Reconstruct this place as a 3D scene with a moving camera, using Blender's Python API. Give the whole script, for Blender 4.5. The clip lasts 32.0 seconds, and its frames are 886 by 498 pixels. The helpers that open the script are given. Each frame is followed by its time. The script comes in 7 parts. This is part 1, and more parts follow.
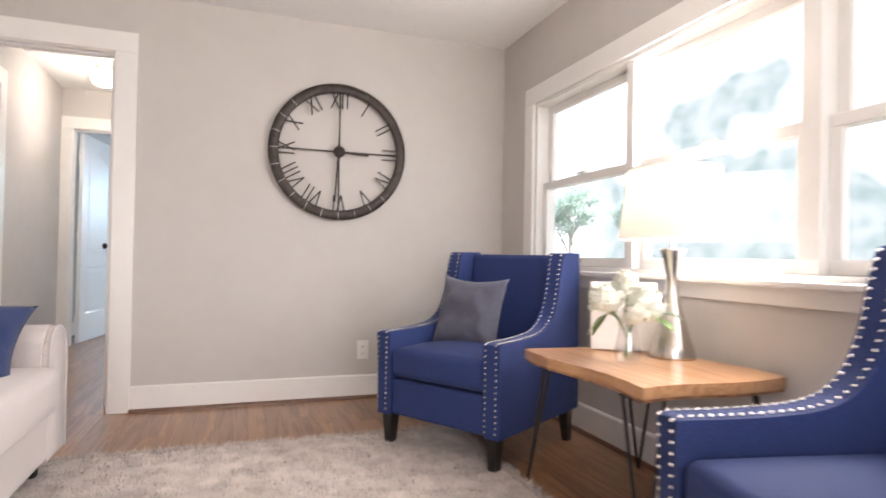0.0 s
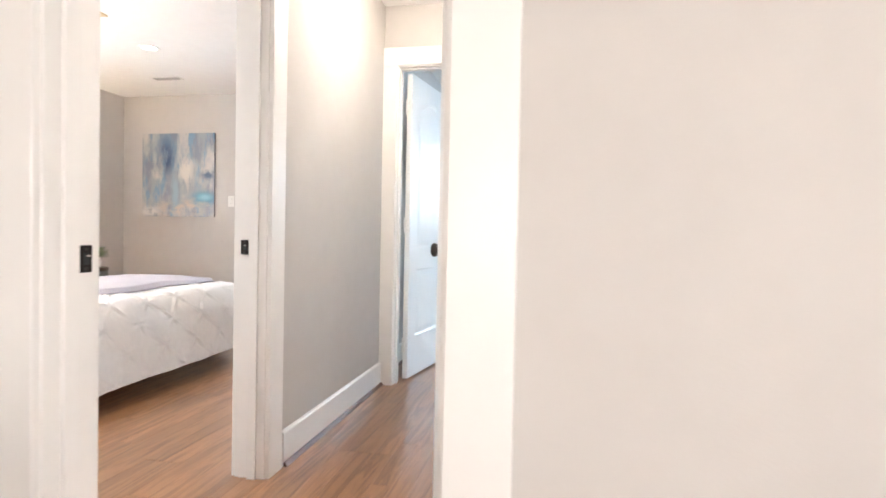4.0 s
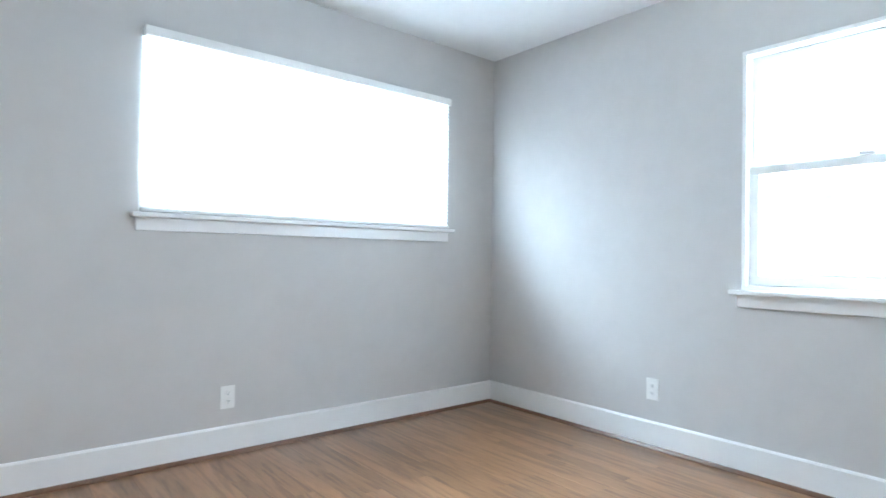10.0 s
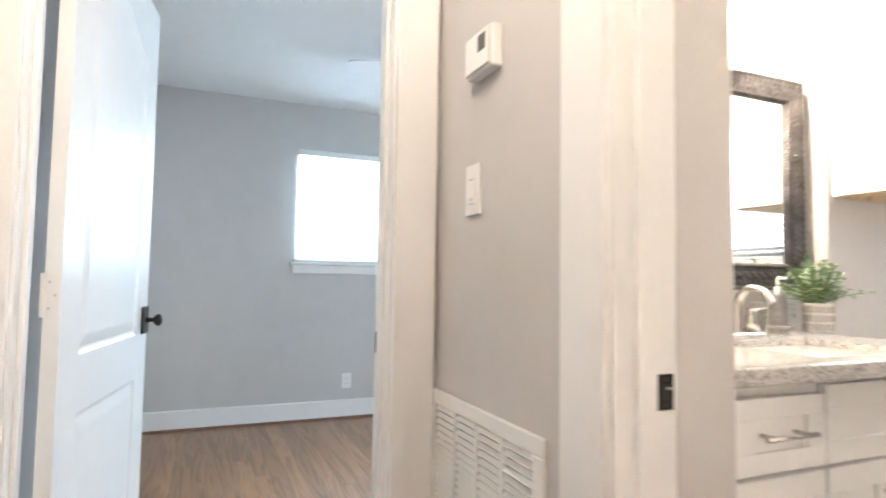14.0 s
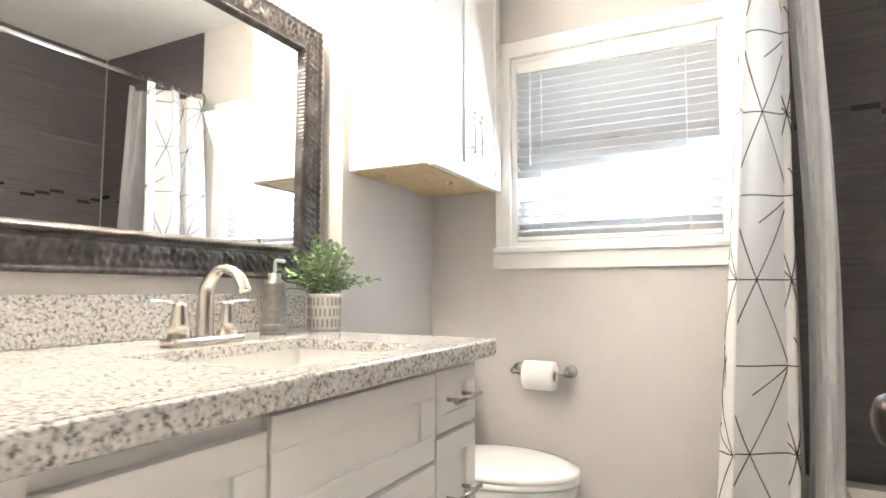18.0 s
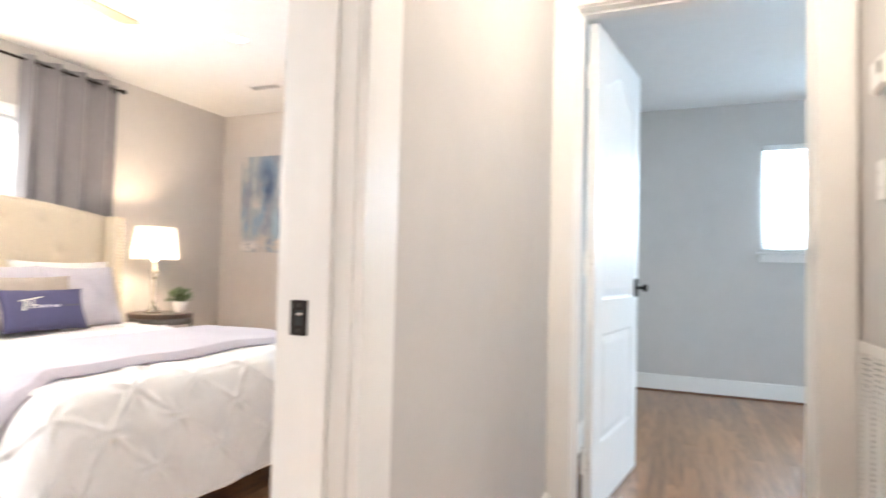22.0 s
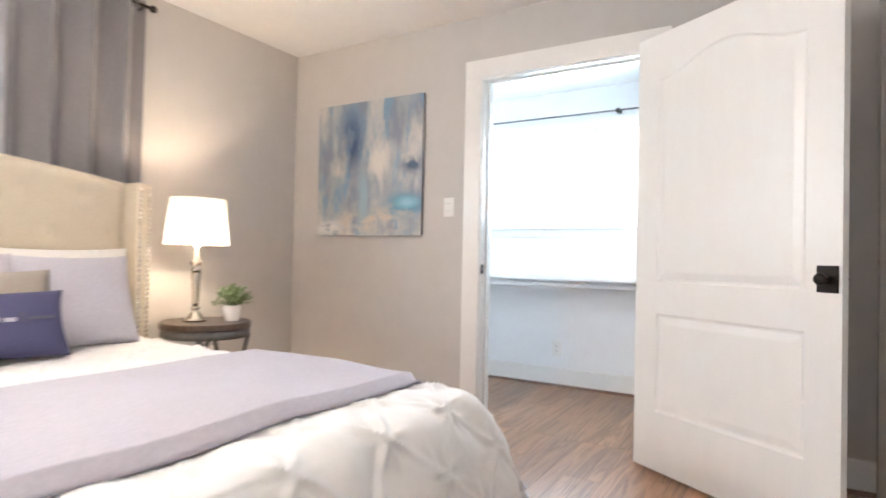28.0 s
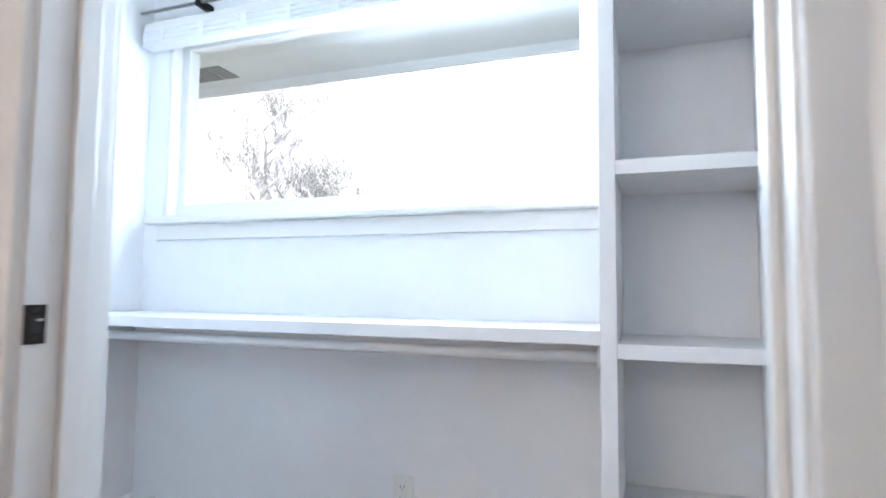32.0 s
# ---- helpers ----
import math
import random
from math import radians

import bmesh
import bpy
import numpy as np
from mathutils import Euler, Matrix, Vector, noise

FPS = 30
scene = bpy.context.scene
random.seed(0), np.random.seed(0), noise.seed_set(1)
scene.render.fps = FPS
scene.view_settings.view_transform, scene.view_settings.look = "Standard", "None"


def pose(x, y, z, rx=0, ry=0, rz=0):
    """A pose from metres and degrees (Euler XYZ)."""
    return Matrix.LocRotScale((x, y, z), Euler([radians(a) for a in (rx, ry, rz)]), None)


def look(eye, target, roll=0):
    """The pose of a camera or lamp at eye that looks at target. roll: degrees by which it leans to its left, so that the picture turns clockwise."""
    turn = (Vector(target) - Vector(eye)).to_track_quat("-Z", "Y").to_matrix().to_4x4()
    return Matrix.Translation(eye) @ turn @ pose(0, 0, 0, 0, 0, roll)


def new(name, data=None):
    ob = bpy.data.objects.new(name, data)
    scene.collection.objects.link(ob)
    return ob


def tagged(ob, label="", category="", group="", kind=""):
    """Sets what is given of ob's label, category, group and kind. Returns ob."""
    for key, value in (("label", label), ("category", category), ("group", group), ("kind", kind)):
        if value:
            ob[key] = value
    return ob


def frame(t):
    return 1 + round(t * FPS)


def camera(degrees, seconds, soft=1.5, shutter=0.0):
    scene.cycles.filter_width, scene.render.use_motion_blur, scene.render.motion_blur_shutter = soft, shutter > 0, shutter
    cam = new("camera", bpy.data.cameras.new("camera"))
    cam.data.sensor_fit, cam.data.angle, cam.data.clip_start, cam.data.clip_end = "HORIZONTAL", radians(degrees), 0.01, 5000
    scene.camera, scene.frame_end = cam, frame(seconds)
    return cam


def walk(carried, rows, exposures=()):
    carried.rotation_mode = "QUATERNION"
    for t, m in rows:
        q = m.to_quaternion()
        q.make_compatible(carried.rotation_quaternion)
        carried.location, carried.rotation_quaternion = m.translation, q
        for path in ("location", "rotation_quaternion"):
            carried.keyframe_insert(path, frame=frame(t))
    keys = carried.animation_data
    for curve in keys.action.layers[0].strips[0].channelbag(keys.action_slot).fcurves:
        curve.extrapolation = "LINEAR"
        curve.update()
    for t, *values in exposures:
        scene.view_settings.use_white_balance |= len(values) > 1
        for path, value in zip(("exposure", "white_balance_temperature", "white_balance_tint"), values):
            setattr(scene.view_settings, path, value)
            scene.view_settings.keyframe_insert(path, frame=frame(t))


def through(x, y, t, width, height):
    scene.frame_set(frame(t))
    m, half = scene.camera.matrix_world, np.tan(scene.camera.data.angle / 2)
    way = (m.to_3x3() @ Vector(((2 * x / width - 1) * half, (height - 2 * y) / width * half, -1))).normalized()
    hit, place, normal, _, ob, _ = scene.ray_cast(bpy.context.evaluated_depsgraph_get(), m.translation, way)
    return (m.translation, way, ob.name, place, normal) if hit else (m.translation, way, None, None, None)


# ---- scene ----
cam = camera(75.5, 32.0, soft=1.6, shutter=0.6)
PATH = [
    (0, (-0.217, 1.571, 0.883), (0.445, 3.458, 0.916), 1.0),
    (0.5, (-0.234, 1.853, 0.863), (0.324, 3.774, 0.859), 1.1),
    (1, (-0.302, 2.169, 0.888), (0.157, 4.115, 0.869), 1.2),
    (1.5, (-0.335, 2.508, 0.903), (-0.074, 4.491, 0.862), 1.1),
    (2, (-0.379, 2.819, 0.921), (-0.412, 4.818, 0.880), 1.7),
    (2.5, (-0.444, 3.195, 0.961), (-0.604, 5.188, 0.902), 1.8),
    (3, (-0.550, 3.495, 0.958), (-0.774, 5.482, 0.895), 1.0),
    (3.5, (-0.624, 3.898, 0.971), (-0.988, 5.864, 0.911), 1.3),
    (4.5, (-0.870, 4.530, 0.975), (-1.260, 6.490, 0.935), 1.2),
    (5.5, (-1.181, 5.104, 0.981), (-1.569, 7.065, 0.956), 1.2),
    (6, (-1.286, 5.385, 1.003), (-1.501, 7.373, 0.979), 1.6),
    (6.5, (-1.326, 5.758, 0.981), (-1.312, 7.758, 0.965), 1.3),
    (7, (-1.322, 6.113, 0.990), (-1.139, 8.104, 0.973), 1.1),
    (7.5, (-1.292, 6.567, 0.990), (-0.946, 8.537, 0.995), 1.5),
    (8, (-1.303, 6.869, 0.997), (-0.794, 8.803, 1.009), 1.6),
    (8.5, (-1.266, 7.207, 0.998), (-0.630, 9.103, 1.034), 1.4),
    (9, (-1.268, 7.527, 0.981), (-0.450, 9.352, 1.043), 1.2),
    (9.5, (-1.314, 7.728, 0.980), (-0.227, 9.406, 1.036), 1.0),
    (10, (-1.326, 7.887, 1.018), (-0.056, 9.432, 1.048), 0.9),
    (10.5, (-1.320, 7.922, 1.033), (0.011, 9.415, 1.056), 0.8),
    (11, (-1.348, 7.842, 1.050), (-0.012, 9.329, 1.073), 0.65),
    (11.5, (-1.358, 7.618, 1.040), (-0.121, 9.189, 1.085), 0.1),
    (12, (-1.336, 7.356, 1.040), (-0.361, 9.101, 1.107), 0.0),
    (13, (-1.379, 6.782, 1.080), (-0.673, 8.652, 1.158), 0.4),
    (13.5, (-1.369, 6.583, 1.073), (-0.662, 8.451, 1.172), 0.7),
    (14, (-1.389, 6.373, 1.077), (-0.612, 8.212, 1.190), 0.9),
    (14.5, (-1.334, 6.269, 1.064), (-0.354, 8.008, 1.190), 0.9),
    (15.5, (-1.100, 6.380, 1.072), (0.338, 7.763, 1.206), 0.3),
    (17.5, (-0.632, 6.680, 1.007), (1.128, 7.617, 1.164), 0.2),
    (18, (-0.689, 6.666, 1.027), (1.085, 7.578, 1.176), 0.1),
    (18.5, (-0.830, 6.612, 1.046), (0.940, 7.531, 1.187), -0.0),
    (19, (-1.007, 6.528, 1.054), (0.730, 7.511, 1.182), -0.1),
    (19.5, (-1.127, 6.440, 1.045), (0.455, 7.657, 1.169), -0.2),
    (20, (-1.205, 6.298, 1.069), (-0.078, 7.948, 1.161), -0.2),
    (20.5, (-1.265, 6.075, 1.053), (-0.702, 7.991, 1.158), 0.9),
    (21, (-1.300, 5.870, 1.030), (-1.290, 7.870, 1.120), 1.0),
    (21.5, (-1.340, 5.680, 1.010), (-1.710, 7.645, 1.090), 1.2),
    (22, (-1.363, 5.526, 0.992), (-2.125, 7.374, 1.065), 1.5),
    (23, (-1.589, 5.684, 0.955), (-2.810, 7.267, 1.002), 1.0),
    (23.5, (-1.835, 5.747, 0.946), (-3.200, 7.209, 0.989), 1.0),
    (24, (-1.855, 5.840, 0.937), (-3.457, 7.037, 0.964), 1.1),
    (24.5, (-1.884, 5.899, 0.931), (-3.662, 6.815, 0.944), 0.9),
    (26.5, (-1.986, 6.271, 0.919), (-3.668, 7.354, 0.915), 1.8),
    (27, (-2.057, 6.417, 0.919), (-3.490, 7.812, 0.938), 1.9),
    (27.5, (-2.257, 6.599, 0.943), (-3.449, 8.205, 0.961), 1.4),
    (28, (-2.380, 6.819, 0.972), (-3.412, 8.532, 1.004), 1.2),
    (28.5, (-2.500, 7.112, 0.992), (-3.369, 8.912, 1.046), 0.9),
    (29, (-2.564, 7.439, 0.970), (-3.311, 9.292, 1.057), 1.0),
    (29.5, (-2.636, 7.792, 1.000), (-3.360, 9.654, 1.096), 0.7),
    (30.8, (-2.925, 8.675, 0.964), (-3.632, 10.541, 1.102), 0.6),
    (31, (-2.963, 8.801, 0.969), (-3.653, 10.673, 1.113), 0.4),
    (31.4, (-3.022, 9.009, 0.962), (-3.710, 10.881, 1.107), 0.5),
    (32, (-3.129, 9.310, 0.965), (-3.804, 11.187, 1.105), 0.5),
]
walk(cam, [(t, look(eye, target, roll)) for t, eye, target, roll in PATH], [(0.0, 1.98, 6300, 14), (2.0, 2.54, 6300, 13), (3.5, 2.48, 6350, 12), (6.0, 2.62, 6300, 10), (7.0, 2.74, 6250, 9), (8.0, 2.62, 6350, 12), (9.0, 2.80, 6450, 13), (10.0, 2.68, 6450, 13), (11.0, 2.32, 6500, 13), (12.0, 2.36, 6550, 13), (13.0, 2.58, 6650, 13), (14.0, 2.50, 6500, 12), (15.0, 2.40, 6400, 11), (18.0, 2.36, 6280, 8), (19.0, 2.12, 6350, 9), (20.0, 2.26, 6500, 11), (21.0, 2.50, 6500, 11), (22.0, 2.60, 6500, 12), (23.0, 2.48, 6450, 11), (24.0, 2.32, 6370, 12), (28.0, 2.29, 6400, 12), (29.0, 2.38, 6400, 12), (30.0, 2.20, 6380, 13), (31.0, 1.95, 6300, 13), (32.0, 1.80, 6200, 14)])

# ---------------------------------------------------------------- world, sun, exposure
world = bpy.data.worlds.new("sky_world")
scene.world = world
world.use_nodes = True
wn = world.node_tree
wn.nodes.clear()
w_out = wn.nodes.new("ShaderNodeOutputWorld")
w_bg = wn.nodes.new("ShaderNodeBackground")
w_sky = wn.nodes.new("ShaderNodeTexSky")
w_sky.sky_type = 'NISHITA'
w_sky.sun_disc = False
w_sky.sun_elevation = radians(48)
w_sky.sun_rotation = radians(200)
w_bg.inputs["Strength"].default_value = 0.15
wn.links.new(w_sky.outputs[0], w_bg.inputs[0])
wn.links.new(w_bg.outputs[0], w_out.inputs[0])

sun = new("sun", bpy.data.lights.new("sun", 'SUN'))
sun.data.energy, sun.data.angle, sun.data.color = 5.0, radians(6), (1.0, 0.95, 0.88)
sun.matrix_world = look((3, -10, 13), (0, 0, 0))


def area(name, eye, target, sx, sy, watts, color=(1, 1, 1)):
    """A lamp that stands in a window's opening for the light of the sky."""
    d = bpy.data.lights.new(name, 'AREA')
    d.shape, d.size, d.size_y, d.energy, d.color = 'RECTANGLE', sx, sy, watts, color
    ob = new(name, d)
    ob.matrix_world = look(eye, target)
    return ob


def bulb(name, at, watts, color, radius=0.04):
    d = bpy.data.lights.new(name, 'POINT')
    d.energy, d.color, d.shadow_soft_size = watts, color, radius
    ob = new(name, d)
    ob.location = at
    return ob


DAY = (0.56, 0.79, 1.0)
PALE = (0.86, 0.93, 1.0)
WARM = (1.0, 0.78, 0.55)
SOFT = (1.0, 0.86, 0.72)

# ---------------------------------------------------------------- materials


def material(name, color, rough=0.6, metal=0.0, grain=0.0, scale=40.0, bump=0.0, bump_scale=200.0, stretch=None, second=None,
             blotch=0.0, spec=0.5, sheen=0.0, coat=0.0):
    """A plain surface with grain and blotches at two scales and a fine relief."""
    m = bpy.data.materials.new(name)
    m.use_nodes = True
    nt = m.node_tree
    b = nt.nodes["Principled BSDF"]
    b.inputs["Base Color"].default_value = (*color, 1)
    b.inputs["Roughness"].default_value = rough
    b.inputs["Metallic"].default_value = metal
    b.inputs["Specular IOR Level"].default_value = spec
    b.inputs["Sheen Weight"].default_value = sheen
    b.inputs["Coat Weight"].default_value = coat
    tc = nt.nodes.new("ShaderNodeTexCoord")
    mp = nt.nodes.new("ShaderNodeMapping")
    nt.links.new(tc.outputs["Object"], mp.inputs[0])
    if stretch:
        mp.inputs["Scale"].default_value = stretch
    col = None
    if grain > 0:
        n = nt.nodes.new("ShaderNodeTexNoise")
        n.inputs["Scale"].default_value, n.inputs["Detail"].default_value = scale, 5
        nt.links.new(mp.outputs[0], n.inputs["Vector"])
        mix = nt.nodes.new("ShaderNodeMix")
        mix.data_type = 'RGBA'
        c2 = second or tuple(c * (1 - grain) for c in color)
        mix.inputs[6].default_value, mix.inputs[7].default_value = (*color, 1), (*c2, 1)
        r = nt.nodes.new("ShaderNodeMapRange")
        r.inputs[1].default_value, r.inputs[2].default_value = 0.35, 0.68
        nt.links.new(n.outputs[0], r.inputs[0])
        nt.links.new(r.outputs[0], mix.inputs[0])
        col = mix.outputs[2]
    if blotch > 0:
        n2 = nt.nodes.new("ShaderNodeTexNoise")
        n2.inputs["Scale"].default_value, n2.inputs["Detail"].default_value = 1.7, 3
        nt.links.new(tc.outputs["Object"], n2.inputs["Vector"])
        r2 = nt.nodes.new("ShaderNodeMapRange")
        r2.inputs[1].default_value, r2.inputs[2].default_value = 0.3, 0.7
        r2.inputs[3].default_value, r2.inputs[4].default_value = 1 - blotch, 1.0
        nt.links.new(n2.outputs[0], r2.inputs[0])
        mul = nt.nodes.new("ShaderNodeMix")
        mul.data_type, mul.blend_type = 'RGBA', 'MULTIPLY'
        mul.inputs[0].default_value = 1.0
        mul.inputs[6].default_value = (*color, 1)
        if col:
            nt.links.new(col, mul.inputs[6])
        nt.links.new(r2.outputs[0], mul.inputs[7])
        col = mul.outputs[2]
    if col:
        nt.links.new(col, b.inputs["Base Color"])
    if bump > 0:
        n3 = nt.nodes.new("ShaderNodeTexNoise")
        n3.inputs["Scale"].default_value, n3.inputs["Detail"].default_value = bump_scale, 4
        nt.links.new(mp.outputs[0], n3.inputs["Vector"])
        bp = nt.nodes.new("ShaderNodeBump")
        bp.inputs["Strength"].default_value, bp.inputs["Distance"].default_value = bump, 0.004
        nt.links.new(n3.outputs[0], bp.inputs["Height"])
        nt.links.new(bp.outputs[0], b.inputs["Normal"])
    return m


def emitter(name, color, strength):
    m = bpy.data.materials.new(name)
    m.use_nodes = True
    b = m.node_tree.nodes["Principled BSDF"]
    b.inputs["Base Color"].default_value = (*color, 1)
    b.inputs["Emission Color"].default_value = (*color, 1)
    b.inputs["Emission Strength"].default_value = strength
    return m


def shade_material(name, color, through):
    """Thin cloth that lets lamp light through."""
    m = bpy.data.materials.new(name)
    m.use_nodes = True
    nt = m.node_tree
    b = nt.nodes["Principled BSDF"]
    b.inputs["Base Color"].default_value = (*color, 1)
    b.inputs["Roughness"].default_value = 0.9
    tr = nt.nodes.new("ShaderNodeBsdfTranslucent")
    tr.inputs[0].default_value = (*color, 1)
    mx = nt.nodes.new("ShaderNodeMixShader")
    mx.inputs[0].default_value = through
    nt.links.new(b.outputs[0], mx.inputs[1])
    nt.links.new(tr.outputs[0], mx.inputs[2])
    nt.links.new(mx.outputs[0], nt.nodes["Material Output"].inputs[0])
    return m


def glass_material(name, color=(1, 1, 1), rough=0.0, thin=True):
    m = bpy.data.materials.new(name)
    m.use_nodes = True
    nt = m.node_tree
    b = nt.nodes["Principled BSDF"]
    b.inputs["Base Color"].default_value = (*color, 1)
    b.inputs["Roughness"].default_value = rough
    b.inputs["Transmission Weight"].default_value = 1.0
    b.inputs["IOR"].default_value = 1.45
    if thin:
        tr = nt.nodes.new("ShaderNodeBsdfTransparent")
        mx = nt.nodes.new("ShaderNodeMixShader")
        gl = nt.nodes.new("ShaderNodeBsdfGlossy")
        gl.inputs["Roughness"].default_value = 0.02
        mx.inputs[0].default_value = 0.05
        nt.links.new(tr.outputs[0], mx.inputs[1])
        nt.links.new(gl.outputs[0], mx.inputs[2])
        nt.links.new(mx.outputs[0], nt.nodes["Material Output"].inputs[0])
    return m


def wood_material(name, base, dark, rough=0.32, per_object=0.25, axis='Y', scale=1.0, coat=0.25, relief=True):
    """Oak with long grain, pores and a tone of its own for each board."""
    m = bpy.data.materials.new(name)
    m.use_nodes = True
    nt = m.node_tree
    b = nt.nodes["Principled BSDF"]
    b.inputs["Roughness"].default_value = rough
    b.inputs["Coat Weight"].default_value = coat
    b.inputs["Coat Roughness"].default_value = 0.22
    tc = nt.nodes.new("ShaderNodeTexCoord")
    info = nt.nodes.new("ShaderNodeObjectInfo")
    geo = nt.nodes.new("ShaderNodeNewGeometry")
    addr = nt.nodes.new("ShaderNodeMath")
    addr.operation = 'ADD'
    nt.links.new(info.outputs["Random"], addr.inputs[0])
    nt.links.new(geo.outputs["Random Per Island"], addr.inputs[1])
    fr = nt.nodes.new("ShaderNodeMath")
    fr.operation = 'FRACT'
    nt.links.new(addr.outputs[0], fr.inputs[0])
    off = nt.nodes.new("ShaderNodeVectorMath")
    off.operation = 'MULTIPLY_ADD'
    comb = nt.nodes.new("ShaderNodeCombineXYZ")
    for i in range(3):
        nt.links.new(fr.outputs[0], comb.inputs[i])
    nt.links.new(comb.outputs[0], off.inputs[0])
    off.inputs[1].default_value = (37.0, 53.0, 19.0)
    nt.links.new(tc.outputs["Object"], off.inputs[2])
    mp = nt.nodes.new("ShaderNodeMapping")
    s = {'Y': (14, 0.9, 14), 'X': (0.9, 14, 14), 'Z': (14, 14, 0.9)}[axis]
    mp.inputs["Scale"].default_value = tuple(v * scale for v in s)
    nt.links.new(off.outputs[0], mp.inputs[0])
    n = nt.nodes.new("ShaderNodeTexNoise")
    n.inputs["Scale"].default_value, n.inputs["Detail"].default_value, n.inputs["Distortion"].default_value = 1.0, 6, 1.6
    nt.links.new(mp.outputs[0], n.inputs["Vector"])
    wv = nt.nodes.new("ShaderNodeMath")
    wv.operation = 'MULTIPLY'
    wv.inputs[1].default_value = 22.0
    nt.links.new(n.outputs[0], wv.inputs[0])
    sn = nt.nodes.new("ShaderNodeMath")
    sn.operation = 'SINE'
    nt.links.new(wv.outputs[0], sn.inputs[0])
    mp2 = nt.nodes.new("ShaderNodeMapping")
    mp2.inputs["Scale"].default_value = tuple(v * 14 * scale for v in s)
    nt.links.new(off.outputs[0], mp2.inputs[0])
    n2 = nt.nodes.new("ShaderNodeTexNoise")
    n2.inputs["Scale"].default_value, n2.inputs["Detail"].default_value = 1.0, 3
    nt.links.new(mp2.outputs[0], n2.inputs["Vector"])
    mr = nt.nodes.new("ShaderNodeMapRange")
    mr.inputs[1].default_value, mr.inputs[2].default_value = -1.0, 1.0
    mr.inputs[3].default_value, mr.inputs[4].default_value = 0.0, 0.42
    nt.links.new(sn.outputs[0], mr.inputs[0])
    ad = nt.nodes.new("ShaderNodeMath")
    ad.operation = 'MULTIPLY_ADD'
    ad.inputs[1].default_value = 0.55
    nt.links.new(n2.outputs[0], ad.inputs[0])
    nt.links.new(mr.outputs[0], ad.inputs[2])
    mix = nt.nodes.new("ShaderNodeMix")
    mix.data_type = 'RGBA'
    mix.inputs[6].default_value, mix.inputs[7].default_value = (*base, 1), (*dark, 1)
    nt.links.new(ad.outputs[0], mix.inputs[0])
    tone = nt.nodes.new("ShaderNodeMapRange")
    tone.inputs[3].default_value, tone.inputs[4].default_value = 1 - per_object, 1 + per_object * 0.6
    nt.links.new(fr.outputs[0], tone.inputs[0])
    mul = nt.nodes.new("ShaderNodeMix")
    mul.data_type, mul.blend_type = 'RGBA', 'MULTIPLY'
    mul.inputs[0].default_value = 1
    nt.links.new(mix.outputs[2], mul.inputs[6])
    nt.links.new(tone.outputs[0], mul.inputs[7])
    nt.links.new(mul.outputs[2], b.inputs["Base Color"])
    if not relief:
        return m
    bp = nt.nodes.new("ShaderNodeBump")
    bp.inputs["Strength"].default_value, bp.inputs["Distance"].default_value = 0.06, 0.002
    nt.links.new(ad.outputs[0], bp.inputs["Height"])
    nt.links.new(bp.outputs[0], b.inputs["Normal"])
    return m


def granite_material(name):
    m = bpy.data.materials.new(name)
    m.use_nodes = True
    nt = m.node_tree
    b = nt.nodes["Principled BSDF"]
    b.inputs["Roughness"].default_value = 0.12
    tc = nt.nodes.new("ShaderNodeTexCoord")
    n = nt.nodes.new("ShaderNodeTexNoise")
    n.inputs["Scale"].default_value, n.inputs["Detail"].default_value = 135, 3
    n.inputs["Roughness"].default_value = 0.6
    nt.links.new(tc.outputs["Object"], n.inputs["Vector"])
    v = nt.nodes.new("ShaderNodeTexVoronoi")
    v.inputs["Scale"].default_value = 220
    nt.links.new(tc.outputs["Object"], v.inputs["Vector"])
    r = nt.nodes.new("ShaderNodeValToRGB")
    e = r.color_ramp.elements
    e[0].position, e[0].color = 0.33, (0.15, 0.145, 0.14, 1)
    e[1].position, e[1].color = 0.41, (0.39, 0.375, 0.35, 1)
    k = r.color_ramp.elements.new(0.50)
    k.color = (0.66, 0.645, 0.615, 1)
    k = r.color_ramp.elements.new(0.62)
    k.color = (0.72, 0.69, 0.64, 1)
    nt.links.new(n.outputs[0], r.inputs[0])
    mul = nt.nodes.new("ShaderNodeMix")
    mul.data_type, mul.blend_type = 'RGBA', 'MULTIPLY'
    mul.inputs[0].default_value = 0.35
    nt.links.new(r.outputs[0], mul.inputs[6])
    bw = nt.nodes.new("ShaderNodeRGBToBW")
    nt.links.new(v.outputs["Color"], bw.inputs[0])
    nt.links.new(bw.outputs[0], mul.inputs[7])
    nt.links.new(mul.outputs[2], b.inputs["Base Color"])
    return m


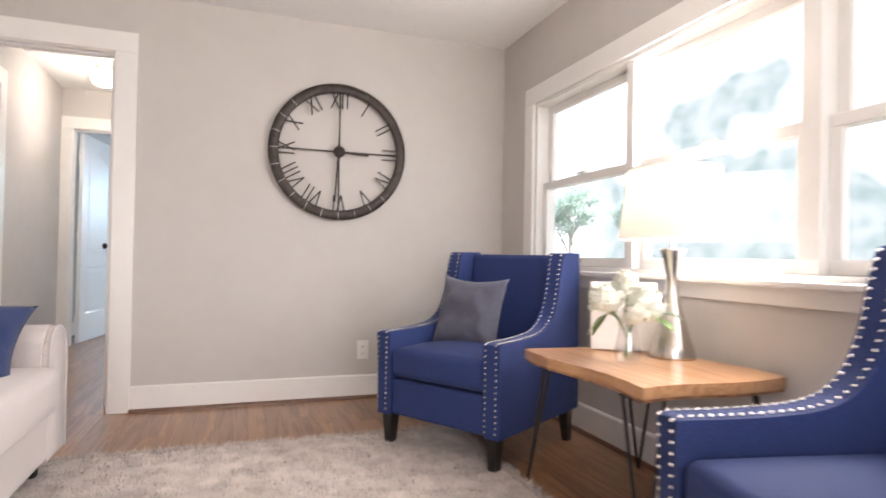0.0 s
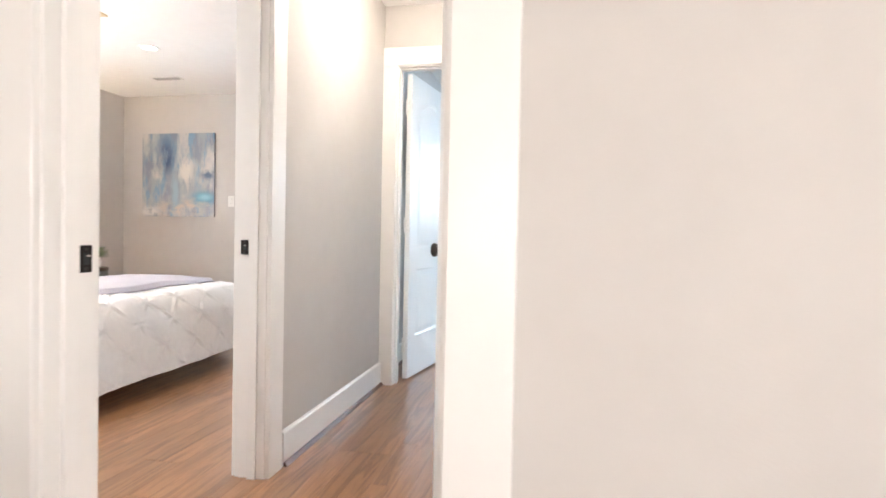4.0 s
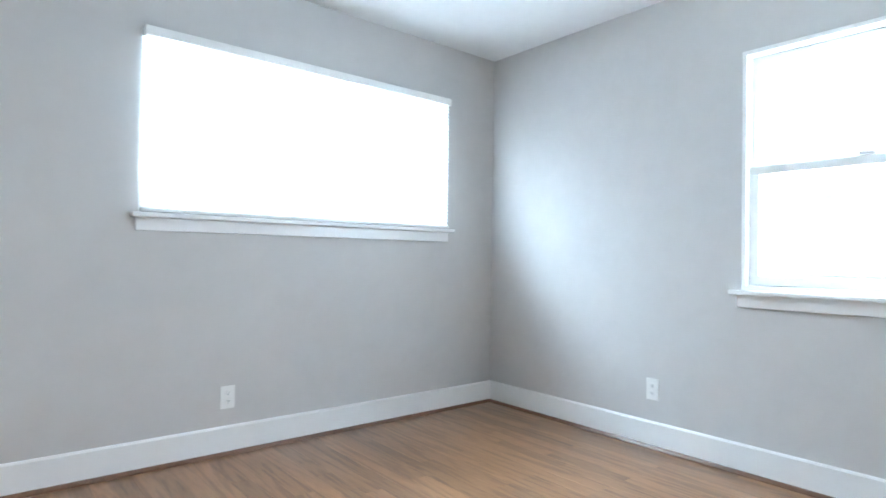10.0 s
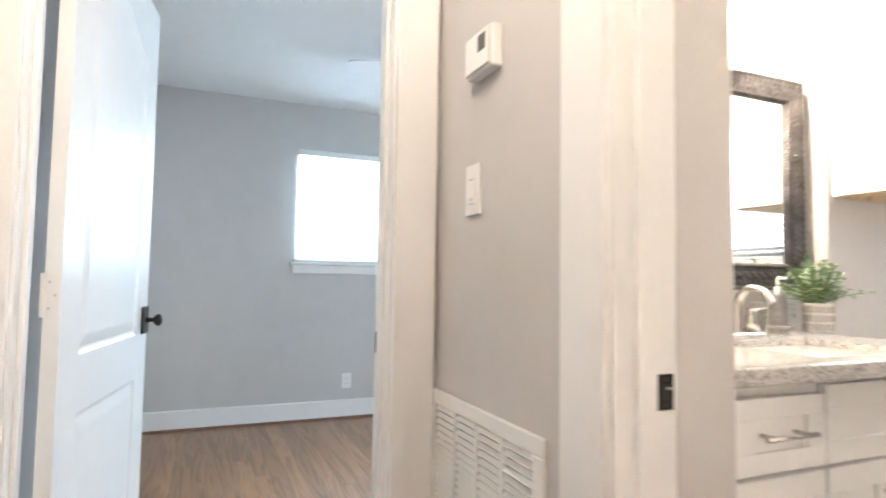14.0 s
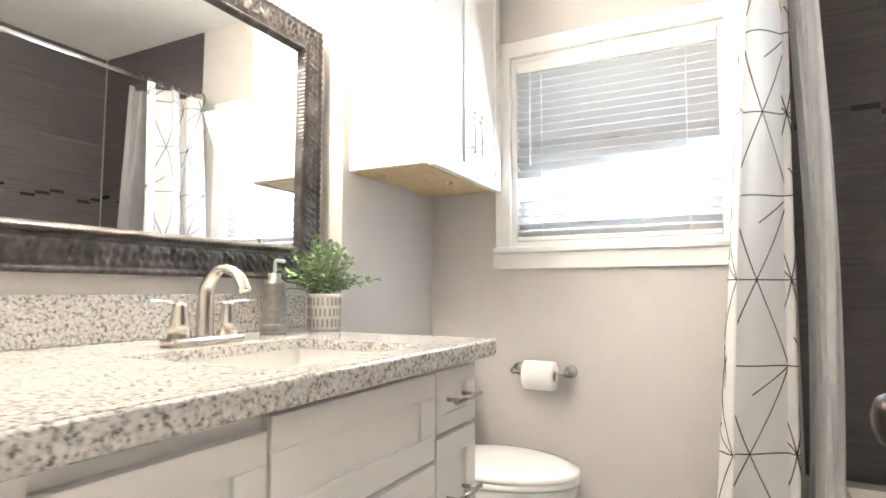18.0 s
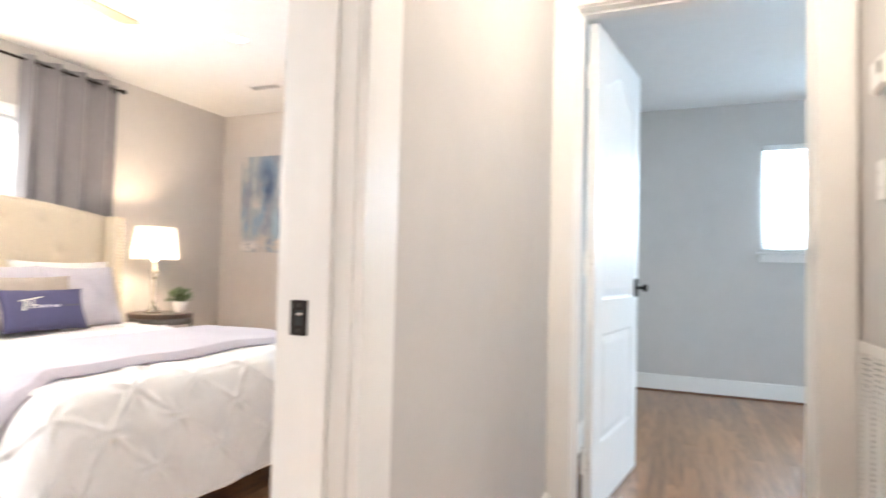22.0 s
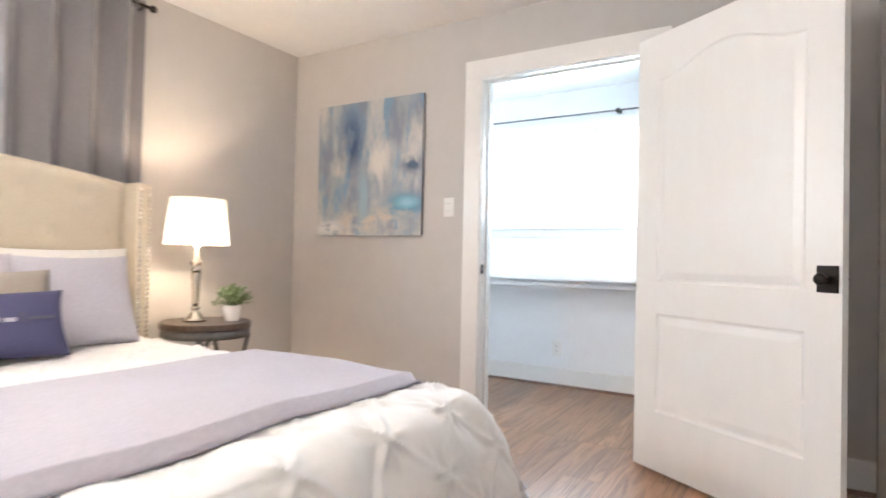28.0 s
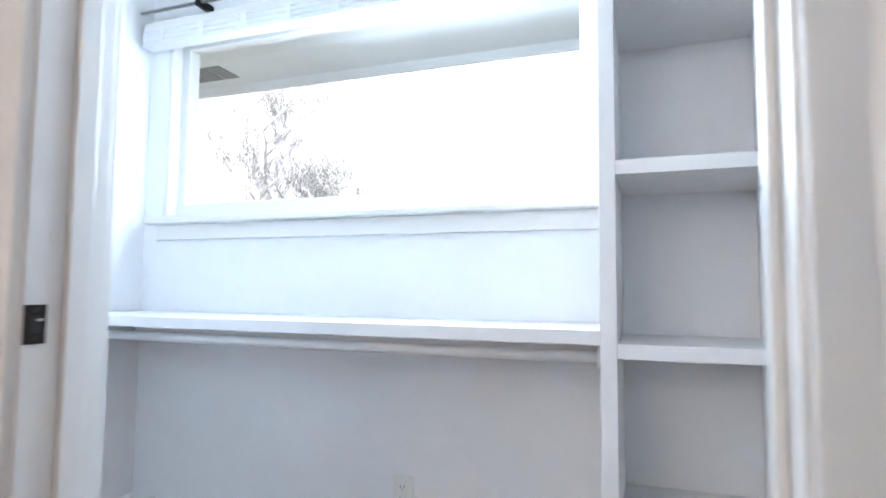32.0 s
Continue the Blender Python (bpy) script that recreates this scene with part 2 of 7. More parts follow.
def painting_material(name):
    """Brushed patches of grey, blue, ochre and white on canvas."""
    m = bpy.data.materials.new(name)
    m.use_nodes = True
    nt = m.node_tree
    b = nt.nodes["Principled BSDF"]
    b.inputs["Roughness"].default_value = 0.25
    tc = nt.nodes.new("ShaderNodeTexCoord")

    def patch(scale, seed, lo, hi):
        mp = nt.nodes.new("ShaderNodeMapping")
        mp.inputs["Scale"].default_value = scale
        mp.inputs["Location"].default_value = (seed, seed * 1.7, seed * 0.6)
        nt.links.new(tc.outputs["Object"], mp.inputs[0])
        n = nt.nodes.new("ShaderNodeTexNoise")
        n.inputs["Scale"].default_value, n.inputs["Detail"].default_value, n.inputs["Roughness"].default_value = 1, 7, 0.62
        nt.links.new(mp.outputs[0], n.inputs["Vector"])
        r = nt.nodes.new("ShaderNodeMapRange")
        r.inputs[1].default_value, r.inputs[2].default_value = lo, hi
        nt.links.new(n.outputs[0], r.inputs[0])
        return r.outputs[0]

    def spot(cx, cz, rx, rz):
        mp = nt.nodes.new("ShaderNodeMapping")
        mp.vector_type = 'POINT'
        mp.inputs["Location"].default_value = (-cx / rx, 0, -cz / rz)
        mp.inputs["Scale"].default_value = (1 / rx, 0.0, 1 / rz)
        nt.links.new(tc.outputs["Object"], mp.inputs[0])
        ln = nt.nodes.new("ShaderNodeVectorMath")
        ln.operation = 'LENGTH'
        nt.links.new(mp.outputs[0], ln.inputs[0])
        r = nt.nodes.new("ShaderNodeMapRange")
        r.inputs[1].default_value, r.inputs[2].default_value = 1.0, 0.25
        nt.links.new(ln.outputs["Value"], r.inputs[0])
        return r.outputs[0]

    def times(a, c):
        q = nt.nodes.new("ShaderNodeMath")
        q.operation = 'MULTIPLY'
        nt.links.new(a, q.inputs[0])
        nt.links.new(c, q.inputs[1])
        return q.outputs[0]

    def over(base, color, fac):
        mx = nt.nodes.new("ShaderNodeMix")
        mx.data_type = 'RGBA'
        if isinstance(base, tuple):
            mx.inputs[6].default_value = (*base, 1)
        else:
            nt.links.new(base, mx.inputs[6])
        mx.inputs[7].default_value = (*color, 1)
        nt.links.new(fac, mx.inputs[0])
        return mx.outputs[2]

    c = over((0.36, 0.39, 0.42), (0.60, 0.57, 0.53), patch((5, 1, 3), 3.1, 0.44, 0.60))
    c = over(c, (0.25, 0.28, 0.33), patch((7, 1, 2.2), 8.2, 0.46, 0.60))
    c = over(c, (0.22, 0.33, 0.45), patch((9, 1, 3.2), 5.2, 0.52, 0.62))
    c = over(c, (0.20, 0.30, 0.42), times(spot(-0.10, 0.26, 0.26, 0.34), patch((8, 1, 2.5), 4.4, 0.36, 0.52)))
    c = over(c, (0.05, 0.085, 0.17), times(spot(-0.14, 0.18, 0.13, 0.27), patch((9, 1, 4), 6.4, 0.40, 0.54)))
    c = over(c, (0.70, 0.66, 0.60), times(spot(0.10, 0.06, 0.16, 0.34), patch((10, 1, 3), 2.4, 0.44, 0.56)))
    c = over(c, (0.33, 0.44, 0.52), times(spot(-0.03, -0.2, 0.09, 0.3), patch((10, 1, 2), 1.4, 0.42, 0.55)))
    c = over(c, (0.09, 0.13, 0.19), times(spot(0.37, 0.0, 0.13, 0.07), patch((12, 1, 9), 9.4, 0.40, 0.52)))
    c = over(c, (0.10, 0.28, 0.40), times(spot(0.31, -0.25, 0.20, 0.11), patch((6, 1, 9), 5.9, 0.36, 0.50)))
    c = over(c, (0.30, 0.55, 0.66), times(spot(0.33, -0.24, 0.11, 0.05), patch((6, 1, 14), 2.9, 0.40, 0.52)))
    c = over(c, (0.60, 0.52, 0.43), times(spot(0.05, -0.36, 0.5, 0.14), patch((5, 1, 9), 7.7, 0.46, 0.58)))
    c = over(c, (0.74, 0.72, 0.68), times(spot(-0.34, -0.40, 0.17, 0.08), patch((7, 1, 14), 7.1, 0.42, 0.52)))
    nt.links.new(c, b.inputs["Base Color"])
    n = nt.nodes.new("ShaderNodeTexNoise")
    n.inputs["Scale"].default_value = 60
    nt.links.new(tc.outputs["Object"], n.inputs["Vector"])
    bp = nt.nodes.new("ShaderNodeBump")
    bp.inputs["Strength"].default_value, bp.inputs["Distance"].default_value = 0.3, 0.004
    nt.links.new(n.outputs[0], bp.inputs["Height"])
    nt.links.new(bp.outputs[0], b.inputs["Normal"])
    return m


WALL = material("wall_paint", (0.58, 0.55, 0.52), 0.75, grain=0.03, scale=9, bump=0.10, bump_scale=160, blotch=0.03, spec=0.3)
CEIL = material("ceiling_paint", (0.84, 0.83, 0.81), 0.85, grain=0.02, scale=12, bump=0.15, bump_scale=120, blotch=0.02, spec=0.2)
TRIM = material("white_trim_paint", (0.83, 0.81, 0.78), 0.32, grain=0.02, scale=14, bump=0.02, bump_scale=60, blotch=0.02)
DOORP = material("white_door_paint", (0.84, 0.83, 0.81), 0.30, grain=0.02, scale=20, bump=0.06, bump_scale=90, stretch=(1, 1, 0.2), blotch=0.02)
CLOSETP = material("white_closet_paint", (0.87, 0.87, 0.87), 0.5, grain=0.02, scale=12, bump=0.08, bump_scale=90, blotch=0.03)
OAK = wood_material("oak_floor", (0.44, 0.225, 0.105), (0.13, 0.055, 0.024), rough=0.30, per_object=0.20, coat=0.30, relief=False)
SHOE = wood_material("stained_shoe_moulding", (0.20, 0.09, 0.045), (0.09, 0.04, 0.02), per_object=0.1)
BRONZE = material("dark_bronze", (0.035, 0.028, 0.024), 0.34, metal=0.8, grain=0.3, scale=60, blotch=0.1)
NICKEL = material("brushed_nickel", (0.62, 0.58, 0.53), 0.26, metal=1.0, grain=0.08, scale=200, stretch=(1, 1, 0.05), blotch=0.04)
CHROME = material("polished_steel", (0.75, 0.74, 0.72), 0.12, metal=1.0, blotch=0.03)
PLASTIC = material("white_plastic", (0.82, 0.80, 0.76), 0.35, blotch=0.02)
SLOT = material("dark_slot", (0.02, 0.02, 0.02), 0.6)
BLUE = material("blue_linen_upholstery", (0.017, 0.038, 0.160), 0.8, grain=0.35, scale=240, bump=0.5, bump_scale=420, blotch=0.10, sheen=0.02)
NAVY = material("navy_linen", (0.020, 0.040, 0.135), 0.85, grain=0.30, scale=260, bump=0.5, bump_scale=420, blotch=0.1, sheen=0.2)
SLATE = material("slate_grey_linen", (0.098, 0.10, 0.14), 0.9, grain=0.3, scale=260, bump=0.5, bump_scale=420, blotch=0.08, sheen=0.2)
CREAM = material("off_white_sofa_weave", (0.65, 0.59, 0.565), 0.9, grain=0.12, scale=200, bump=0.4, bump_scale=300, blotch=0.05, sheen=0.2)
BEIGE = material("beige_linen_headboard", (0.72, 0.635, 0.50), 0.9, grain=0.14, scale=240, bump=0.4, bump_scale=380, blotch=0.05, sheen=0.2)
BLACKWOOD = material("black_lacquered_wood", (0.018, 0.015, 0.014), 0.35, grain=0.3, scale=30, stretch=(1, 1, 0.1), blotch=0.1)
NAIL = material("pewter_nailhead", (0.75, 0.73, 0.70), 0.2, metal=1.0)
CLOCKM = material("weathered_clock_iron", (0.085, 0.07, 0.062), 0.5, metal=0.6, grain=0.4, scale=35, bump=0.3, bump_scale=90, blotch=0.25)
HEM = material("dark_hairpin_steel", (0.06, 0.05, 0.045), 0.4, metal=0.7, blotch=0.1)
SLAB = wood_material("live_edge_wood", (0.62, 0.36, 0.18), (0.33, 0.15, 0.065), rough=0.3, per_object=0.05, axis='Y', scale=0.7)
BARK = material("live_edge_bark", (0.42, 0.21, 0.10), 0.6, grain=0.5, scale=30, bump=0.5, bump_scale=60, blotch=0.2)
SHADE = shade_material("lamp_shade_linen", (0.88, 0.84, 0.78), 0.4)
DRUM = shade_material("lamp_shade_lined_linen", (0.88, 0.84, 0.78), 0.028)
BULB = emitter("bulb_glow", (1.0, 0.85, 0.65), 6)
GLOBE = emitter("lit_glass_globe", (1.0, 0.88, 0.72), 3)
GLASS = glass_material("window_glass")
CLEAR = glass_material("clear_vase_glass", (0.97, 0.99, 0.99), 0.0)
CLEAR.node_tree.nodes["Mix Shader"].inputs[0].default_value = 0.13
WATER = glass_material("vase_water", (0.95, 0.98, 0.96), 0.0)
PETAL = material("white_petals", (0.84, 0.83, 0.76), 0.6, grain=0.10, scale=30, second=(0.74, 0.78, 0.60), blotch=0.05, sheen=0.2)
LEAF = material("dark_green_leaf", (0.06, 0.14, 0.045), 0.5, grain=0.5, scale=30, blotch=0.2)
LEAF2 = material("fresh_green_leaf", (0.17, 0.32, 0.10), 0.5, grain=0.5, scale=24, second=(0.30, 0.42, 0.16), blotch=0.2)
STEM = material("green_stem", (0.16, 0.24, 0.09), 0.6, grain=0.3, scale=40)
CERAMIC = material("white_ceramic", (0.82, 0.80, 0.77), 0.12, blotch=0.02, coat=0.3)
PORCELAIN = material("white_porcelain", (0.84, 0.82, 0.79), 0.08, blotch=0.02, coat=0.5)
DUVET = material("white_pintuck_cotton", (0.80, 0.79, 0.78), 0.75, grain=0.04, scale=30, bump=0.25, bump_scale=30, blotch=0.04, sheen=0.3)
LINEN = material("white_pillow_cotton", (0.82, 0.80, 0.77), 0.85, grain=0.04, scale=60, bump=0.3, bump_scale=60, blotch=0.04, sheen=0.2)
LILAC = material("pale_lilac_quilted_cotton", (0.53, 0.51, 0.58), 0.85, grain=0.08, scale=80, bump=0.5, bump_scale=90, blotch=0.05, sheen=0.2)
THROW = material("grey_lilac_quilted_cotton", (0.43, 0.405, 0.46), 0.85, grain=0.10, scale=80, bump=0.5, bump_scale=90, blotch=0.06, sheen=0.2)
TAUPE = material("taupe_linen_cushion", (0.40, 0.355, 0.305), 0.9, grain=0.15, scale=200, bump=0.4, bump_scale=350, blotch=0.06)
INDIGO = material("indigo_cushion_cotton", (0.075, 0.075, 0.165), 0.85, grain=0.2, scale=220, bump=0.3, bump_scale=350, blotch=0.06)
CURTAIN = material("grey_satin_curtain", (0.20, 0.19, 0.20), 0.42, grain=0.12, scale=160, bump=0.3, bump_scale=200, stretch=(1, 1, 0.3), blotch=0.06, sheen=0.3)
MATTRESS = material("grey_bed_base_cloth", (0.10, 0.095, 0.09), 0.9, grain=0.2, scale=120)
NSTOP = wood_material("dark_stained_round_top", (0.10, 0.065, 0.045), (0.04, 0.025, 0.018), per_object=0.1, axis='X', scale=1.4)
NSMETAL = material("grey_painted_metal", (0.20, 0.195, 0.185), 0.5, metal=0.5, grain=0.2, scale=40, blotch=0.15)
PAPER = material("white_book_cover", (0.72, 0.70, 0.67), 0.6, grain=0.05, scale=40, blotch=0.06)
GRANITE = granite_material("speckled_granite")
MIRROR = material("mirror_silver", (0.92, 0.93, 0.93), 0.015, metal=1.0)
FRAME = material("carved_pewter_frame", (0.05, 0.042, 0.038), 0.34, metal=0.5, grain=0.5, scale=22, second=(0.115, 0.105, 0.10), bump=0.5, bump_scale=45, blotch=0.2)
TILE = material("charcoal_wall_tile", (0.115, 0.10, 0.098), 0.5, grain=0.30, scale=30, stretch=(0.15, 0.15, 3), bump=0.15, bump_scale=40, blotch=0.15)
GROUT = material("dark_grout", (0.13, 0.12, 0.115), 0.9, grain=0.2, scale=60)
MOSAIC_L = material("pale_mosaic_glass", (0.45, 0.42, 0.41), 0.1, grain=0.3, scale=14)
MOSAIC_D = material("dark_mosaic_glass", (0.03, 0.026, 0.026), 0.08)
CLOTH = shade_material("white_shower_cloth", (0.92, 0.91, 0.90), 0.5)
INK = material("charcoal_print", (0.04, 0.04, 0.04), 0.8)
LINER = shade_material("clear_plastic_liner", (0.93, 0.93, 0.92), 0.8)
lt = LINER.node_tree
lx = lt.nodes.new("ShaderNodeBsdfTransparent")
lm = lt.nodes.new("ShaderNodeMixShader")
lm.inputs[0].default_value = 0.48
lt.nodes["Principled BSDF"].inputs["Roughness"].default_value = 0.12
lt.links.new(lt.nodes["Material Output"].inputs[0].links[0].from_socket, lm.inputs[1])
lt.links.new(lx.outputs[0], lm.inputs[2])
lt.links.new(lm.outputs[0], lt.nodes["Material Output"].inputs[0])
PAPERROLL = material("toilet_paper", (0.84, 0.82, 0.79), 0.95, grain=0.03, scale=80, bump=0.2, bump_scale=200)
CARD = material("brown_cardboard", (0.40, 0.30, 0.20), 0.9)
CABINET = material("white_shaker_lacquer", (0.82, 0.80, 0.77), 0.28, grain=0.02, scale=20, blotch=0.02)
UNDER = material("unfinished_maple_underside", (0.62, 0.47, 0.28), 0.6, grain=0.2, scale=14, stretch=(1, 6, 1))
BATHTILE = material("pale_floor_tile", (0.55, 0.52, 0.48), 0.3, grain=0.1, scale=10, blotch=0.1)
CANVAS_EDGE = material("grey_canvas_edge", (0.22, 0.22, 0.23), 0.7)
PAINTING = painting_material("abstract_painting")
BLIND = shade_material("white_blind_slat", (0.84, 0.84, 0.84), 0.55)
WOODSLAT = shade_material("white_wooden_slat", (0.80, 0.81, 0.84), 0.07)
PEWTER = material("antique_pewter", (0.30, 0.29, 0.275), 0.42, metal=0.75, grain=0.25, scale=60, bump=0.4, bump_scale=120, blotch=0.1)
LEAF3 = material("grey_green_leaf", (0.20, 0.30, 0.16), 0.55, grain=0.5, scale=24, second=(0.33, 0.42, 0.25), blotch=0.2)
ROLLER = shade_material("white_roller_cloth", (0.82, 0.81, 0.79), 0.3)
STONEW = material("whitewashed_plank_cover", (0.60, 0.58, 0.55), 0.8, grain=0.2, scale=20)
RUGM = material("shaggy_rug_wool", (0.76, 0.67, 0.61), 0.95, grain=0.30, scale=13, second=(0.50, 0.435, 0.395), bump=0.5, bump_scale=120, blotch=0.25, sheen=0.3)
GROUND = material("dry_lawn_ground", (0.20, 0.20, 0.16), 0.9, grain=0.4, scale=3, blotch=0.4)
# bark and foliage are paled, the glare outside put into their colour
PALEBARK = material("pale_grey_bark", (0.46, 0.45, 0.43), 0.9, grain=0.25, scale=20)
FOLIAGE = shade_material("tree_foliage", (0.40, 0.50, 0.44), 0.72)
SIDING = material("white_siding", (0.70, 0.69, 0.66), 0.6, grain=0.05, scale=8, blotch=0.06)
ROOFM = material("grey_shingle_roof", (0.14, 0.13, 0.125), 0.9, grain=0.4, scale=10, blotch=0.2)
SOFFITM = material("white_soffit_paint", (0.78, 0.80, 0.80), 0.6, grain=0.03, scale=6, blotch=0.04)
METALG = material("painted_vent_metal", (0.62, 0.60, 0.57), 0.45, metal=0.2, blotch=0.05)

# ---------------------------------------------------------------- building helpers


def mesh_of(name, bm, mat, smooth=False):
    bmesh.ops.recalc_face_normals(bm, faces=bm.faces)
    me = bpy.data.meshes.new(name)
    bm.to_mesh(me)
    bm.free()
    me.materials.append(mat)
    if smooth:
        me.polygons.foreach_set("use_smooth", [True] * len(me.polygons))
        me.update()
    return me


def part(name, bm, mat, parent=None, label="", smooth=False, at=None):
    """Links a bmesh as ONE mesh object under a thing or under a part."""
    ob = new(name, mesh_of(name, bm, mat, smooth))
    if parent:
        ob.parent = parent
    if at is not None:
        ob.matrix_basis = at
    if label:
        tagged(ob, label)
    return ob


def again(name, me, parent, at, label=""):
    """One more object on a mesh that another piece already uses."""
    ob = new(name, me)
    ob.parent = parent
    ob.matrix_basis = at
    if label:
        tagged(ob, label)
    return ob


def thing(name, m, label, category, group="", kind=""):
    ob = new(name)
    ob.empty_display_size = 0.1
    ob.matrix_basis = m
    return tagged(ob, label, category, group, kind)


def box(bm, x0, x1, y0, y1, z0, z1, bevel=0.0, seg=2):
    r = bmesh.ops.create_cube(bm, size=1)
    vs = r["verts"]
    for v in vs:
        v.co = Vector(((x0 + x1) / 2 + v.co.x * (x1 - x0), (y0 + y1) / 2 + v.co.y * (y1 - y0), (z0 + z1) / 2 + v.co.z * (z1 - z0)))
    if bevel > 0:
        es = list({e for v in vs for e in v.link_edges})
        bmesh.ops.bevel(bm, geom=es, offset=bevel, segments=seg, affect='EDGES', profile=0.5)
    return bm


def B(x0, x1, y0, y1, z0, z1, bevel=0.0, seg=2):
    return box(bmesh.new(), x0, x1, y0, y1, z0, z1, bevel, seg)


def lathe(profile, seg=32, bm=None, closed=True):
    """Turns (radius, height) pairs round the z axis."""
    bm = bm or bmesh.new()
    rings = []
    for r, z in profile:
        rings.append([bm.verts.new((r * math.cos(2 * math.pi * i / seg), r * math.sin(2 * math.pi * i / seg), z)) for i in range(seg)])
    for a, c in zip(rings, rings[1:]):
        for i in range(seg):
            j = (i + 1) % seg
            bm.faces.new((a[i], a[j], c[j], c[i]))
    if closed:
        for ring, (r, z) in ((rings[0], profile[0]), (rings[-1], profile[-1])):
            if r > 1e-5:
                bm.faces.new(ring)
    return bm


def tube(points, r, seg=8, bm=None, cap=True, flat=1.0):
    """A round bar along points; r may be one radius or one for each point."""
    bm = bm or bmesh.new()
    pts = [Vector(p) for p in points]
    rs = r if isinstance(r, (list, tuple)) else [r] * len(pts)
    rings = []
    up = None
    for i, p in enumerate(pts):
        d = (pts[min(i + 1, len(pts) - 1)] - pts[max(i - 1, 0)]).normalized()
        if up is None:
            up = d.orthogonal().normalized()
        up = (up - d * up.dot(d))
        up = up.normalized() if up.length > 1e-6 else d.orthogonal().normalized()
        side = d.cross(up)
        rings.append([bm.verts.new(p + rs[i] * (math.cos(2 * math.pi * k / seg) * up + flat * math.sin(2 * math.pi * k / seg) * side)) for k in range(seg)])
    for a, c in zip(rings, rings[1:]):
        for k in range(seg):
            j = (k + 1) % seg
            bm.faces.new((a[k], a[j], c[j], c[k]))
    if cap:
        bm.faces.new(rings[0])
        bm.faces.new(rings[-1])
    return bm


def prism(outline, lo, hi, axis='z', bm=None, bevel=0.0):
    """A flat outline given depth along an axis. x: (y, z) pairs; y: (x, z) pairs; z: (x, y) pairs."""
    own = bmesh.new()
    put = {'z': lambda a, c, d: (a, c, d), 'y': lambda a, c, d: (a, d, c), 'x': lambda a, c, d: (d, a, c)}[axis]
    lower = [own.verts.new(put(a, c, lo)) for a, c in outline]
    upper = [own.verts.new(put(a, c, hi)) for a, c in outline]
    own.faces.new(lower)
    own.faces.new(upper)
    for i in range(len(outline)):
        j = (i + 1) % len(outline)
        own.faces.new((lower[i], lower[j], upper[j], upper[i]))
    if bevel > 0:
        bmesh.ops.bevel(own, geom=list(own.edges), offset=bevel, segments=2, affect='EDGES', profile=0.5)
    if bm is None:
        return own
    me = bpy.data.meshes.new("joined")
    own.to_mesh(me)
    own.free()
    bm.from_mesh(me)
    bpy.data.meshes.remove(me)
    return bm


def sheet(fn, nu, nv, thick=0.0, wrap=False):
    """A cloth: fn(u, v) gives places for u and v from 0 to 1."""
    bm = bmesh.new()
    grid = [[bm.verts.new(fn(i / nu, j / nv)) for j in range(nv + 1)] for i in range(nu if wrap else nu + 1)]
    n = len(grid)
    for i in range(n if wrap else n - 1):
        for j in range(nv):
            bm.faces.new((grid[i][j], grid[(i + 1) % n][j], grid[(i + 1) % n][j + 1], grid[i][j + 1]))
    if thick > 0:
        bmesh.ops.recalc_face_normals(bm, faces=bm.faces)
        bmesh.ops.solidify(bm, geom=list(bm.faces), thickness=thick)
    return bm


def cushion(w, h, d, n=26, pinch=0.10, seed=0, fold=0.018):
    """A stuffed pillow, w wide (x), h high (z) and d thick (y), with drawn-in sides and ears at its corners."""
    bm = bmesh.new()
    top, low = [], []
    for i in range(n + 1):
        top.append([])
        low.append([])
        for j in range(n + 1):
            u, v = i / n * 2 - 1, j / n * 2 - 1
            sx = 1 - pinch * (1 - v * v) ** 1.0 * abs(u) ** 3 * 0 - pinch * (1 - v ** 2) * abs(u)
            sz = 1 - pinch * (1 - u ** 2) * abs(v)
            x, z = u * w / 2 * sx, v * h / 2 * sz
            t = max(0.0, (1 - u ** 4) * (1 - v ** 4)) ** 0.55 * d / 2
            t *= 1 + 0.10 * noise.noise(Vector((u * 1.6 + seed, v * 1.6, seed * 1.3)))
            t += fold * noise.noise(Vector((u * 2.4 + seed, v * 2.4 + 0.6 * u, seed))) * (1 - u ** 6) * (1 - v ** 6)
            edge = i in (0, n) or j in (0, n)
            a = bm.verts.new((x, -t if not edge else 0, z))
            top[i].append(a)
            low[i].append(a if edge else bm.verts.new((x, t, z)))
    for i in range(n):
        for j in range(n):
            bm.faces.new((top[i][j], top[i + 1][j], top[i + 1][j + 1], top[i][j + 1]))
            bm.faces.new((low[i][j], low[i][j + 1], low[i + 1][j + 1], low[i + 1][j]))
    return bm


# ---------------------------------------------------------------- light through the openings and from the lamps
area("sky_living_east", (1.462, 2.90, 1.34), (0, 3.05, 1.3), 1.70, 0.97, 13.0, (1.0, 0.95, 0.91))
# lamp in an unseen south opening, added to light the room from behind
area("unseen_sky_living_south", (-0.55, -1.25, 1.25), (0.4, 3, 0.95), 2.0, 1.4, 19.5, (1.0, 0.91, 0.82))
area("sky_grey_north", (0.1935, 10.885, 1.645), (0.1935, 9.0, 1.645), 1.82, 0.85, 24, DAY)
area("sky_grey_east", (1.69, 8.60, 1.46), (0, 8.8, 1.55), 0.88, 1.1, 11, DAY)
area("sky_bedroom_twin", (-5.470, 5.45, 1.72), (-3, 5.65, 1.1), 1.2, 0.42, 13, PALE)
area("sky_bedroom_head", (-5.635, 7.60, 1.58), (-3, 7.6, 1.2), 1.0, 0.7, 8, PALE)
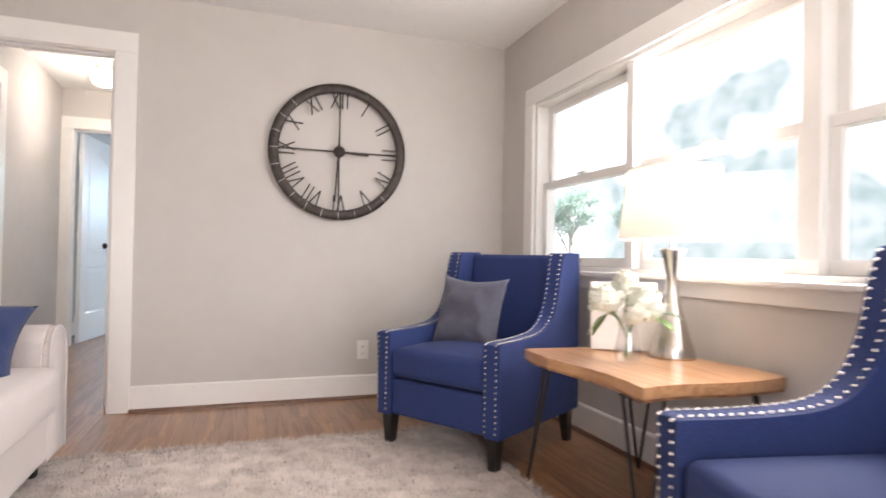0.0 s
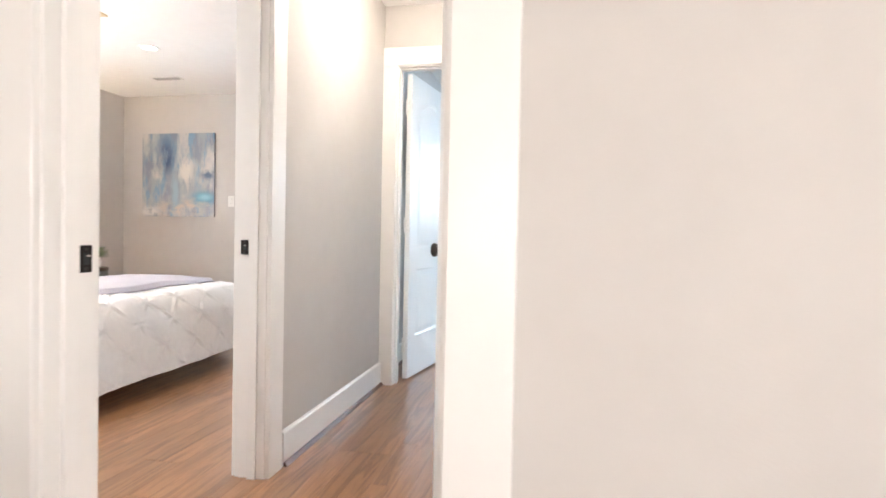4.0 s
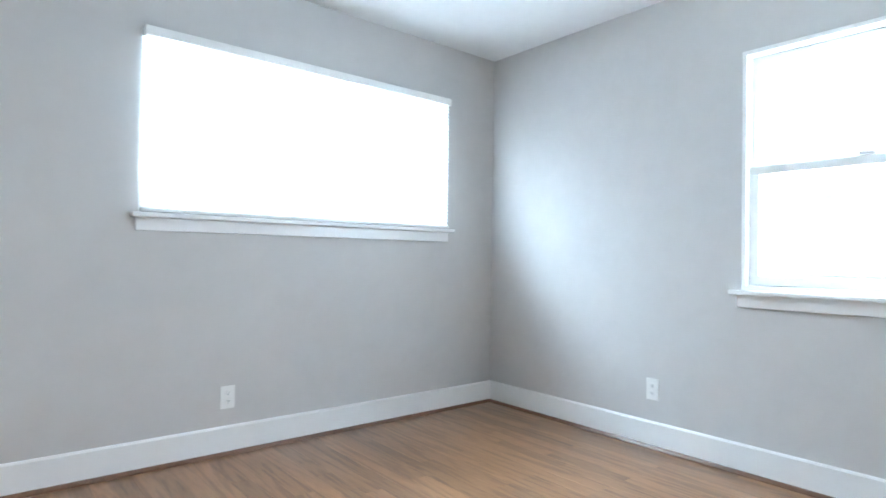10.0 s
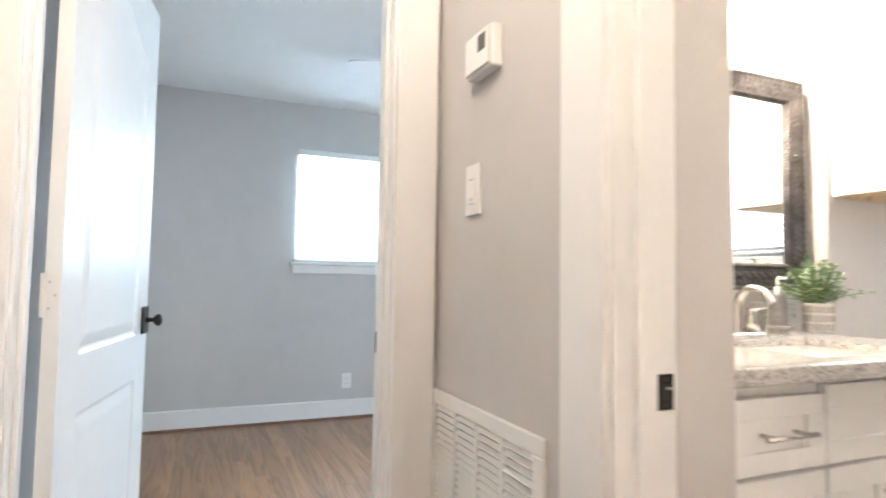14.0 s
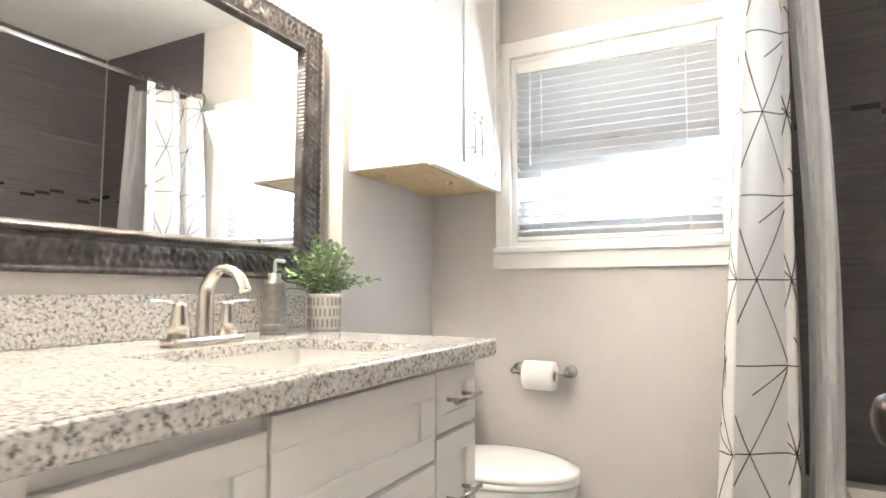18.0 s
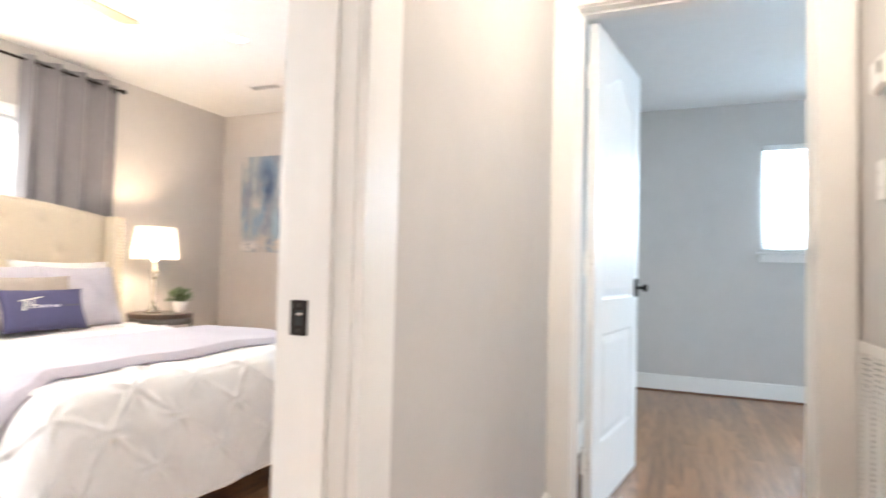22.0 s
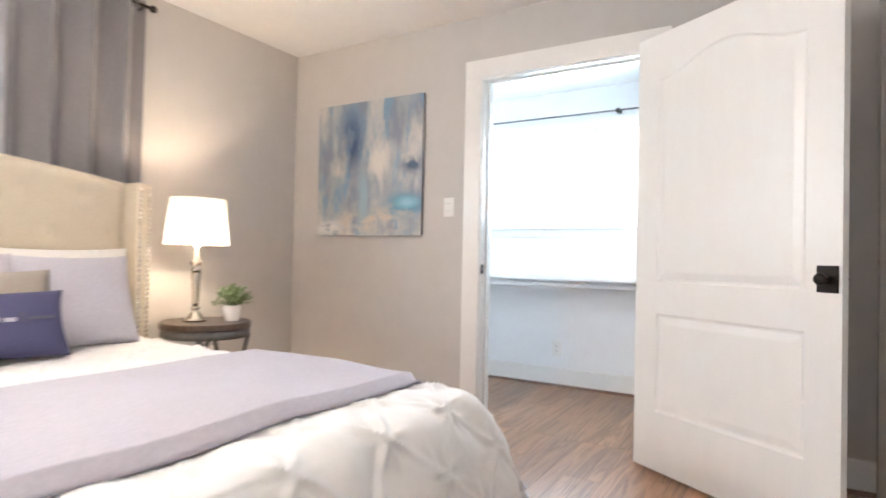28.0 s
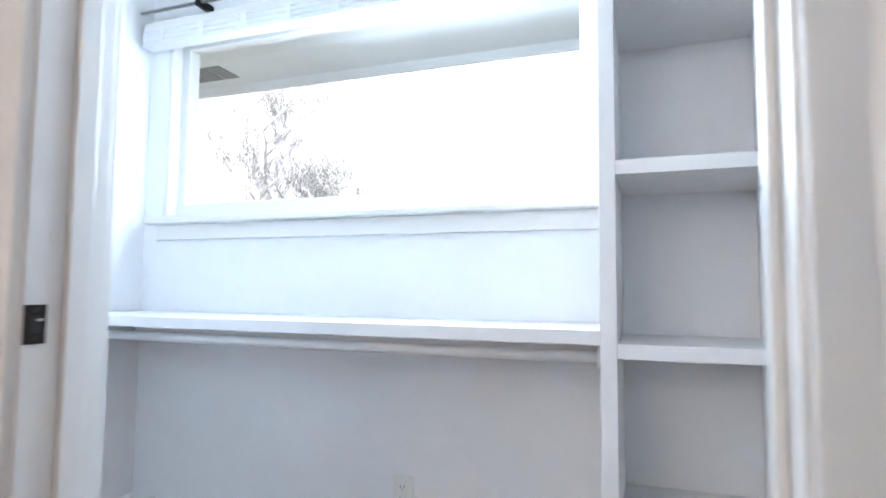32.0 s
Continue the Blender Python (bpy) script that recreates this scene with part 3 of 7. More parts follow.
area("sky_bath", (1.395, 7.065, 1.58), (0, 7.0, 1.0), 0.72, 0.74, 2.8, PALE)
area("sky_closet", (-3.78, 11.26, 1.62), (-3.9, 9.5, 1.2), 0.95, 0.72, 13.5, (0.64, 0.83, 1.0))

# ---------------------------------------------------------------- walls, ceilings, floors


def wall(name, axis, p0, p1, a0, a1, z0, z1, holes=(), mat=None, label="warm grey painted plaster wall"):
    """A wall with thickness along axis from p0 to p1, running from a0 to a1, with openings (from, to, bottom, top)."""
    us = sorted({a0, a1, *[v for h in holes for v in h[:2]]})
    zs = sorted({z0, z1, *[v for h in holes for v in h[2:]]})

    def solid(i, j):
        if not (0 <= i < len(us) - 1 and 0 <= j < len(zs) - 1):
            return False
        u, z = (us[i] + us[i + 1]) / 2, (zs[j] + zs[j + 1]) / 2
        return not any(h[0] < u < h[1] and h[2] < z < h[3] for h in holes)
    bm = bmesh.new()
    seen = {}

    def at(i, j, p):
        if (i, j, p) not in seen:
            seen[i, j, p] = bm.verts.new((p, us[i], zs[j]) if axis == 'x' else (us[i], p, zs[j]))
        return seen[i, j, p]
    for i in range(len(us) - 1):
        for j in range(len(zs) - 1):
            if not solid(i, j):
                continue
            for p in (p0, p1):
                bm.faces.new((at(i, j, p), at(i + 1, j, p), at(i + 1, j + 1, p), at(i, j + 1, p)))
            for di, dj, c, d in ((-1, 0, (i, j), (i, j + 1)), (1, 0, (i + 1, j), (i + 1, j + 1)), (0, -1, (i, j), (i + 1, j)), (0, 1, (i, j + 1), (i + 1, j + 1))):
                if not solid(i + di, j + dj):
                    bm.faces.new((at(*c, p0), at(*d, p0), at(*d, p1), at(*c, p1)))
    ob = part(name, bm, mat or WALL)
    return tagged(ob, label, "wall", kind="structure")


TOP = 2.5
J = 0.02
wall("wall_living_north", 'y', 5.15, 5.27, -2.42, 1.60, 0, TOP, [(-1.67 - J, -0.905 + J, 0, 1.99 + J)])
wall("wall_living_east", 'x', 1.467, 1.60, -1.32, 5.15, 0, TOP, [(2.02, 4.69, 0.83, 1.84)])
wall("wall_living_west", 'x', -2.42, -1.79, -1.20, 5.15, 0, TOP)
# the south opening is out of view, cut for the added lamp
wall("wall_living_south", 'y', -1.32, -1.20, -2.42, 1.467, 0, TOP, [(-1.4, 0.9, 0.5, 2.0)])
wall("wall_hall_west", 'x', -1.95, -1.83, 5.27, 7.84, 0, TOP, [(5.44 - J, 6.285 + J, 0, 2.035 + J)])
wall("wall_hall_north", 'y', 7.78, 7.90, -1.83, -0.81, 0, TOP, [(-1.735 - J, -0.942 + J, 0, 2.035 + J)])
wall("wall_hall_east", 'x', -0.81, -0.69, 5.27, 7.90, 0, TOP, [(6.45 - J, 7.07 + J, 0, 2.035 + J)])
wall("wall_chase", 'x', -0.69, -0.565, 7.068, 7.88, 0, TOP)
wall("wall_bath_north", 'y', 7.88, 7.98, -0.69, 1.68, 0, TOP)
wall("wall_bath_jog", 'y', 7.80, 7.88, 0.80, 1.42, 0, TOP)
wall("wall_bath_east", 'x', 1.42, 1.55, 5.55, 7.88, 0, TOP, [(6.68, 7.445, 1.20, 1.955)])
wall("wall_bath_south", 'y', 5.55, 5.65, -0.69, 1.42, 0, TOP)
wall("wall_bedroom_grey_east", 'x', 1.56, 1.68, 7.98, 10.96, 0, TOP, [(8.12, 9.115, 0.885, 2.045)])
wall("wall_bedroom_grey_north", 'y', 10.844, 10.96, -1.95, 1.56, 0, TOP, [(-0.735, 1.122, 1.207, 2.072)])
wall("wall_bedroom_grey_west", 'x', -1.95, -1.87, 7.84, 10.844, 0, TOP, [(9.92 - J, 10.68 + J, 0, 2.035 + J)])
wall("wall_bedroom_grey_closet_back", 'x', -2.05, -1.99, 9.8, 10.8, 0, TOP)
wall("wall_bedroom_west", 'x', -5.63, -5.51, 4.43, 11.25, 0, TOP, [(4.80, 6.40, 1.17, 1.98), (7.05, 8.15, 1.20, 1.97)])
wall("wall_bedroom_north", 'y', 9.87, 9.99, -5.51, -1.95, 0, TOP, [(-3.952 - J, -3.01 + J, 0, 2.05 + J)])
wall("wall_bedroom_south", 'y', 4.43, 4.55, -5.51, -2.42, 0, TOP)
wall("wall_closet_north", 'y', 11.10, 11.25, -5.51, -2.05, 0, TOP, [(-4.985, -3.265, 1.235, 2.0)], CLOSETP, "white painted closet wall")
# unseen white lining over the grey wall, added to bounce light into the closet
wall("closet_south_liner", 'y', 9.992, 10.004, -5.51, -2.80, 0, 2.44, [(-3.952 - J - 0.05, -3.01 + J + 0.05, 0, 2.05 + J + 0.05)], CLOSETP, "white painted closet wall")
wall("wall_closet_east", 'x', -2.80, -2.68, 9.99, 11.10, 0, TOP, (), CLOSETP, "white painted closet wall")
wall("wall_closet_west", 'x', -5.20, -5.08, 10.004, 11.10, 0, TOP, (), CLOSETP, "white painted closet wall")


def slab(name, x0, x1, y0, y1, z0, z1, mat, label, category):
    return tagged(part(name, B(x0, x1, y0, y1, z0, z1), mat), label, category, kind="structure")


slab("ceiling_living", -1.79, 1.467, -1.20, 5.15, 2.335, 2.44, CEIL, "smooth white painted ceiling", "ceiling")
slab("ceiling_hall", -1.83, -0.81, 5.27, 7.78, 2.42, 2.50, CEIL, "smooth white painted ceiling", "ceiling")
slab("ceiling_bath", -0.69, 1.42, 5.65, 7.88, 2.44, 2.50, CEIL, "smooth white painted ceiling", "ceiling")
slab("ceiling_bedroom_grey", -1.87, 1.56, 7.90, 10.844, 2.44, 2.50, CEIL, "smooth white painted ceiling", "ceiling")
slab("ceiling_bedroom", -5.51, -1.95, 4.55, 9.87, 2.44, 2.50, CEIL, "smooth white painted ceiling", "ceiling")
slab("ceiling_closet", -5.08, -2.80, 10.004, 11.10, 2.29, 2.497, CEIL, "smooth white painted ceiling", "ceiling")
slab("roof", -6.6, 2.7, -2.4, 12.6, 2.51, 2.72, ROOFM, "flat grey roof deck over the house", "roof")
slab("floor_bath_bed", -0.81, 1.56, 5.55, 7.98, -0.14, -0.012, GROUT, "dark grout bed under the bathroom tiles", "floor")

# ---------------------------------------------------------------- trim


def baseboard(name, axis, face, side, a0, a1, h=0.145):
    """White base board along a wall face with a stained shoe moulding. side: the way from the wall into the room."""
    t = 0.018 * side
    lo, hi = sorted((face, face + t))
    bm = bmesh.new()
    outl = [(0, 0), (0, h), (abs(t) * 0.55, h), (abs(t), h - 0.008), (abs(t), 0)]
    pts = [(face + side * d, z) for d, z in outl]
    if axis == 'y':
        bm2 = prism([(p, z) for p, z in pts], a0, a1, 'x')
        s = prism([(face + side * d, z) for d, z in ((0.018, 0), (0.018, 0.019), (0.026, 0.016), (0.033, 0.006), (0.034, 0))], a0, a1, 'x')
    else:
        bm2 = prism([(p, z) for p, z in pts], a0, a1, 'y')
        s = prism([(face + side * d, z) for d, z in ((0.018, 0), (0.018, 0.019), (0.026, 0.016), (0.033, 0.006), (0.034, 0))], a0, a1, 'y')
    bm.free()
    ob = tagged(part(name, bm2, TRIM), "white painted wooden base board", "baseboard", kind="structure")
    part("shoe_moulding", s, SHOE, ob, "dark stained quarter-round")
    return ob


n_base = 0
for axis, face, side, a0, a1 in [
        ('y', 5.15, -1, -0.79, 1.467), ('x', 1.467, -1, -1.2, 5.132), ('x', -1.79, 1, -1.2, 5.125),
        ('x', -1.83, 1, 6.42, 7.758), ('x', -0.81, -1, 7.19, 7.758), ('x', -0.81, -1, 5.27, 6.33), ('x', -1.83, 1, 5.27, 5.305),
        ('y', 10.844, -1, -1.87, 1.56), ('x', 1.56, -1, 7.98, 10.826), ('x', -1.87, 1, 7.9, 9.79), ('y', 7.98, 1, -0.69, 1.54),
        ('x', -5.51, 1, 4.55, 9.87), ('y', 9.87, -1, -5.49, -4.062), ('y', 9.87, -1, -2.89, -1.97), ('x', -1.95, -1, 6.42, 9.85),
        ('y', 4.55, 1, -5.49, -2.42),
        ('y', 11.10, -1, -5.08, -2.80), ('x', -5.08, 1, 10.005, 11.08)]:
    n_base += 1
    baseboard("baseboard_%d" % n_base, axis, face, side, a0, a1)
ob = tagged(part("baseboard_%d" % (n_base + 1), B(1.402, 1.42, 6.5, 7.80, 0, 0.19, 0.004), TRIM), "white painted wooden base board", "baseboard", kind="structure")

STRIKE_N = [0]


def door_frame(name, axis, p0, p1, a0, a1, top, strike=None, cw=0.112, sides=(1, 1), stop_at=0.5):
    """Jambs, stops, casings on both faces and a strike plate. p0, p1: the wall's faces; strike: (jamb a, height, depth from p0)."""
    f = thing(name, pose(0, 0, 0), "white painted wooden door frame with flat casing", "door frame", kind="structure")

    def bx(b0, b1, q0, q1, z0, z1, bevel=0.002):
        return B(q0, q1, b0, b1, z0, z1, bevel) if axis == 'x' else B(b0, b1, q0, q1, z0, z1, bevel)
    e = 0.003
    part("jamb", bx(a0 - J, a0, p0 - e, p1 + e, 0, top), TRIM, f)
    part("jamb", bx(a1, a1 + J, p0 - e, p1 + e, 0, top), TRIM, f)
    part("head_jamb", bx(a0 - J, a1 + J, p0 - e, p1 + e, top, top + J), TRIM, f)
    mid = p0 + (p1 - p0) * stop_at
    part("door_stop", bx(a0, a0 + 0.011, mid - 0.018, mid + 0.018, 0, top), TRIM, f)
    part("door_stop", bx(a1 - 0.011, a1, mid - 0.018, mid + 0.018, 0, top), TRIM, f)
    part("door_stop", bx(a0 + 0.011, a1 - 0.011, mid - 0.018, mid + 0.018, top - 0.011, top), TRIM, f)
    for k, (face, s) in enumerate(((p0, -1), (p1, 1))):
        if not sides[k]:
            continue
        q0, q1 = sorted((face + s * 0.0005, face + s * 0.0205))
        r = 0.006
        part("casing", bx(a0 - r - cw, a0 - r, q0, q1, 0, top + r, 0.003), TRIM, f)
        part("casing", bx(a1 + r, a1 + r + cw, q0, q1, 0, top + r, 0.003), TRIM, f)
        part("head_casing", bx(a0 - r - cw, a1 + r + cw, q0, q1, top + r + 0.0005, top + r + cw, 0.003), TRIM, f)
    if strike:
        a, z, q, s = strike
        d = s * 0.003
        b0, b1 = sorted((a, a + d))
        sp = part("strike_plate", bx(b0, b1, q - 0.016, q + 0.016, z - 0.028, z + 0.028, 0.001), BRONZE, f, "dark bronze strike plate")
        b2, b3 = sorted((a + d, a + d * 1.3))
        part("latch_hole", bx(b2, b3, q - 0.006, q + 0.008, z - 0.012, z + 0.012, 0), SLOT, sp, "dark latch hole")
        # bright tab added to give the plate its pale fleck
        b4, b5 = sorted((a + d, a + d * 2.2))
        part("bright_tab", bx(b4, b5, q - 0.001, q + 0.009, z + 0.004, z + 0.0085, 0.0008), NICKEL, sp, "small bright nickel tab")
        for dz in (-0.020, 0.020):
            part("screw", bx(b2, b3, q - 0.003, q + 0.003, z + dz - 0.003, z + dz + 0.003, 0), HEM, sp)
    return f


door_frame("trim_living_door", 'y', 5.15, 5.27, -1.67, -0.905, 1.99, (-1.67, 0.91, 5.245, 1), stop_at=0.45)
door_frame("trim_bedroom_door", 'x', -1.95, -1.83, 5.44, 6.285, 2.035, (6.285, 0.91, -1.92, -1), stop_at=0.6)
door_frame("trim_grey_bedroom_door", 'y', 7.78, 7.90, -1.735, -0.942, 2.035, (-0.942, 0.91, 7.875, -1), stop_at=0.45)
door_frame("trim_bath_door", 'x', -0.81, -0.69, 6.45, 7.07, 2.035, (7.07, 0.91, -0.715, -1), sides=(1, 0), stop_at=0.45)
door_frame("trim_closet_door", 'y', 9.87, 9.99, -3.952, -3.01, 2.05, (-3.952, 0.91, 9.884, 1), stop_at=0.6)
door_frame("trim_grey_closet_door", 'x', -1.95, -1.87, 9.92, 10.68, 2.035, None, sides=(0, 1), stop_at=0.3)


# ---------------------------------------------------------------- doors
def arch_outline(x0, x1, z0, z1, rise, n=14):
    """A panel outline whose top swells up to z1 in a flat arch; rise 0: a rectangle."""
    pts = [(x0, z0), (x1, z0)]
    if rise <= 0:
        return pts + [(x1, z1), (x0, z1)]
    for i in range(n + 1):
        t = i / n
        u = 2 * t - 1
        pts.append((x1 + (x0 - x1) * t, z1 - rise + rise * (0.5 + 0.5 * math.cos(math.pi * u))))
    return pts


def inset(pts, d):
    """The outline moved inwards by d."""
    out = []
    n = len(pts)
    for i in range(n):
        p0, p1, p2 = Vector(pts[i - 1]), Vector(pts[i]), Vector(pts[(i + 1) % n])
        e1, e2 = (p1 - p0).normalized(), (p2 - p1).normalized()
        n1, n2 = Vector((-e1.y, e1.x)), Vector((-e2.y, e2.x))
        m = n1 + n2
        k = d / max(0.3, (1 + n1.dot(n2)))
        out.append((p1.x + m.x * k, p1.y + m.y * k))
    return out


def leaf_mesh(w, h, t=0.035):
    """A moulded two-panel door leaf; hinge edge at x = 0, its faces at y = 0 and y = t."""
    bm = bmesh.new()
    st = 0.125
    panels = [arch_outline(st, w - st, 0.27, 0.725, 0), arch_outline(st, w - st, 0.87, h - 0.13, 0.085)]
    for y, s in ((0.0, 1), (t, -1)):
        edges = []
        outer = [bm.verts.new((x, y, z)) for x, z in ((0, 0), (w, 0), (w, h), (0, h))]
        edges += [bm.edges.new((outer[i], outer[(i + 1) % 4])) for i in range(4)]
        for pl in panels:
            rings = []
            for d, dep in ((0, 0), (0.008, 0.006), (0.016, 0.0075), (0.045, 0.0015), (0.05, 0.001)):
                rings.append([bm.verts.new((x, y + s * dep, z)) for x, z in inset(pl, d)])
            n = len(pl)
            edges += [bm.edges.new((rings[0][i], rings[0][(i + 1) % n])) for i in range(n)]
            for a, c in zip(rings, rings[1:]):
                for i in range(n):
                    j = (i + 1) % n
                    bm.faces.new((a[i], a[j], c[j], c[i]))
            bm.faces.new(rings[-1])
        bmesh.ops.triangle_fill(bm, use_beauty=True, use_dissolve=False, edges=edges, normal=(0, -s, 0))
        if y == 0:
            front = outer
        else:
            for i in range(4):
                j = (i + 1) % 4
                bm.faces.new((front[i], front[j], outer[j], outer[i]))
    return bm


def knob_set(parent, x, z, t=0.035):
    for s, y in ((-1, 0.0), (1, t)):
        plate = part("back_plate", B(x - 0.036, x + 0.036, min(y, y + s * 0.009), max(y, y + s * 0.009), z - 0.047, z + 0.047, 0.003), BRONZE, parent, "dark bronze rectangular back plate")
        bm = lathe([(r * 0.7, q * 0.72) for r, q in ((0.0, 0), (0.014, 0.0), (0.012, 0.012), (0.0095, 0.026), (0.013, 0.034), (0.024, 0.040), (0.030, 0.050), (0.0305, 0.058), (0.026, 0.066), (0.014, 0.071), (0, 0.072))], 24)
        part("knob", bm, BRONZE, plate, "dark bronze egg-shaped knob", True, Matrix.Translation((x, y + s * 0.009, z)) @ pose(0, 0, 0, 90 if s < 0 else -90))
    part("latch", B(x + 0.0440, x + 0.0458, t / 2 - 0.012, t / 2 + 0.012, z - 0.028, z + 0.028, 0.0008), BRONZE, parent, "dark bronze latch plate")


def door(name, hinge, angle, w, h, flip, label):
    """A leaf that turns about hinge; angle: the way from the hinge to its free edge. flip: the leaf lies on the other side of that line."""
    d = thing(name, pose(*hinge, 0, 0, angle), label, "door", kind="structure")
    t = 0.035
    off = Matrix.Translation((0.004, -t if flip else 0.0, 0.012))
    leaf = part("leaf", leaf_mesh(w, h), DOORP, d, "", False, off)
    knob_set(leaf, w - 0.046, 0.915)
    for z in (0.22, 1.02, h - 0.22):
        hg = part("hinge", tube([(-0.004, 0, -0.05), (-0.004, 0, 0.05)], 0.0065, 10), TRIM, leaf, "white painted butt hinge", False, Matrix.Translation((0, t if flip else 0.0, z)))
        part("hinge_leaf", B(-0.0022, -0.0004, 0.003, t - 0.004, -0.05, 0.05, 0.0006), TRIM, hg, "", False, Matrix.Translation((0, -t if flip else 0.0, 0)))
        for dz in (-0.03, 0.0, 0.03):
            part("screw", lathe([(0, 0), (0.0035, 0.0), (0.003, 0.0012), (0, 0.0014)], 10), METALG, hg, "", False,
                 Matrix.Translation((-0.0022, t / 2 + (0.006 if dz else -0.006) - (t if flip else 0), dz)) @ pose(0, 0, 0, 0, -90))
    return d


door("door_1", (-0.905, 5.272, 0), 98.6, 0.758, 1.972, False, "white two-panel hall door standing open against the hall wall")
door("door_2", (-1.714, 7.914, 0), 81, 0.765, 2.017, True, "white two-panel door open into the grey bedroom")
door("door_3", (-0.688, 6.455, 0), 2.4, 0.610, 2.017, False, "white two-panel bathroom door standing open")
door("door_4", (-2.993, 9.715, 0), -33.0, 0.94, 2.03, True, "white two-panel closet door swung wide open")
door("door_5", (-1.955, 5.445, 0), 184, 0.80, 2.017, False, "white two-panel bedroom door standing open")
door("door_6", (-1.925, 10.676, 0), -90, 0.752, 2.017, True, "white two-panel closet door, closed")

# ---------------------------------------------------------------- windows


def window(name, outward, face, depth, a0, a1, z0, z1, units, label, rail=0.5, casing=0.0, stool=True, apron=True, head=0.0, proud=0.02, over=0.035):
    """A window in a wall opening. Local x runs along the wall, local y outward, z up. units: (from, to) along the wall of each sash pair."""
    ac = (a0 + a1) / 2
    if outward == '+x':
        m, sg = Matrix.Translation((face, ac, 0)) @ pose(0, 0, 0, 0, 0, -90), -1
    elif outward == '-x':
        m, sg = Matrix.Translation((face, ac, 0)) @ pose(0, 0, 0, 0, 0, 90), 1
    else:
        m, sg = Matrix.Translation((ac, face, 0)), 1
    w = thing(name, m, label, "window", kind="structure")
    h = (a1 - a0) / 2
    # lining of the opening
    part("window_frame", B(-h, -h + 0.02, 0.002, depth - 0.002, z0, z1), TRIM, w)
    part("window_frame", B(h - 0.02, h, 0.002, depth - 0.002, z0, z1), TRIM, w)
    part("window_frame", B(-h + 0.02, h - 0.02, 0.002, depth - 0.002, z1 - 0.02, z1), TRIM, w)
    part("window_frame", B(-h + 0.02, h - 0.02, 0.002, depth - 0.002, z0, z0 + 0.02), TRIM, w)
    if casing > 0:
        part("casing", B(-h - casing, -h, -proud, -0.0005, z0 - 0.01, z1, 0.003), TRIM, w)
        part("casing", B(h, h + casing, -proud, -0.0005, z0 - 0.01, z1, 0.003), TRIM, w)
        part("head_casing", B(-h - casing, h + casing, -proud, -0.0005, z1 + 0.0005, z1 + casing, 0.003), TRIM, w)
    if head > 0:
        part("head_trim", B(-h - 0.01, h + 0.01, -0.012, -0.0005, z1, z1 + head, 0.003), TRIM, w)
    if stool:
        part("window_sill", B(-h - casing - over, h + casing + over, -0.027 - over, -0.0006, z0 - 0.022, z0, 0.005), TRIM, w)
        if apron:
            part("apron", B(-h - casing - 0.012, h + casing + 0.012, -0.018, -0.0006, z0 - 0.084, z0 - 0.0225, 0.003), TRIM, w)
    spans = sorted((sg * (u0 - ac), sg * (u1 - ac)) if sg > 0 else (sg * (u1 - ac), sg * (u0 - ac)) for u0, u1 in units)
    for (s0, s1), (t0, t1) in zip(spans, spans[1:]):
        part("mullion", B(s1, t0, 0.012, depth - 0.01, z0 + 0.02, z1 - 0.02, 0.004), TRIM, w)
    for s0, s1 in spans:
        lo, hi = z0 + 0.02, z1 - 0.02
        zr = lo + (hi - lo) * rail if rail else hi
        q = 0.042
        pairs = [(lo, zr + 0.02, depth * 0.35)] + ([(zr - 0.02, hi, depth * 0.35 + 0.036)] if rail else [])
        for b0, b1, y in pairs:
            sash = part("sash", B(s0, s1, y, y + 0.032, b0, b0 + q + 0.008, 0.004), TRIM, w)
            part("top_rail", B(s0, s1, y, y + 0.032, b1 - q, b1, 0.004), TRIM, sash)
            part("stile", B(s0, s0 + q, y + 0.001, y + 0.031, b0 + q, b1 - q, 0.003), TRIM, sash)
            part("stile", B(s1 - q, s1, y + 0.001, y + 0.031, b0 + q, b1 - q, 0.003), TRIM, sash)
            pane = part("pane", B(s0 + q, s1 - q, y + 0.014, y + 0.018, b0 + q + 0.008, b1 - q), GLASS, w, "clear window pane")
            pane.visible_shadow = False
        if rail:
            part("sash_lock", B((s0 + s1) / 2 - 0.03, (s0 + s1) / 2 + 0.03, depth * 0.35 - 0.012, depth * 0.35 + 0.02, zr + 0.02, zr + 0.034, 0.004), METALG, w, "small cast sash lock")
    return w


window("window_1", '+x', 1.467, 0.133, 2.02, 4.69, 0.83, 1.84, [(2.04, 2.86), (2.93, 3.77), (3.83, 4.67)], "wide white triple double-hung living room window", 0.5, 0.105)
window("window_2", '+y', 10.844, 0.116, -0.735, 1.122, 1.207, 2.072, [(-0.715, 1.102)], "wide high white window with a closed blind", None, 0.0, True, True, 0.0)
window("window_3", '+x', 1.56, 0.12, 8.12, 9.115, 0.885, 2.045, [(8.14, 9.095)], "white double-hung window in the grey bedroom", 0.5, 0.0, True, True, 0.0)
window("window_4", '-x', -5.51, 0.12, 4.80, 6.40, 1.17, 1.98, [(4.82, 5.56), (5.68, 6.38)], "white twin double-hung bedroom window", 0.52, 0.055)
window("window_5", '-x', -5.51, 0.12, 7.05, 8.15, 1.20, 1.97, [(7.07, 8.13)], "white high window above the bed head", None, 0.055, False)
window("window_6", '+x', 1.42, 0.13, 6.68, 7.445, 1.20, 1.955, [(6.70, 7.425)], "white double-hung bathroom window", 0.5, 0.062, True, True, over=0.006)
window("window_7", '+y', 11.10, 0.15, -4.985, -3.265, 1.235, 2.0, [(-4.97, -3.285)], "wide white picture window in the closet", None, 0.0, True, True, 0.0)

# ================================================================ living room


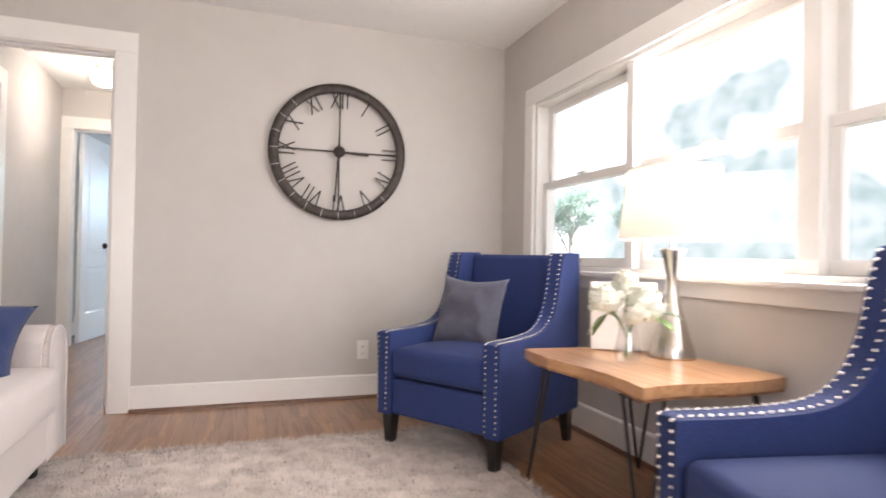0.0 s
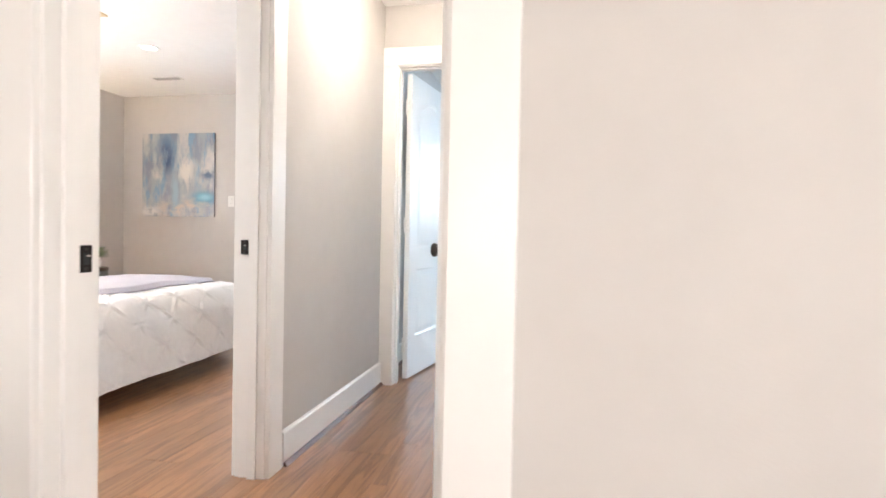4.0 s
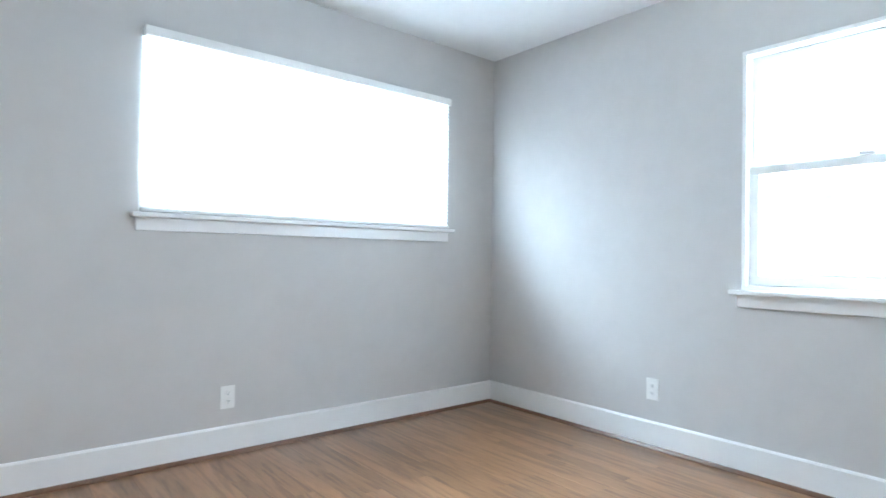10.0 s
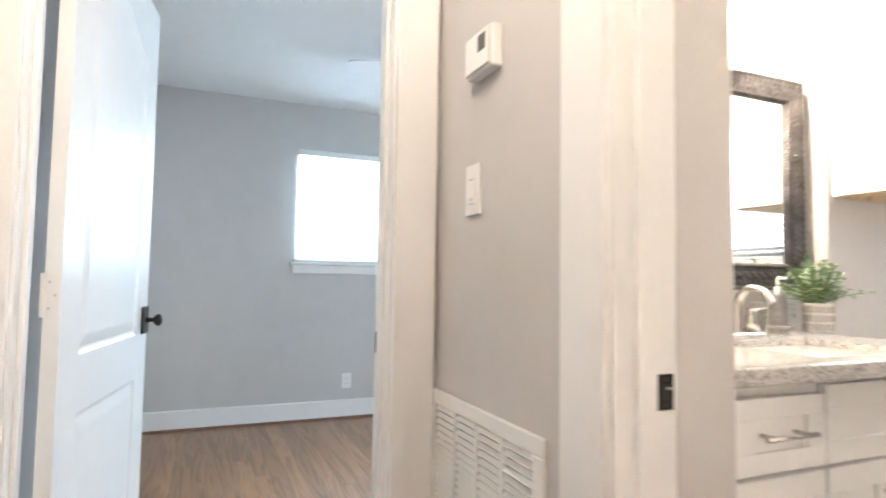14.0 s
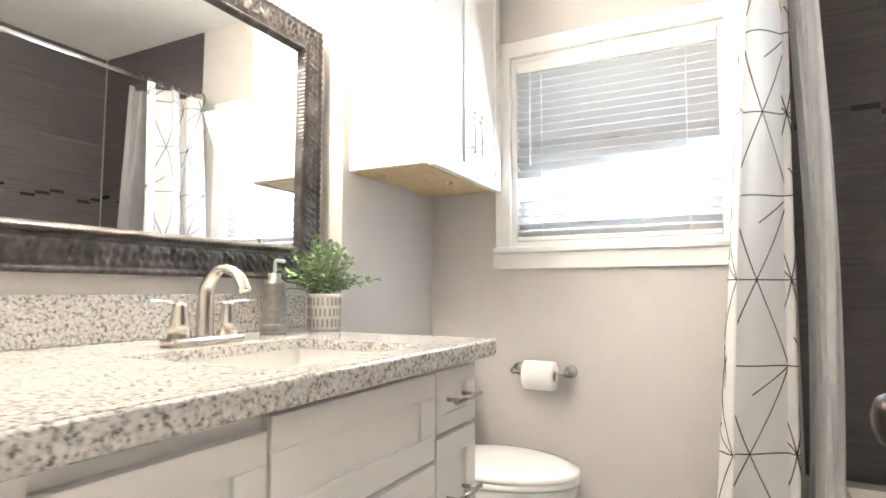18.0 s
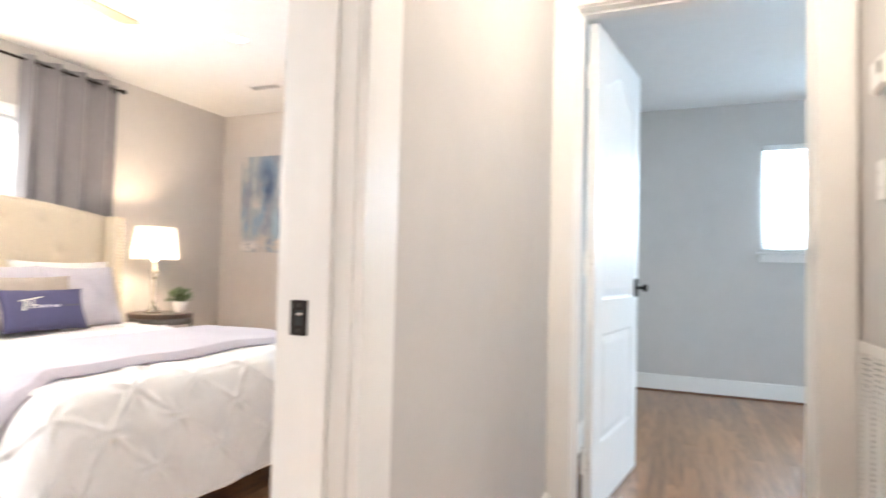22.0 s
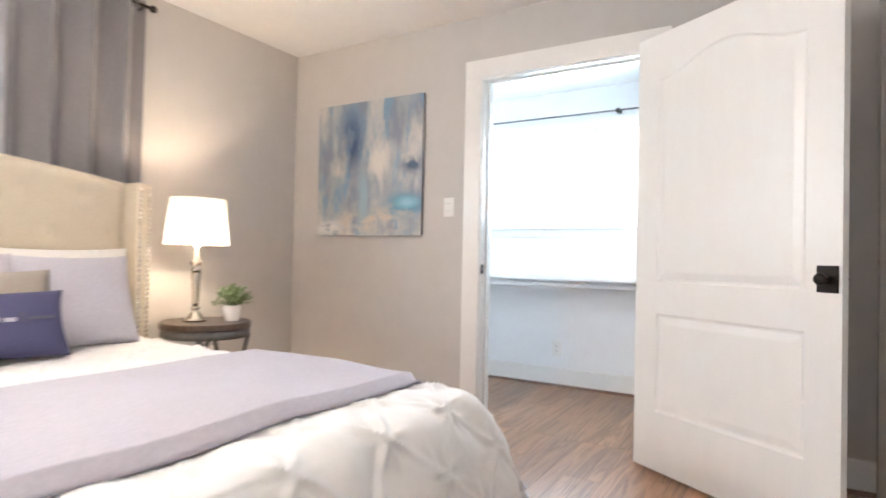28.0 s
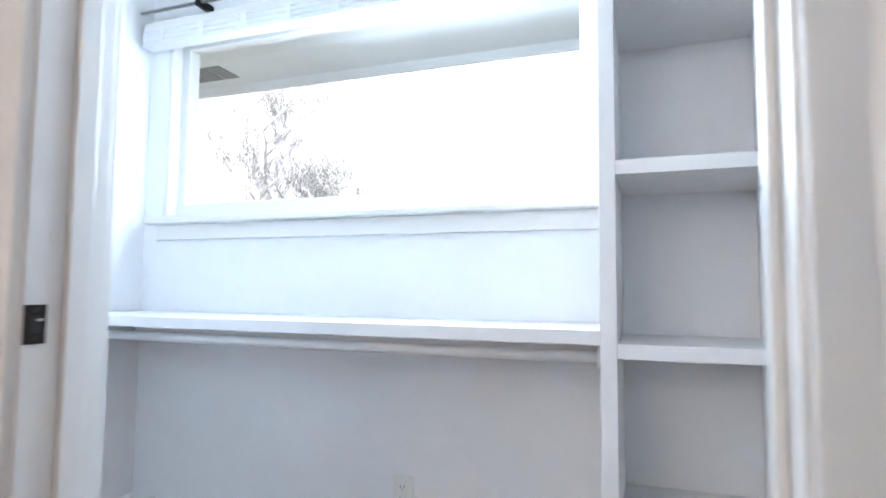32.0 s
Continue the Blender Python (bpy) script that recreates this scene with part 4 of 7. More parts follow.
def smooth_path(pts, n=6):
    """A rounded line through points (Catmull-Rom)."""
    out = []
    P_ = [Vector(p) for p in pts]
    for i in range(len(P_) - 1):
        p0, p1, p2, p3 = P_[max(i - 1, 0)], P_[i], P_[i + 1], P_[min(i + 2, len(P_) - 1)]
        for k in range(n):
            t = k / n
            out.append(0.5 * ((2 * p1) + (p2 - p0) * t + (2 * p0 - 5 * p1 + 4 * p2 - p3) * t * t + (3 * p1 - p0 - 3 * p2 + p3) * t ** 3))
    out.append(P_[-1])
    return out


def along(pts, step):
    """Places and directions at even steps along a line."""
    out, left = [], step / 2
    for a, c in zip(pts, pts[1:]):
        d = (c - a).length
        t = left
        while t < d:
            out.append((a + (c - a) * (t / d), (c - a).normalized()))
            t += step
        left = t - d
    return out


def armchair(m, label):
    c = thing("armchair", m, label, "armchair", "armchairs by the window")
    part("seat_frame", B(-0.265, 0.265, -0.345, 0.30, 0.17, 0.335, 0.015), BLUE, c)
    part("seat_cushion", cushion_block(0.525, 0.60, 0.135, 0.03), BLUE, c, "", True, Matrix.Translation((0, -0.055, 0.345)))
    back = [(0.20, 0.34), (0.28, 0.925), (0.365, 0.915), (0.36, 0.17), (0.22, 0.17)]
    part("backrest", prism(back, -0.262, 0.262, 'x', None, 0.02), BLUE, c)
    top = smooth_path([(0, -0.36, 0.552), (0, -0.15, 0.556), (0, 0.0, 0.575), (0, 0.085, 0.63), (0, 0.135, 0.73), (0, 0.165, 0.86), (0, 0.19, 0.932)], 5)
    outline = [(-0.352, 0.165), (-0.36, 0.54)] + [(p.y, p.z) for p in top] + [(0.36, 0.935), (0.362, 0.165)]
    for s in (-1, 1):
        x0, x1 = sorted((s * 0.268, s * 0.352))
        arm = part("arm", prism(outline, x0, x1, 'x', None, 0.007), BLUE, c)
        line = [Vector((0, -0.362, 0.185)), Vector((0, -0.362, 0.545))] + [p + Vector((0, -0.002, 0.003)) for p in top]
        for row, xr in (("inner", s * 0.284), ("outer", s * 0.337)):
            bm = bmesh.new()
            for p, d in along(line, 0.0235):
                nrm = Vector((0, -d.z, d.y))
                if nrm.y > 0.2:
                    nrm = -nrm
                q = Vector((xr, p.y, p.z))
                r = bmesh.ops.create_icosphere(bm, subdivisions=1, radius=0.0058, matrix=Matrix.Translation(q))
            part("nailhead_trim", bm, NAIL, arm, "row of pewter nailheads", True)
    for x in (-0.30, 0.30):
        for y in (-0.31, 0.315):
            bm = bmesh.new()
            k = 0.02 if y > 0 else 0.0
            lo = [bm.verts.new((x + a * 0.017, y + b * 0.017 + k, 0)) for a, b in ((-1, -1), (1, -1), (1, 1), (-1, 1))]
            hi = [bm.verts.new((x + a * 0.028, y + b * 0.028, 0.172)) for a, b in ((-1, -1), (1, -1), (1, 1), (-1, 1))]
            bm.faces.new(lo)
            bm.faces.new(hi)
            for i in range(4):
                bm.faces.new((lo[i], lo[(i + 1) % 4], hi[(i + 1) % 4], hi[i]))
            part("leg", bm, BLACKWOOD, c, "tapered black wooden leg")
    return c


def cushion_block(w, d, h, r, puff=0.02, n=14):
    """A boxed cushion, w by d by h, standing on z = 0, swollen on top and rounded at its edges."""
    bm = bmesh.new()
    bmesh.ops.create_cube(bm, size=1)
    for v in bm.verts:
        v.co = Vector((v.co.x * w, v.co.y * d, (v.co.z + 0.5) * h))
    bmesh.ops.bevel(bm, geom=list(bm.edges), offset=r, segments=4, affect='EDGES', profile=0.5)
    bmesh.ops.subdivide_edges(bm, edges=[e for e in bm.edges if e.calc_length() > 0.15], cuts=6, use_grid_fill=True)
    for v in bm.verts:
        u, t = v.co.x / w * 2, v.co.y / d * 2
        if v.co.z > h * 0.5:
            v.co.z += puff * max(0, 1 - u * u) * max(0, 1 - t * t)
    return bm


chair_a = armchair(Matrix.Translation((0.871, 4.100, 0)) @ pose(0, 0, 0, 0, 0, -57.4) @ Matrix.Diagonal((0.955, 1.01, 0.985, 1)), "royal blue linen wing armchair with nailhead trim and grey cushion")
chair_b = armchair(Matrix.Translation((0.945, 2.204, 0)) @ pose(0, 0, 0, 0, 0, -102), "royal blue linen wing armchair with nailhead trim, empty")
pil = tagged(part("cushion", cushion(0.385, 0.38, 0.14, pinch=0.15, seed=2), SLATE, None, "", True), "slate grey square linen cushion leaning in the armchair", "cushion")
pil.matrix_basis = chair_a.matrix_basis @ Matrix.Translation((-0.095, 0.03, 0.625)) @ pose(0, 0, 0, -18, 1, 6)

# side table with hairpin legs
table = thing("side_table", pose(1.135, 3.265, 0), "live-edge wooden side table on black hairpin legs", "side table")
edge = []
rt = random.Random(3)
W_, D_ = 0.275, 0.355
for i in range(16):
    t = i / 15
    edge.append((-W_ + 2 * W_ * t, -D_ + 0.012 * math.sin(7 * t)))
for i in range(1, 18):
    t = i / 17
    edge.append((W_ + 0.018 * math.sin(5.5 * t + 1) + rt.uniform(-0.004, 0.004), -D_ + 2 * D_ * t))
for i in range(1, 16):
    t = i / 15
    edge.append((W_ - 2 * W_ * t, D_ + 0.010 * math.sin(6 * t + 2)))
for i in range(1, 17):
    t = i / 17
    edge.append((-W_ - 0.018 * math.sin(6 * t + 0.4) + rt.uniform(-0.004, 0.004), D_ - 2 * D_ * t))
part("tabletop", prism(edge, 0.492, 0.527, 'z'), SLAB, table)
part("bark_edge", prism([(x * 0.985, y * 0.99) for x, y in edge], 0.482, 0.4915, 'z'), BARK, table)
for sx in (-1, 1):
    for sy in (-1, 1):
        cx, cy = sx * (W_ - 0.05), sy * (D_ - 0.06)
        fx, fy = sx * (W_ - 0.01), sy * (D_ - 0.01)
        bm = bmesh.new()
        tube(smooth_path([(cx - sx * 0.05, cy + sy * 0.03, 0.48), (fx - sx * 0.012, fy, 0.06), (fx, fy, 0.006), (fx - sx * 0.0, fy - sy * 0.012, 0.06), (cx + sx * 0.03, cy - sy * 0.06, 0.48)], 8), 0.006, 8, bm)
        leg = part("hairpin_leg", bm, HEM, table, "bent dark steel rod")
        part("mounting_plate", B(min(cx - sx * 0.06, cx + sx * 0.04), max(cx - sx * 0.06, cx + sx * 0.04), min(cy - sy * 0.07, cy + sy * 0.04), max(cy - sy * 0.07, cy + sy * 0.04), 0.478, 0.482), HEM, leg)


def lamp_shade(parent, r0, r1, z0, z1, mat=SHADE):
    bm = lathe([(r0, z0), (r1, z1)], 40, None, False)
    bmesh.ops.solidify(bm, geom=list(bm.faces), thickness=0.002)
    sh = part("shade", bm, mat, parent, "white linen drum shade, lit", True)
    for r, z in ((r0, z0), (r1, z1)):
        part("rim_band", lathe([(r - 0.003, z - 0.003), (r + 0.0015, z - 0.003), (r + 0.0015, z + 0.003), (r - 0.003, z + 0.003), (r - 0.003, z - 0.003)], 40, None, False), LINEN, sh, "", True)
    return sh


lamp = thing("table_lamp", pose(1.315, 3.32, 0.527) @ Matrix.Diagonal((1, 1, 0.935, 1)), "brushed steel hourglass table lamp with a white drum shade", "table lamp")
part("base", lathe([(0, 0), (0.085, 0), (0.086, 0.006), (0.075, 0.05), (0.055, 0.12), (0.032, 0.20), (0.021, 0.26), (0.020, 0.29), (0.024, 0.34), (0.036, 0.40), (0.046, 0.43), (0.046, 0.436), (0, 0.438)], 40), NICKEL, lamp, "", True)
part("stem", tube([(0, 0, 0.438), (0, 0, 0.53)], 0.008, 10), CHROME, lamp)
part("bulb", lathe([(0, 0.50), (0.016, 0.51), (0.03, 0.56), (0.028, 0.60), (0, 0.625)], 16), BULB, lamp, "glowing bulb", True)
lamp_shade(lamp, 0.195, 0.165, 0.475, 0.755, DRUM)
bulb("light_living_lamp", (1.315, 3.32, 0.527 + 0.60), 3.0, (1.0, 0.84, 0.68), 0.03)

# flower vase
vase = thing("flower_vase", pose(1.075, 3.265, 0.527), "clear glass vase with white peonies on the side table", "flower vase")
bm = lathe([(0.0, 0.004), (0.040, 0.004), (0.045, 0.012), (0.047, 0.05), (0.036, 0.10), (0.032, 0.125), (0.038, 0.15), (0.036, 0.15), (0.030, 0.125), (0.034, 0.10), (0.044, 0.05), (0.042, 0.018), (0, 0.016)], 28)
bmesh.ops.translate(bm, verts=bm.verts, vec=(0, 0, -0.004))
gl = part("vase_body", bm, CLEAR, vase, "clear glass", True)
gl.visible_shadow = False
part("water", lathe([(0, 0.013), (0.040, 0.014), (0.0425, 0.05), (0.041, 0.055), (0, 0.055)], 24), WATER, vase, "", True).visible_shadow = False


def blossom(parent, at, r, seed):
    rn = random.Random(seed)
    bm = bmesh.new()
    for k in range(60):
        lay = k / 60
        th, ph = rn.uniform(0, 6.28), math.acos(1 - 1.7 * lay)
        rr = r * (0.45 + 0.60 * lay) * rn.uniform(0.85, 1.12)
        d = Vector((math.sin(ph) * math.cos(th), math.sin(ph) * math.sin(th), math.cos(ph)))
        side = d.cross(Vector((0, 0, 1)))
        side = side.normalized() if side.length > 0.05 else Vector((1, 0, 0))
        upv = side.cross(d)
        g = []
        for i in range(4):
            row = []
            for j in range(4):
                u, v = i / 3 - 0.5, j / 3 - 0.3
                w = r * 0.72 * (1 - 0.55 * v * v)
                q = d * rr * (1 - 0.5 * (u * u + v * v)) + side * u * w + upv * v * w + d * (rn.uniform(-0.10, 0.10) + 0.55 * max(0, v) ** 2) * r
                row.append(bm.verts.new(q))
            g.append(row)
        for i in range(3):
            for j in range(3):
                bm.faces.new((g[i][j], g[i + 1][j], g[i + 1][j + 1], g[i][j + 1]))
    return part("blossom", bm, PETAL, parent, "white peony blossom", True, Matrix.Translation(at))


def leaf_blade(bm, at, d, length, width, droop=0.3, rn=random):
    d = Vector(d).normalized()
    side = d.cross(Vector((0, 0, 1)))
    side = side.normalized() if side.length > 0.05 else Vector((1, 0, 0))
    nrm = side.cross(d)
    prev = None
    for i in range(5):
        t = i / 4
        w = width * math.sin(math.pi * min(0.98, 0.06 + t * 0.92)) ** 0.8
        p = Vector(at) + d * length * t - Vector((0, 0, 1)) * droop * length * t * t
        row = [bm.verts.new(p - side * w / 2 + nrm * w * 0.12), bm.verts.new(p), bm.verts.new(p + side * w / 2 + nrm * w * 0.12)]
        if prev:
            for a in range(2):
                bm.faces.new((prev[a], prev[a + 1], row[a + 1], row[a]))
        prev = row


for k, (at, r) in enumerate([((-0.055, 0.06, 0.225), 0.062), ((0.045, -0.035, 0.215), 0.07), ((0.01, 0.03, 0.29), 0.047), ((0.0, -0.05, 0.18), 0.05), ((-0.03, 0.11, 0.205), 0.055)]):
    part("stem", tube(smooth_path([(at[0] * -0.2, at[1] * -0.2, 0.02), (at[0] * 0.3, at[1] * 0.3, 0.14), (at[0], at[1], at[2] - 0.02)], 5), 0.0035, 6), STEM, vase)
    blossom(vase, at, r, k + 5)
rl = random.Random(2)
for at, d, ln in (((-0.03, 0.07, 0.17), (-0.7, 0.6, -0.7), 0.10), ((0.03, -0.06, 0.17), (0.3, -1, -0.1), 0.11), ((0.05, -0.08, 0.18), (0.7, -0.8, 0.1), 0.10), ((-0.02, 0.1, 0.16), (-0.2, 1, -0.9), 0.09)):
    bm = bmesh.new()
    leaf_blade(bm, at, d, ln, 0.045)
    part("leaf", bm, LEAF if rl.random() < 0.6 else LEAF2, vase, "", True)

plaque = tagged(part("plaque", B(-0.13, 0.13, -0.012, 0.012, 0, 0.27, 0.003), PAPER), "plain white square canvas block standing on the side table", "canvas block")
plaque.matrix_basis = Matrix.Translation((1.225, 3.485, 0.527 + 0.004)) @ pose(0, 0, 0, -7, 0, -27)


# sofa
sofa = thing("sofa", pose(-1.71, 0, 0), "off-white upholstered sofa with rounded arms and a blue cushion", "sofa")
part("base", B(0.03, 0.84, 2.20, 4.05, 0.12, 0.30, 0.02), CREAM, sofa)
part("seat_cushion", cushion_block(0.70, 0.90, 0.17, 0.045), CREAM, sofa, "", True, Matrix.Translation((0.535, 3.56, 0.30)))
part("seat_cushion", cushion_block(0.70, 0.90, 0.17, 0.045), CREAM, sofa, "", True, Matrix.Translation((0.535, 2.66, 0.30)))
part("back", prism([(0.0, 0.12), (0.24, 0.12), (0.20, 0.70), (0.16, 0.76), (0.08, 0.78), (0.02, 0.74)], 2.05, 4.10, 'y', None, 0.012), CREAM, sofa, "", True)
for yc, s in ((4.13, 1), (2.12, -1)):
    prof = smooth_path([(0, -0.13, 0.11), (0, -0.125, 0.35), (0, -0.12, 0.50), (0, -0.10, 0.57), (0, -0.03, 0.605), (0, 0.05, 0.59), (0, 0.10, 0.54), (0, 0.115, 0.45), (0, 0.12, 0.25), (0, 0.12, 0.11)], 4)
    out = [(s * p.y + yc, p.z) for p in prof]
    arm = part("arm", prism(out, 0.02, 0.815, 'x', None, 0.006), CREAM, sofa, "", True)
    face = part("arm_front", prism([(yc + (a - yc) * 0.90, b * 0.985 + 0.003) for a, b in out], 0.815, 0.838, 'x', None, 0.008), CREAM, arm, "", True)
    part("piping", tube([(0.838, yc + (a - yc) * 0.92, b * 0.985 + 0.004) for a, b in out], 0.005, 6), CREAM, arm, "welted piping", True)
for x in (0.10, 0.76):
    for y in (2.12, 4.13):
        part("leg", lathe([(0, 0), (0.018, 0), (0.028, 0.12), (0, 0.12)], 12), BLACKWOOD, sofa, "short dark wooden foot", False, Matrix.Translation((x, y, 0)))
pil = tagged(part("cushion", cushion(0.46, 0.34, 0.15, pinch=0.15, seed=9), NAVY, None, "", True), "royal blue linen cushion on the sofa", "cushion")
pil.matrix_basis = Matrix.Translation((-1.125, 3.84, 0.572)) @ pose(0, 0, 0, -32, 6, 6)

# rug
rug = thing("rug", pose(0, 0, 0), "thick shaggy grey and cream rug on the oak floor", "rug")


def rug_top(u, v):
    x, y = -1.55 + 2.38 * u, 0.9 + 3.435 * v
    e = min(min(u, 1 - u) * 2.38, min(v, 1 - v) * 3.435)
    h = 0.026 * min(1, e / 0.03) + 0.004
    w = 0.012 * noise.noise(Vector((x * 6, y * 6, 2)))
    return (x + (w if e < 0.02 else 0), y + (w if e < 0.02 else 0), h + (0.007 * noise.noise(Vector((x * 14, y * 14, 0))) + 0.006 * noise.noise(Vector((x * 37, y * 37, 1)))) * min(1, e / 0.03) + 0.001)


part("pile_base", sheet(rug_top, 110, 150), RUGM, rug, "", True)
rr = random.Random(4)
bm = bmesh.new()
for k in range(60000):
    x, y = rr.uniform(-1.56, 0.845), rr.uniform(2.4, 4.345)
    if rr.random() < 0.45:
        y = rr.uniform(3.4, 4.345)
    a, ln = rr.uniform(0, 6.28), rr.uniform(0.014, 0.036)
    dx, dy = math.cos(a) * ln, math.sin(a) * ln
    w = 0.0032
    z = 0.026
    p = [Vector((x - dy / ln * w, y + dx / ln * w, z - 0.006)), Vector((x + dy / ln * w, y - dx / ln * w, z - 0.006)), Vector((x + dx, y + dy, z + rr.uniform(0.006, 0.022)))]
    bm.faces.new([bm.verts.new(q) for q in p])
tagged(part("pile", bm, RUGM, rug), kind="stuff")

# wall clock
clock = thing("wall_clock", pose(0.335, 5.15, 1.53), "large open iron wall clock with Roman numerals", "wall clock")
R = 0.418
part("rim", lathe([(R - 0.052, -0.012), (R, -0.012), (R + 0.004, 0), (R, 0.012), (R - 0.052, 0.012), (R - 0.056, 0), (R - 0.052, -0.012)], 72, None, False), CLOCKM, clock, "dark hammered outer ring", True, Matrix.Translation((0, -0.035, 0)) @ pose(0, 0, 0, 90))
for k in range(48):
    a = 2 * math.pi * k / 48
    part("rim_seam", B(R - 0.05, R, -0.0012, 0.0012, 0.0118, 0.0128), METALG, clock, "", False, Matrix.Translation((0, -0.035, 0)) @ pose(0, 0, 0, 90) @ pose(0, 0, 0, 0, 0, math.degrees(a))) if 18 <= k <= 42 and k % 2 == 0 else None


def bar(parent, name, p, q, w=0.008):
    """A flat bar on the clock face from p to q (x, z)."""
    p, q = Vector((p[0], 0, p[1])), Vector((q[0], 0, q[1]))
    d = q - p
    bm = B(0, d.length, -0.004, 0.004, -w / 2, w / 2, 0.001, 1)
    ang = math.degrees(math.atan2(d.z, d.x))
    return part(name, bm, CLOCKM, parent, "", False, Matrix.Translation((p.x, -0.038, p.z)) @ pose(0, 0, 0, 0, -ang, 0))


NUM = {1: "I", 2: "II", 3: "III", 4: "IV", 5: "V", 6: "VI", 7: "VII", 8: "VIII", 9: "IX", 10: "X", 11: "XI", 12: "XII"}
WID = {"I": 0.030, "V": 0.060, "X": 0.060}
for hour, word in NUM.items():
    a = math.radians(90 - 30 * hour)
    rad, tan = Vector((math.cos(a), math.sin(a))), Vector((math.sin(a), -math.cos(a)))
    num = thing("numeral", pose(0, 0, 0), "", "")
    for k in ("label", "category"):
        if k in num:
            del num[k]
    num.parent = clock
    tagged(num, "iron Roman numeral " + word)
    total = sum(WID[c] for c in word)
    x = -total / 2
    r0, r1 = R - 0.150, R - 0.045
    for c in word:
        w = WID[c]
        u0, u1 = x + 0.006, x + w - 0.006
        um = x + w / 2

        def pt(u, r):
            q = rad * r + tan * u
            return (q.x, q.y)
        if c == "I":
            bar(num, "stroke", pt(um, r0), pt(um, r1))
        elif c == "V":
            bar(num, "stroke", pt(u0, r1), pt(um, r0))
            bar(num, "stroke", pt(u1, r1), pt(um, r0))
        else:
            bar(num, "stroke", pt(u0, r1), pt(u1, r0))
            bar(num, "stroke", pt(u1, r1), pt(u0, r0))
        x += w
for a, ln in ((90, R - 0.05), (180, R - 0.05), (270, R - 0.05), (0, R - 0.05)):
    q = (ln * math.cos(radians(a)), ln * math.sin(radians(a)))
    bar(clock, "spoke", (0, 0), q, 0.009)
hand = bar(clock, "hour_hand", (-0.0, 0.0), (0.185, -0.012), 0.012)
hand = bar(clock, "minute_hand", (0.0, 0.085), (-0.022, -0.31), 0.010)
part("hub", lathe([(0, 0), (0.036, 0), (0.036, 0.012), (0.025, 0.024), (0, 0.028)], 28), CLOCKM, clock, "", True, Matrix.Translation((0, -0.034, 0)) @ pose(0, 0, 0, 90))
for a in (45, 165, 285):
    part("wall_peg", tube([(0, 0, 0), (0, -0.03, 0)], 0.006, 8), CLOCKM, clock, "", False, Matrix.Translation(((R - 0.03) * math.cos(radians(a)), 0, (R - 0.03) * math.sin(radians(a)))))


# wall plates
def outlet(m, label="white duplex wall outlet"):
    o = thing("wall_outlet", m, label, "outlet", "wall outlets")
    part("cover_plate", B(-0.036, 0.036, -0.006, -0.0004, -0.058, 0.058, 0.002), PLASTIC, o)
    for z in (-0.021, 0.021):
        f = part("socket", B(-0.0165, 0.0165, -0.0085, -0.006, z - 0.014, z + 0.014, 0.002), PLASTIC, o)
        for x in (-0.0065, 0.0065):
            part("slot", B(x - 0.001, x + 0.001, -0.009, -0.0086, z - 0.003, z + 0.006), SLOT, f)
        part("slot", B(-0.002, 0.002, -0.009, -0.0086, z - 0.010, z - 0.006), SLOT, f)
    return o


def wall_switch(m, label="white rocker light switch with a dimmer slide"):
    o = thing("light_switch", m, label, "light switch", "light switches")
    part("cover_plate", B(-0.037, 0.037, -0.006, -0.0004, -0.059, 0.059, 0.002), PLASTIC, o)
    part("rocker", B(-0.0165, 0.0165, -0.0095, -0.006, -0.033, 0.033, 0.0015), PLASTIC, o)
    part("slider", B(-0.008, 0.008, -0.0115, -0.0096, -0.026, -0.020, 0.0008), METALG, o, "small grey dimmer slide")
    part("slot", B(-0.009, 0.009, -0.0101, -0.0096, 0.022, 0.0235), SLOT, o)
    return o


# facing: 0 looks out along -y, 90 along +x, -90 along -x, 180 along +y
outlet(pose(0.512, 5.15, 0.30))
wall_switch(pose(-1.79, 4.81, 1.23, 0, 0, 90))

# ================================================================ bedroom
BEDX, BEDY = -5.33, 7.66
HW = 0.765
LEN = 2.08
ZT = 0.55

bed = thing("bed", pose(BEDX, BEDY, 0), "queen bed with a tufted beige wingback headboard and nailhead trim", "bed")


def hb_top(y):
    return 1.315 + 0.085 * math.cos(math.pi * y / 1.84) ** 1.0


tufts = [(-0.62 + 0.248 * i, 1.245) for i in range(6)] + [(-0.74 + 0.247 * i, 1.055) for i in range(7)] + [(-0.62 + 0.248 * i, 0.87) for i in range(6)]


def hb_face(u, v):
    y = -0.83 + 1.66 * u
    zt = hb_top(y) - 0.012
    z = 0.25 + (zt - 0.25) * v
    d = 0.030
    for ty, tz in tufts:
        q = ((y - ty) ** 2 + (z - tz) ** 2) ** 0.5
        d -= 0.024 * math.exp(-(q / 0.030) ** 2) + 0.006 * math.exp(-(q / 0.085) ** 2)
    e = min(u * 1.66, (1 - u) * 1.66, (1 - v) * (zt - 0.25))
    d *= min(1, (e / 0.03)) ** 0.5 if e < 0.03 else 1
    return (0.0 + d, y, z)


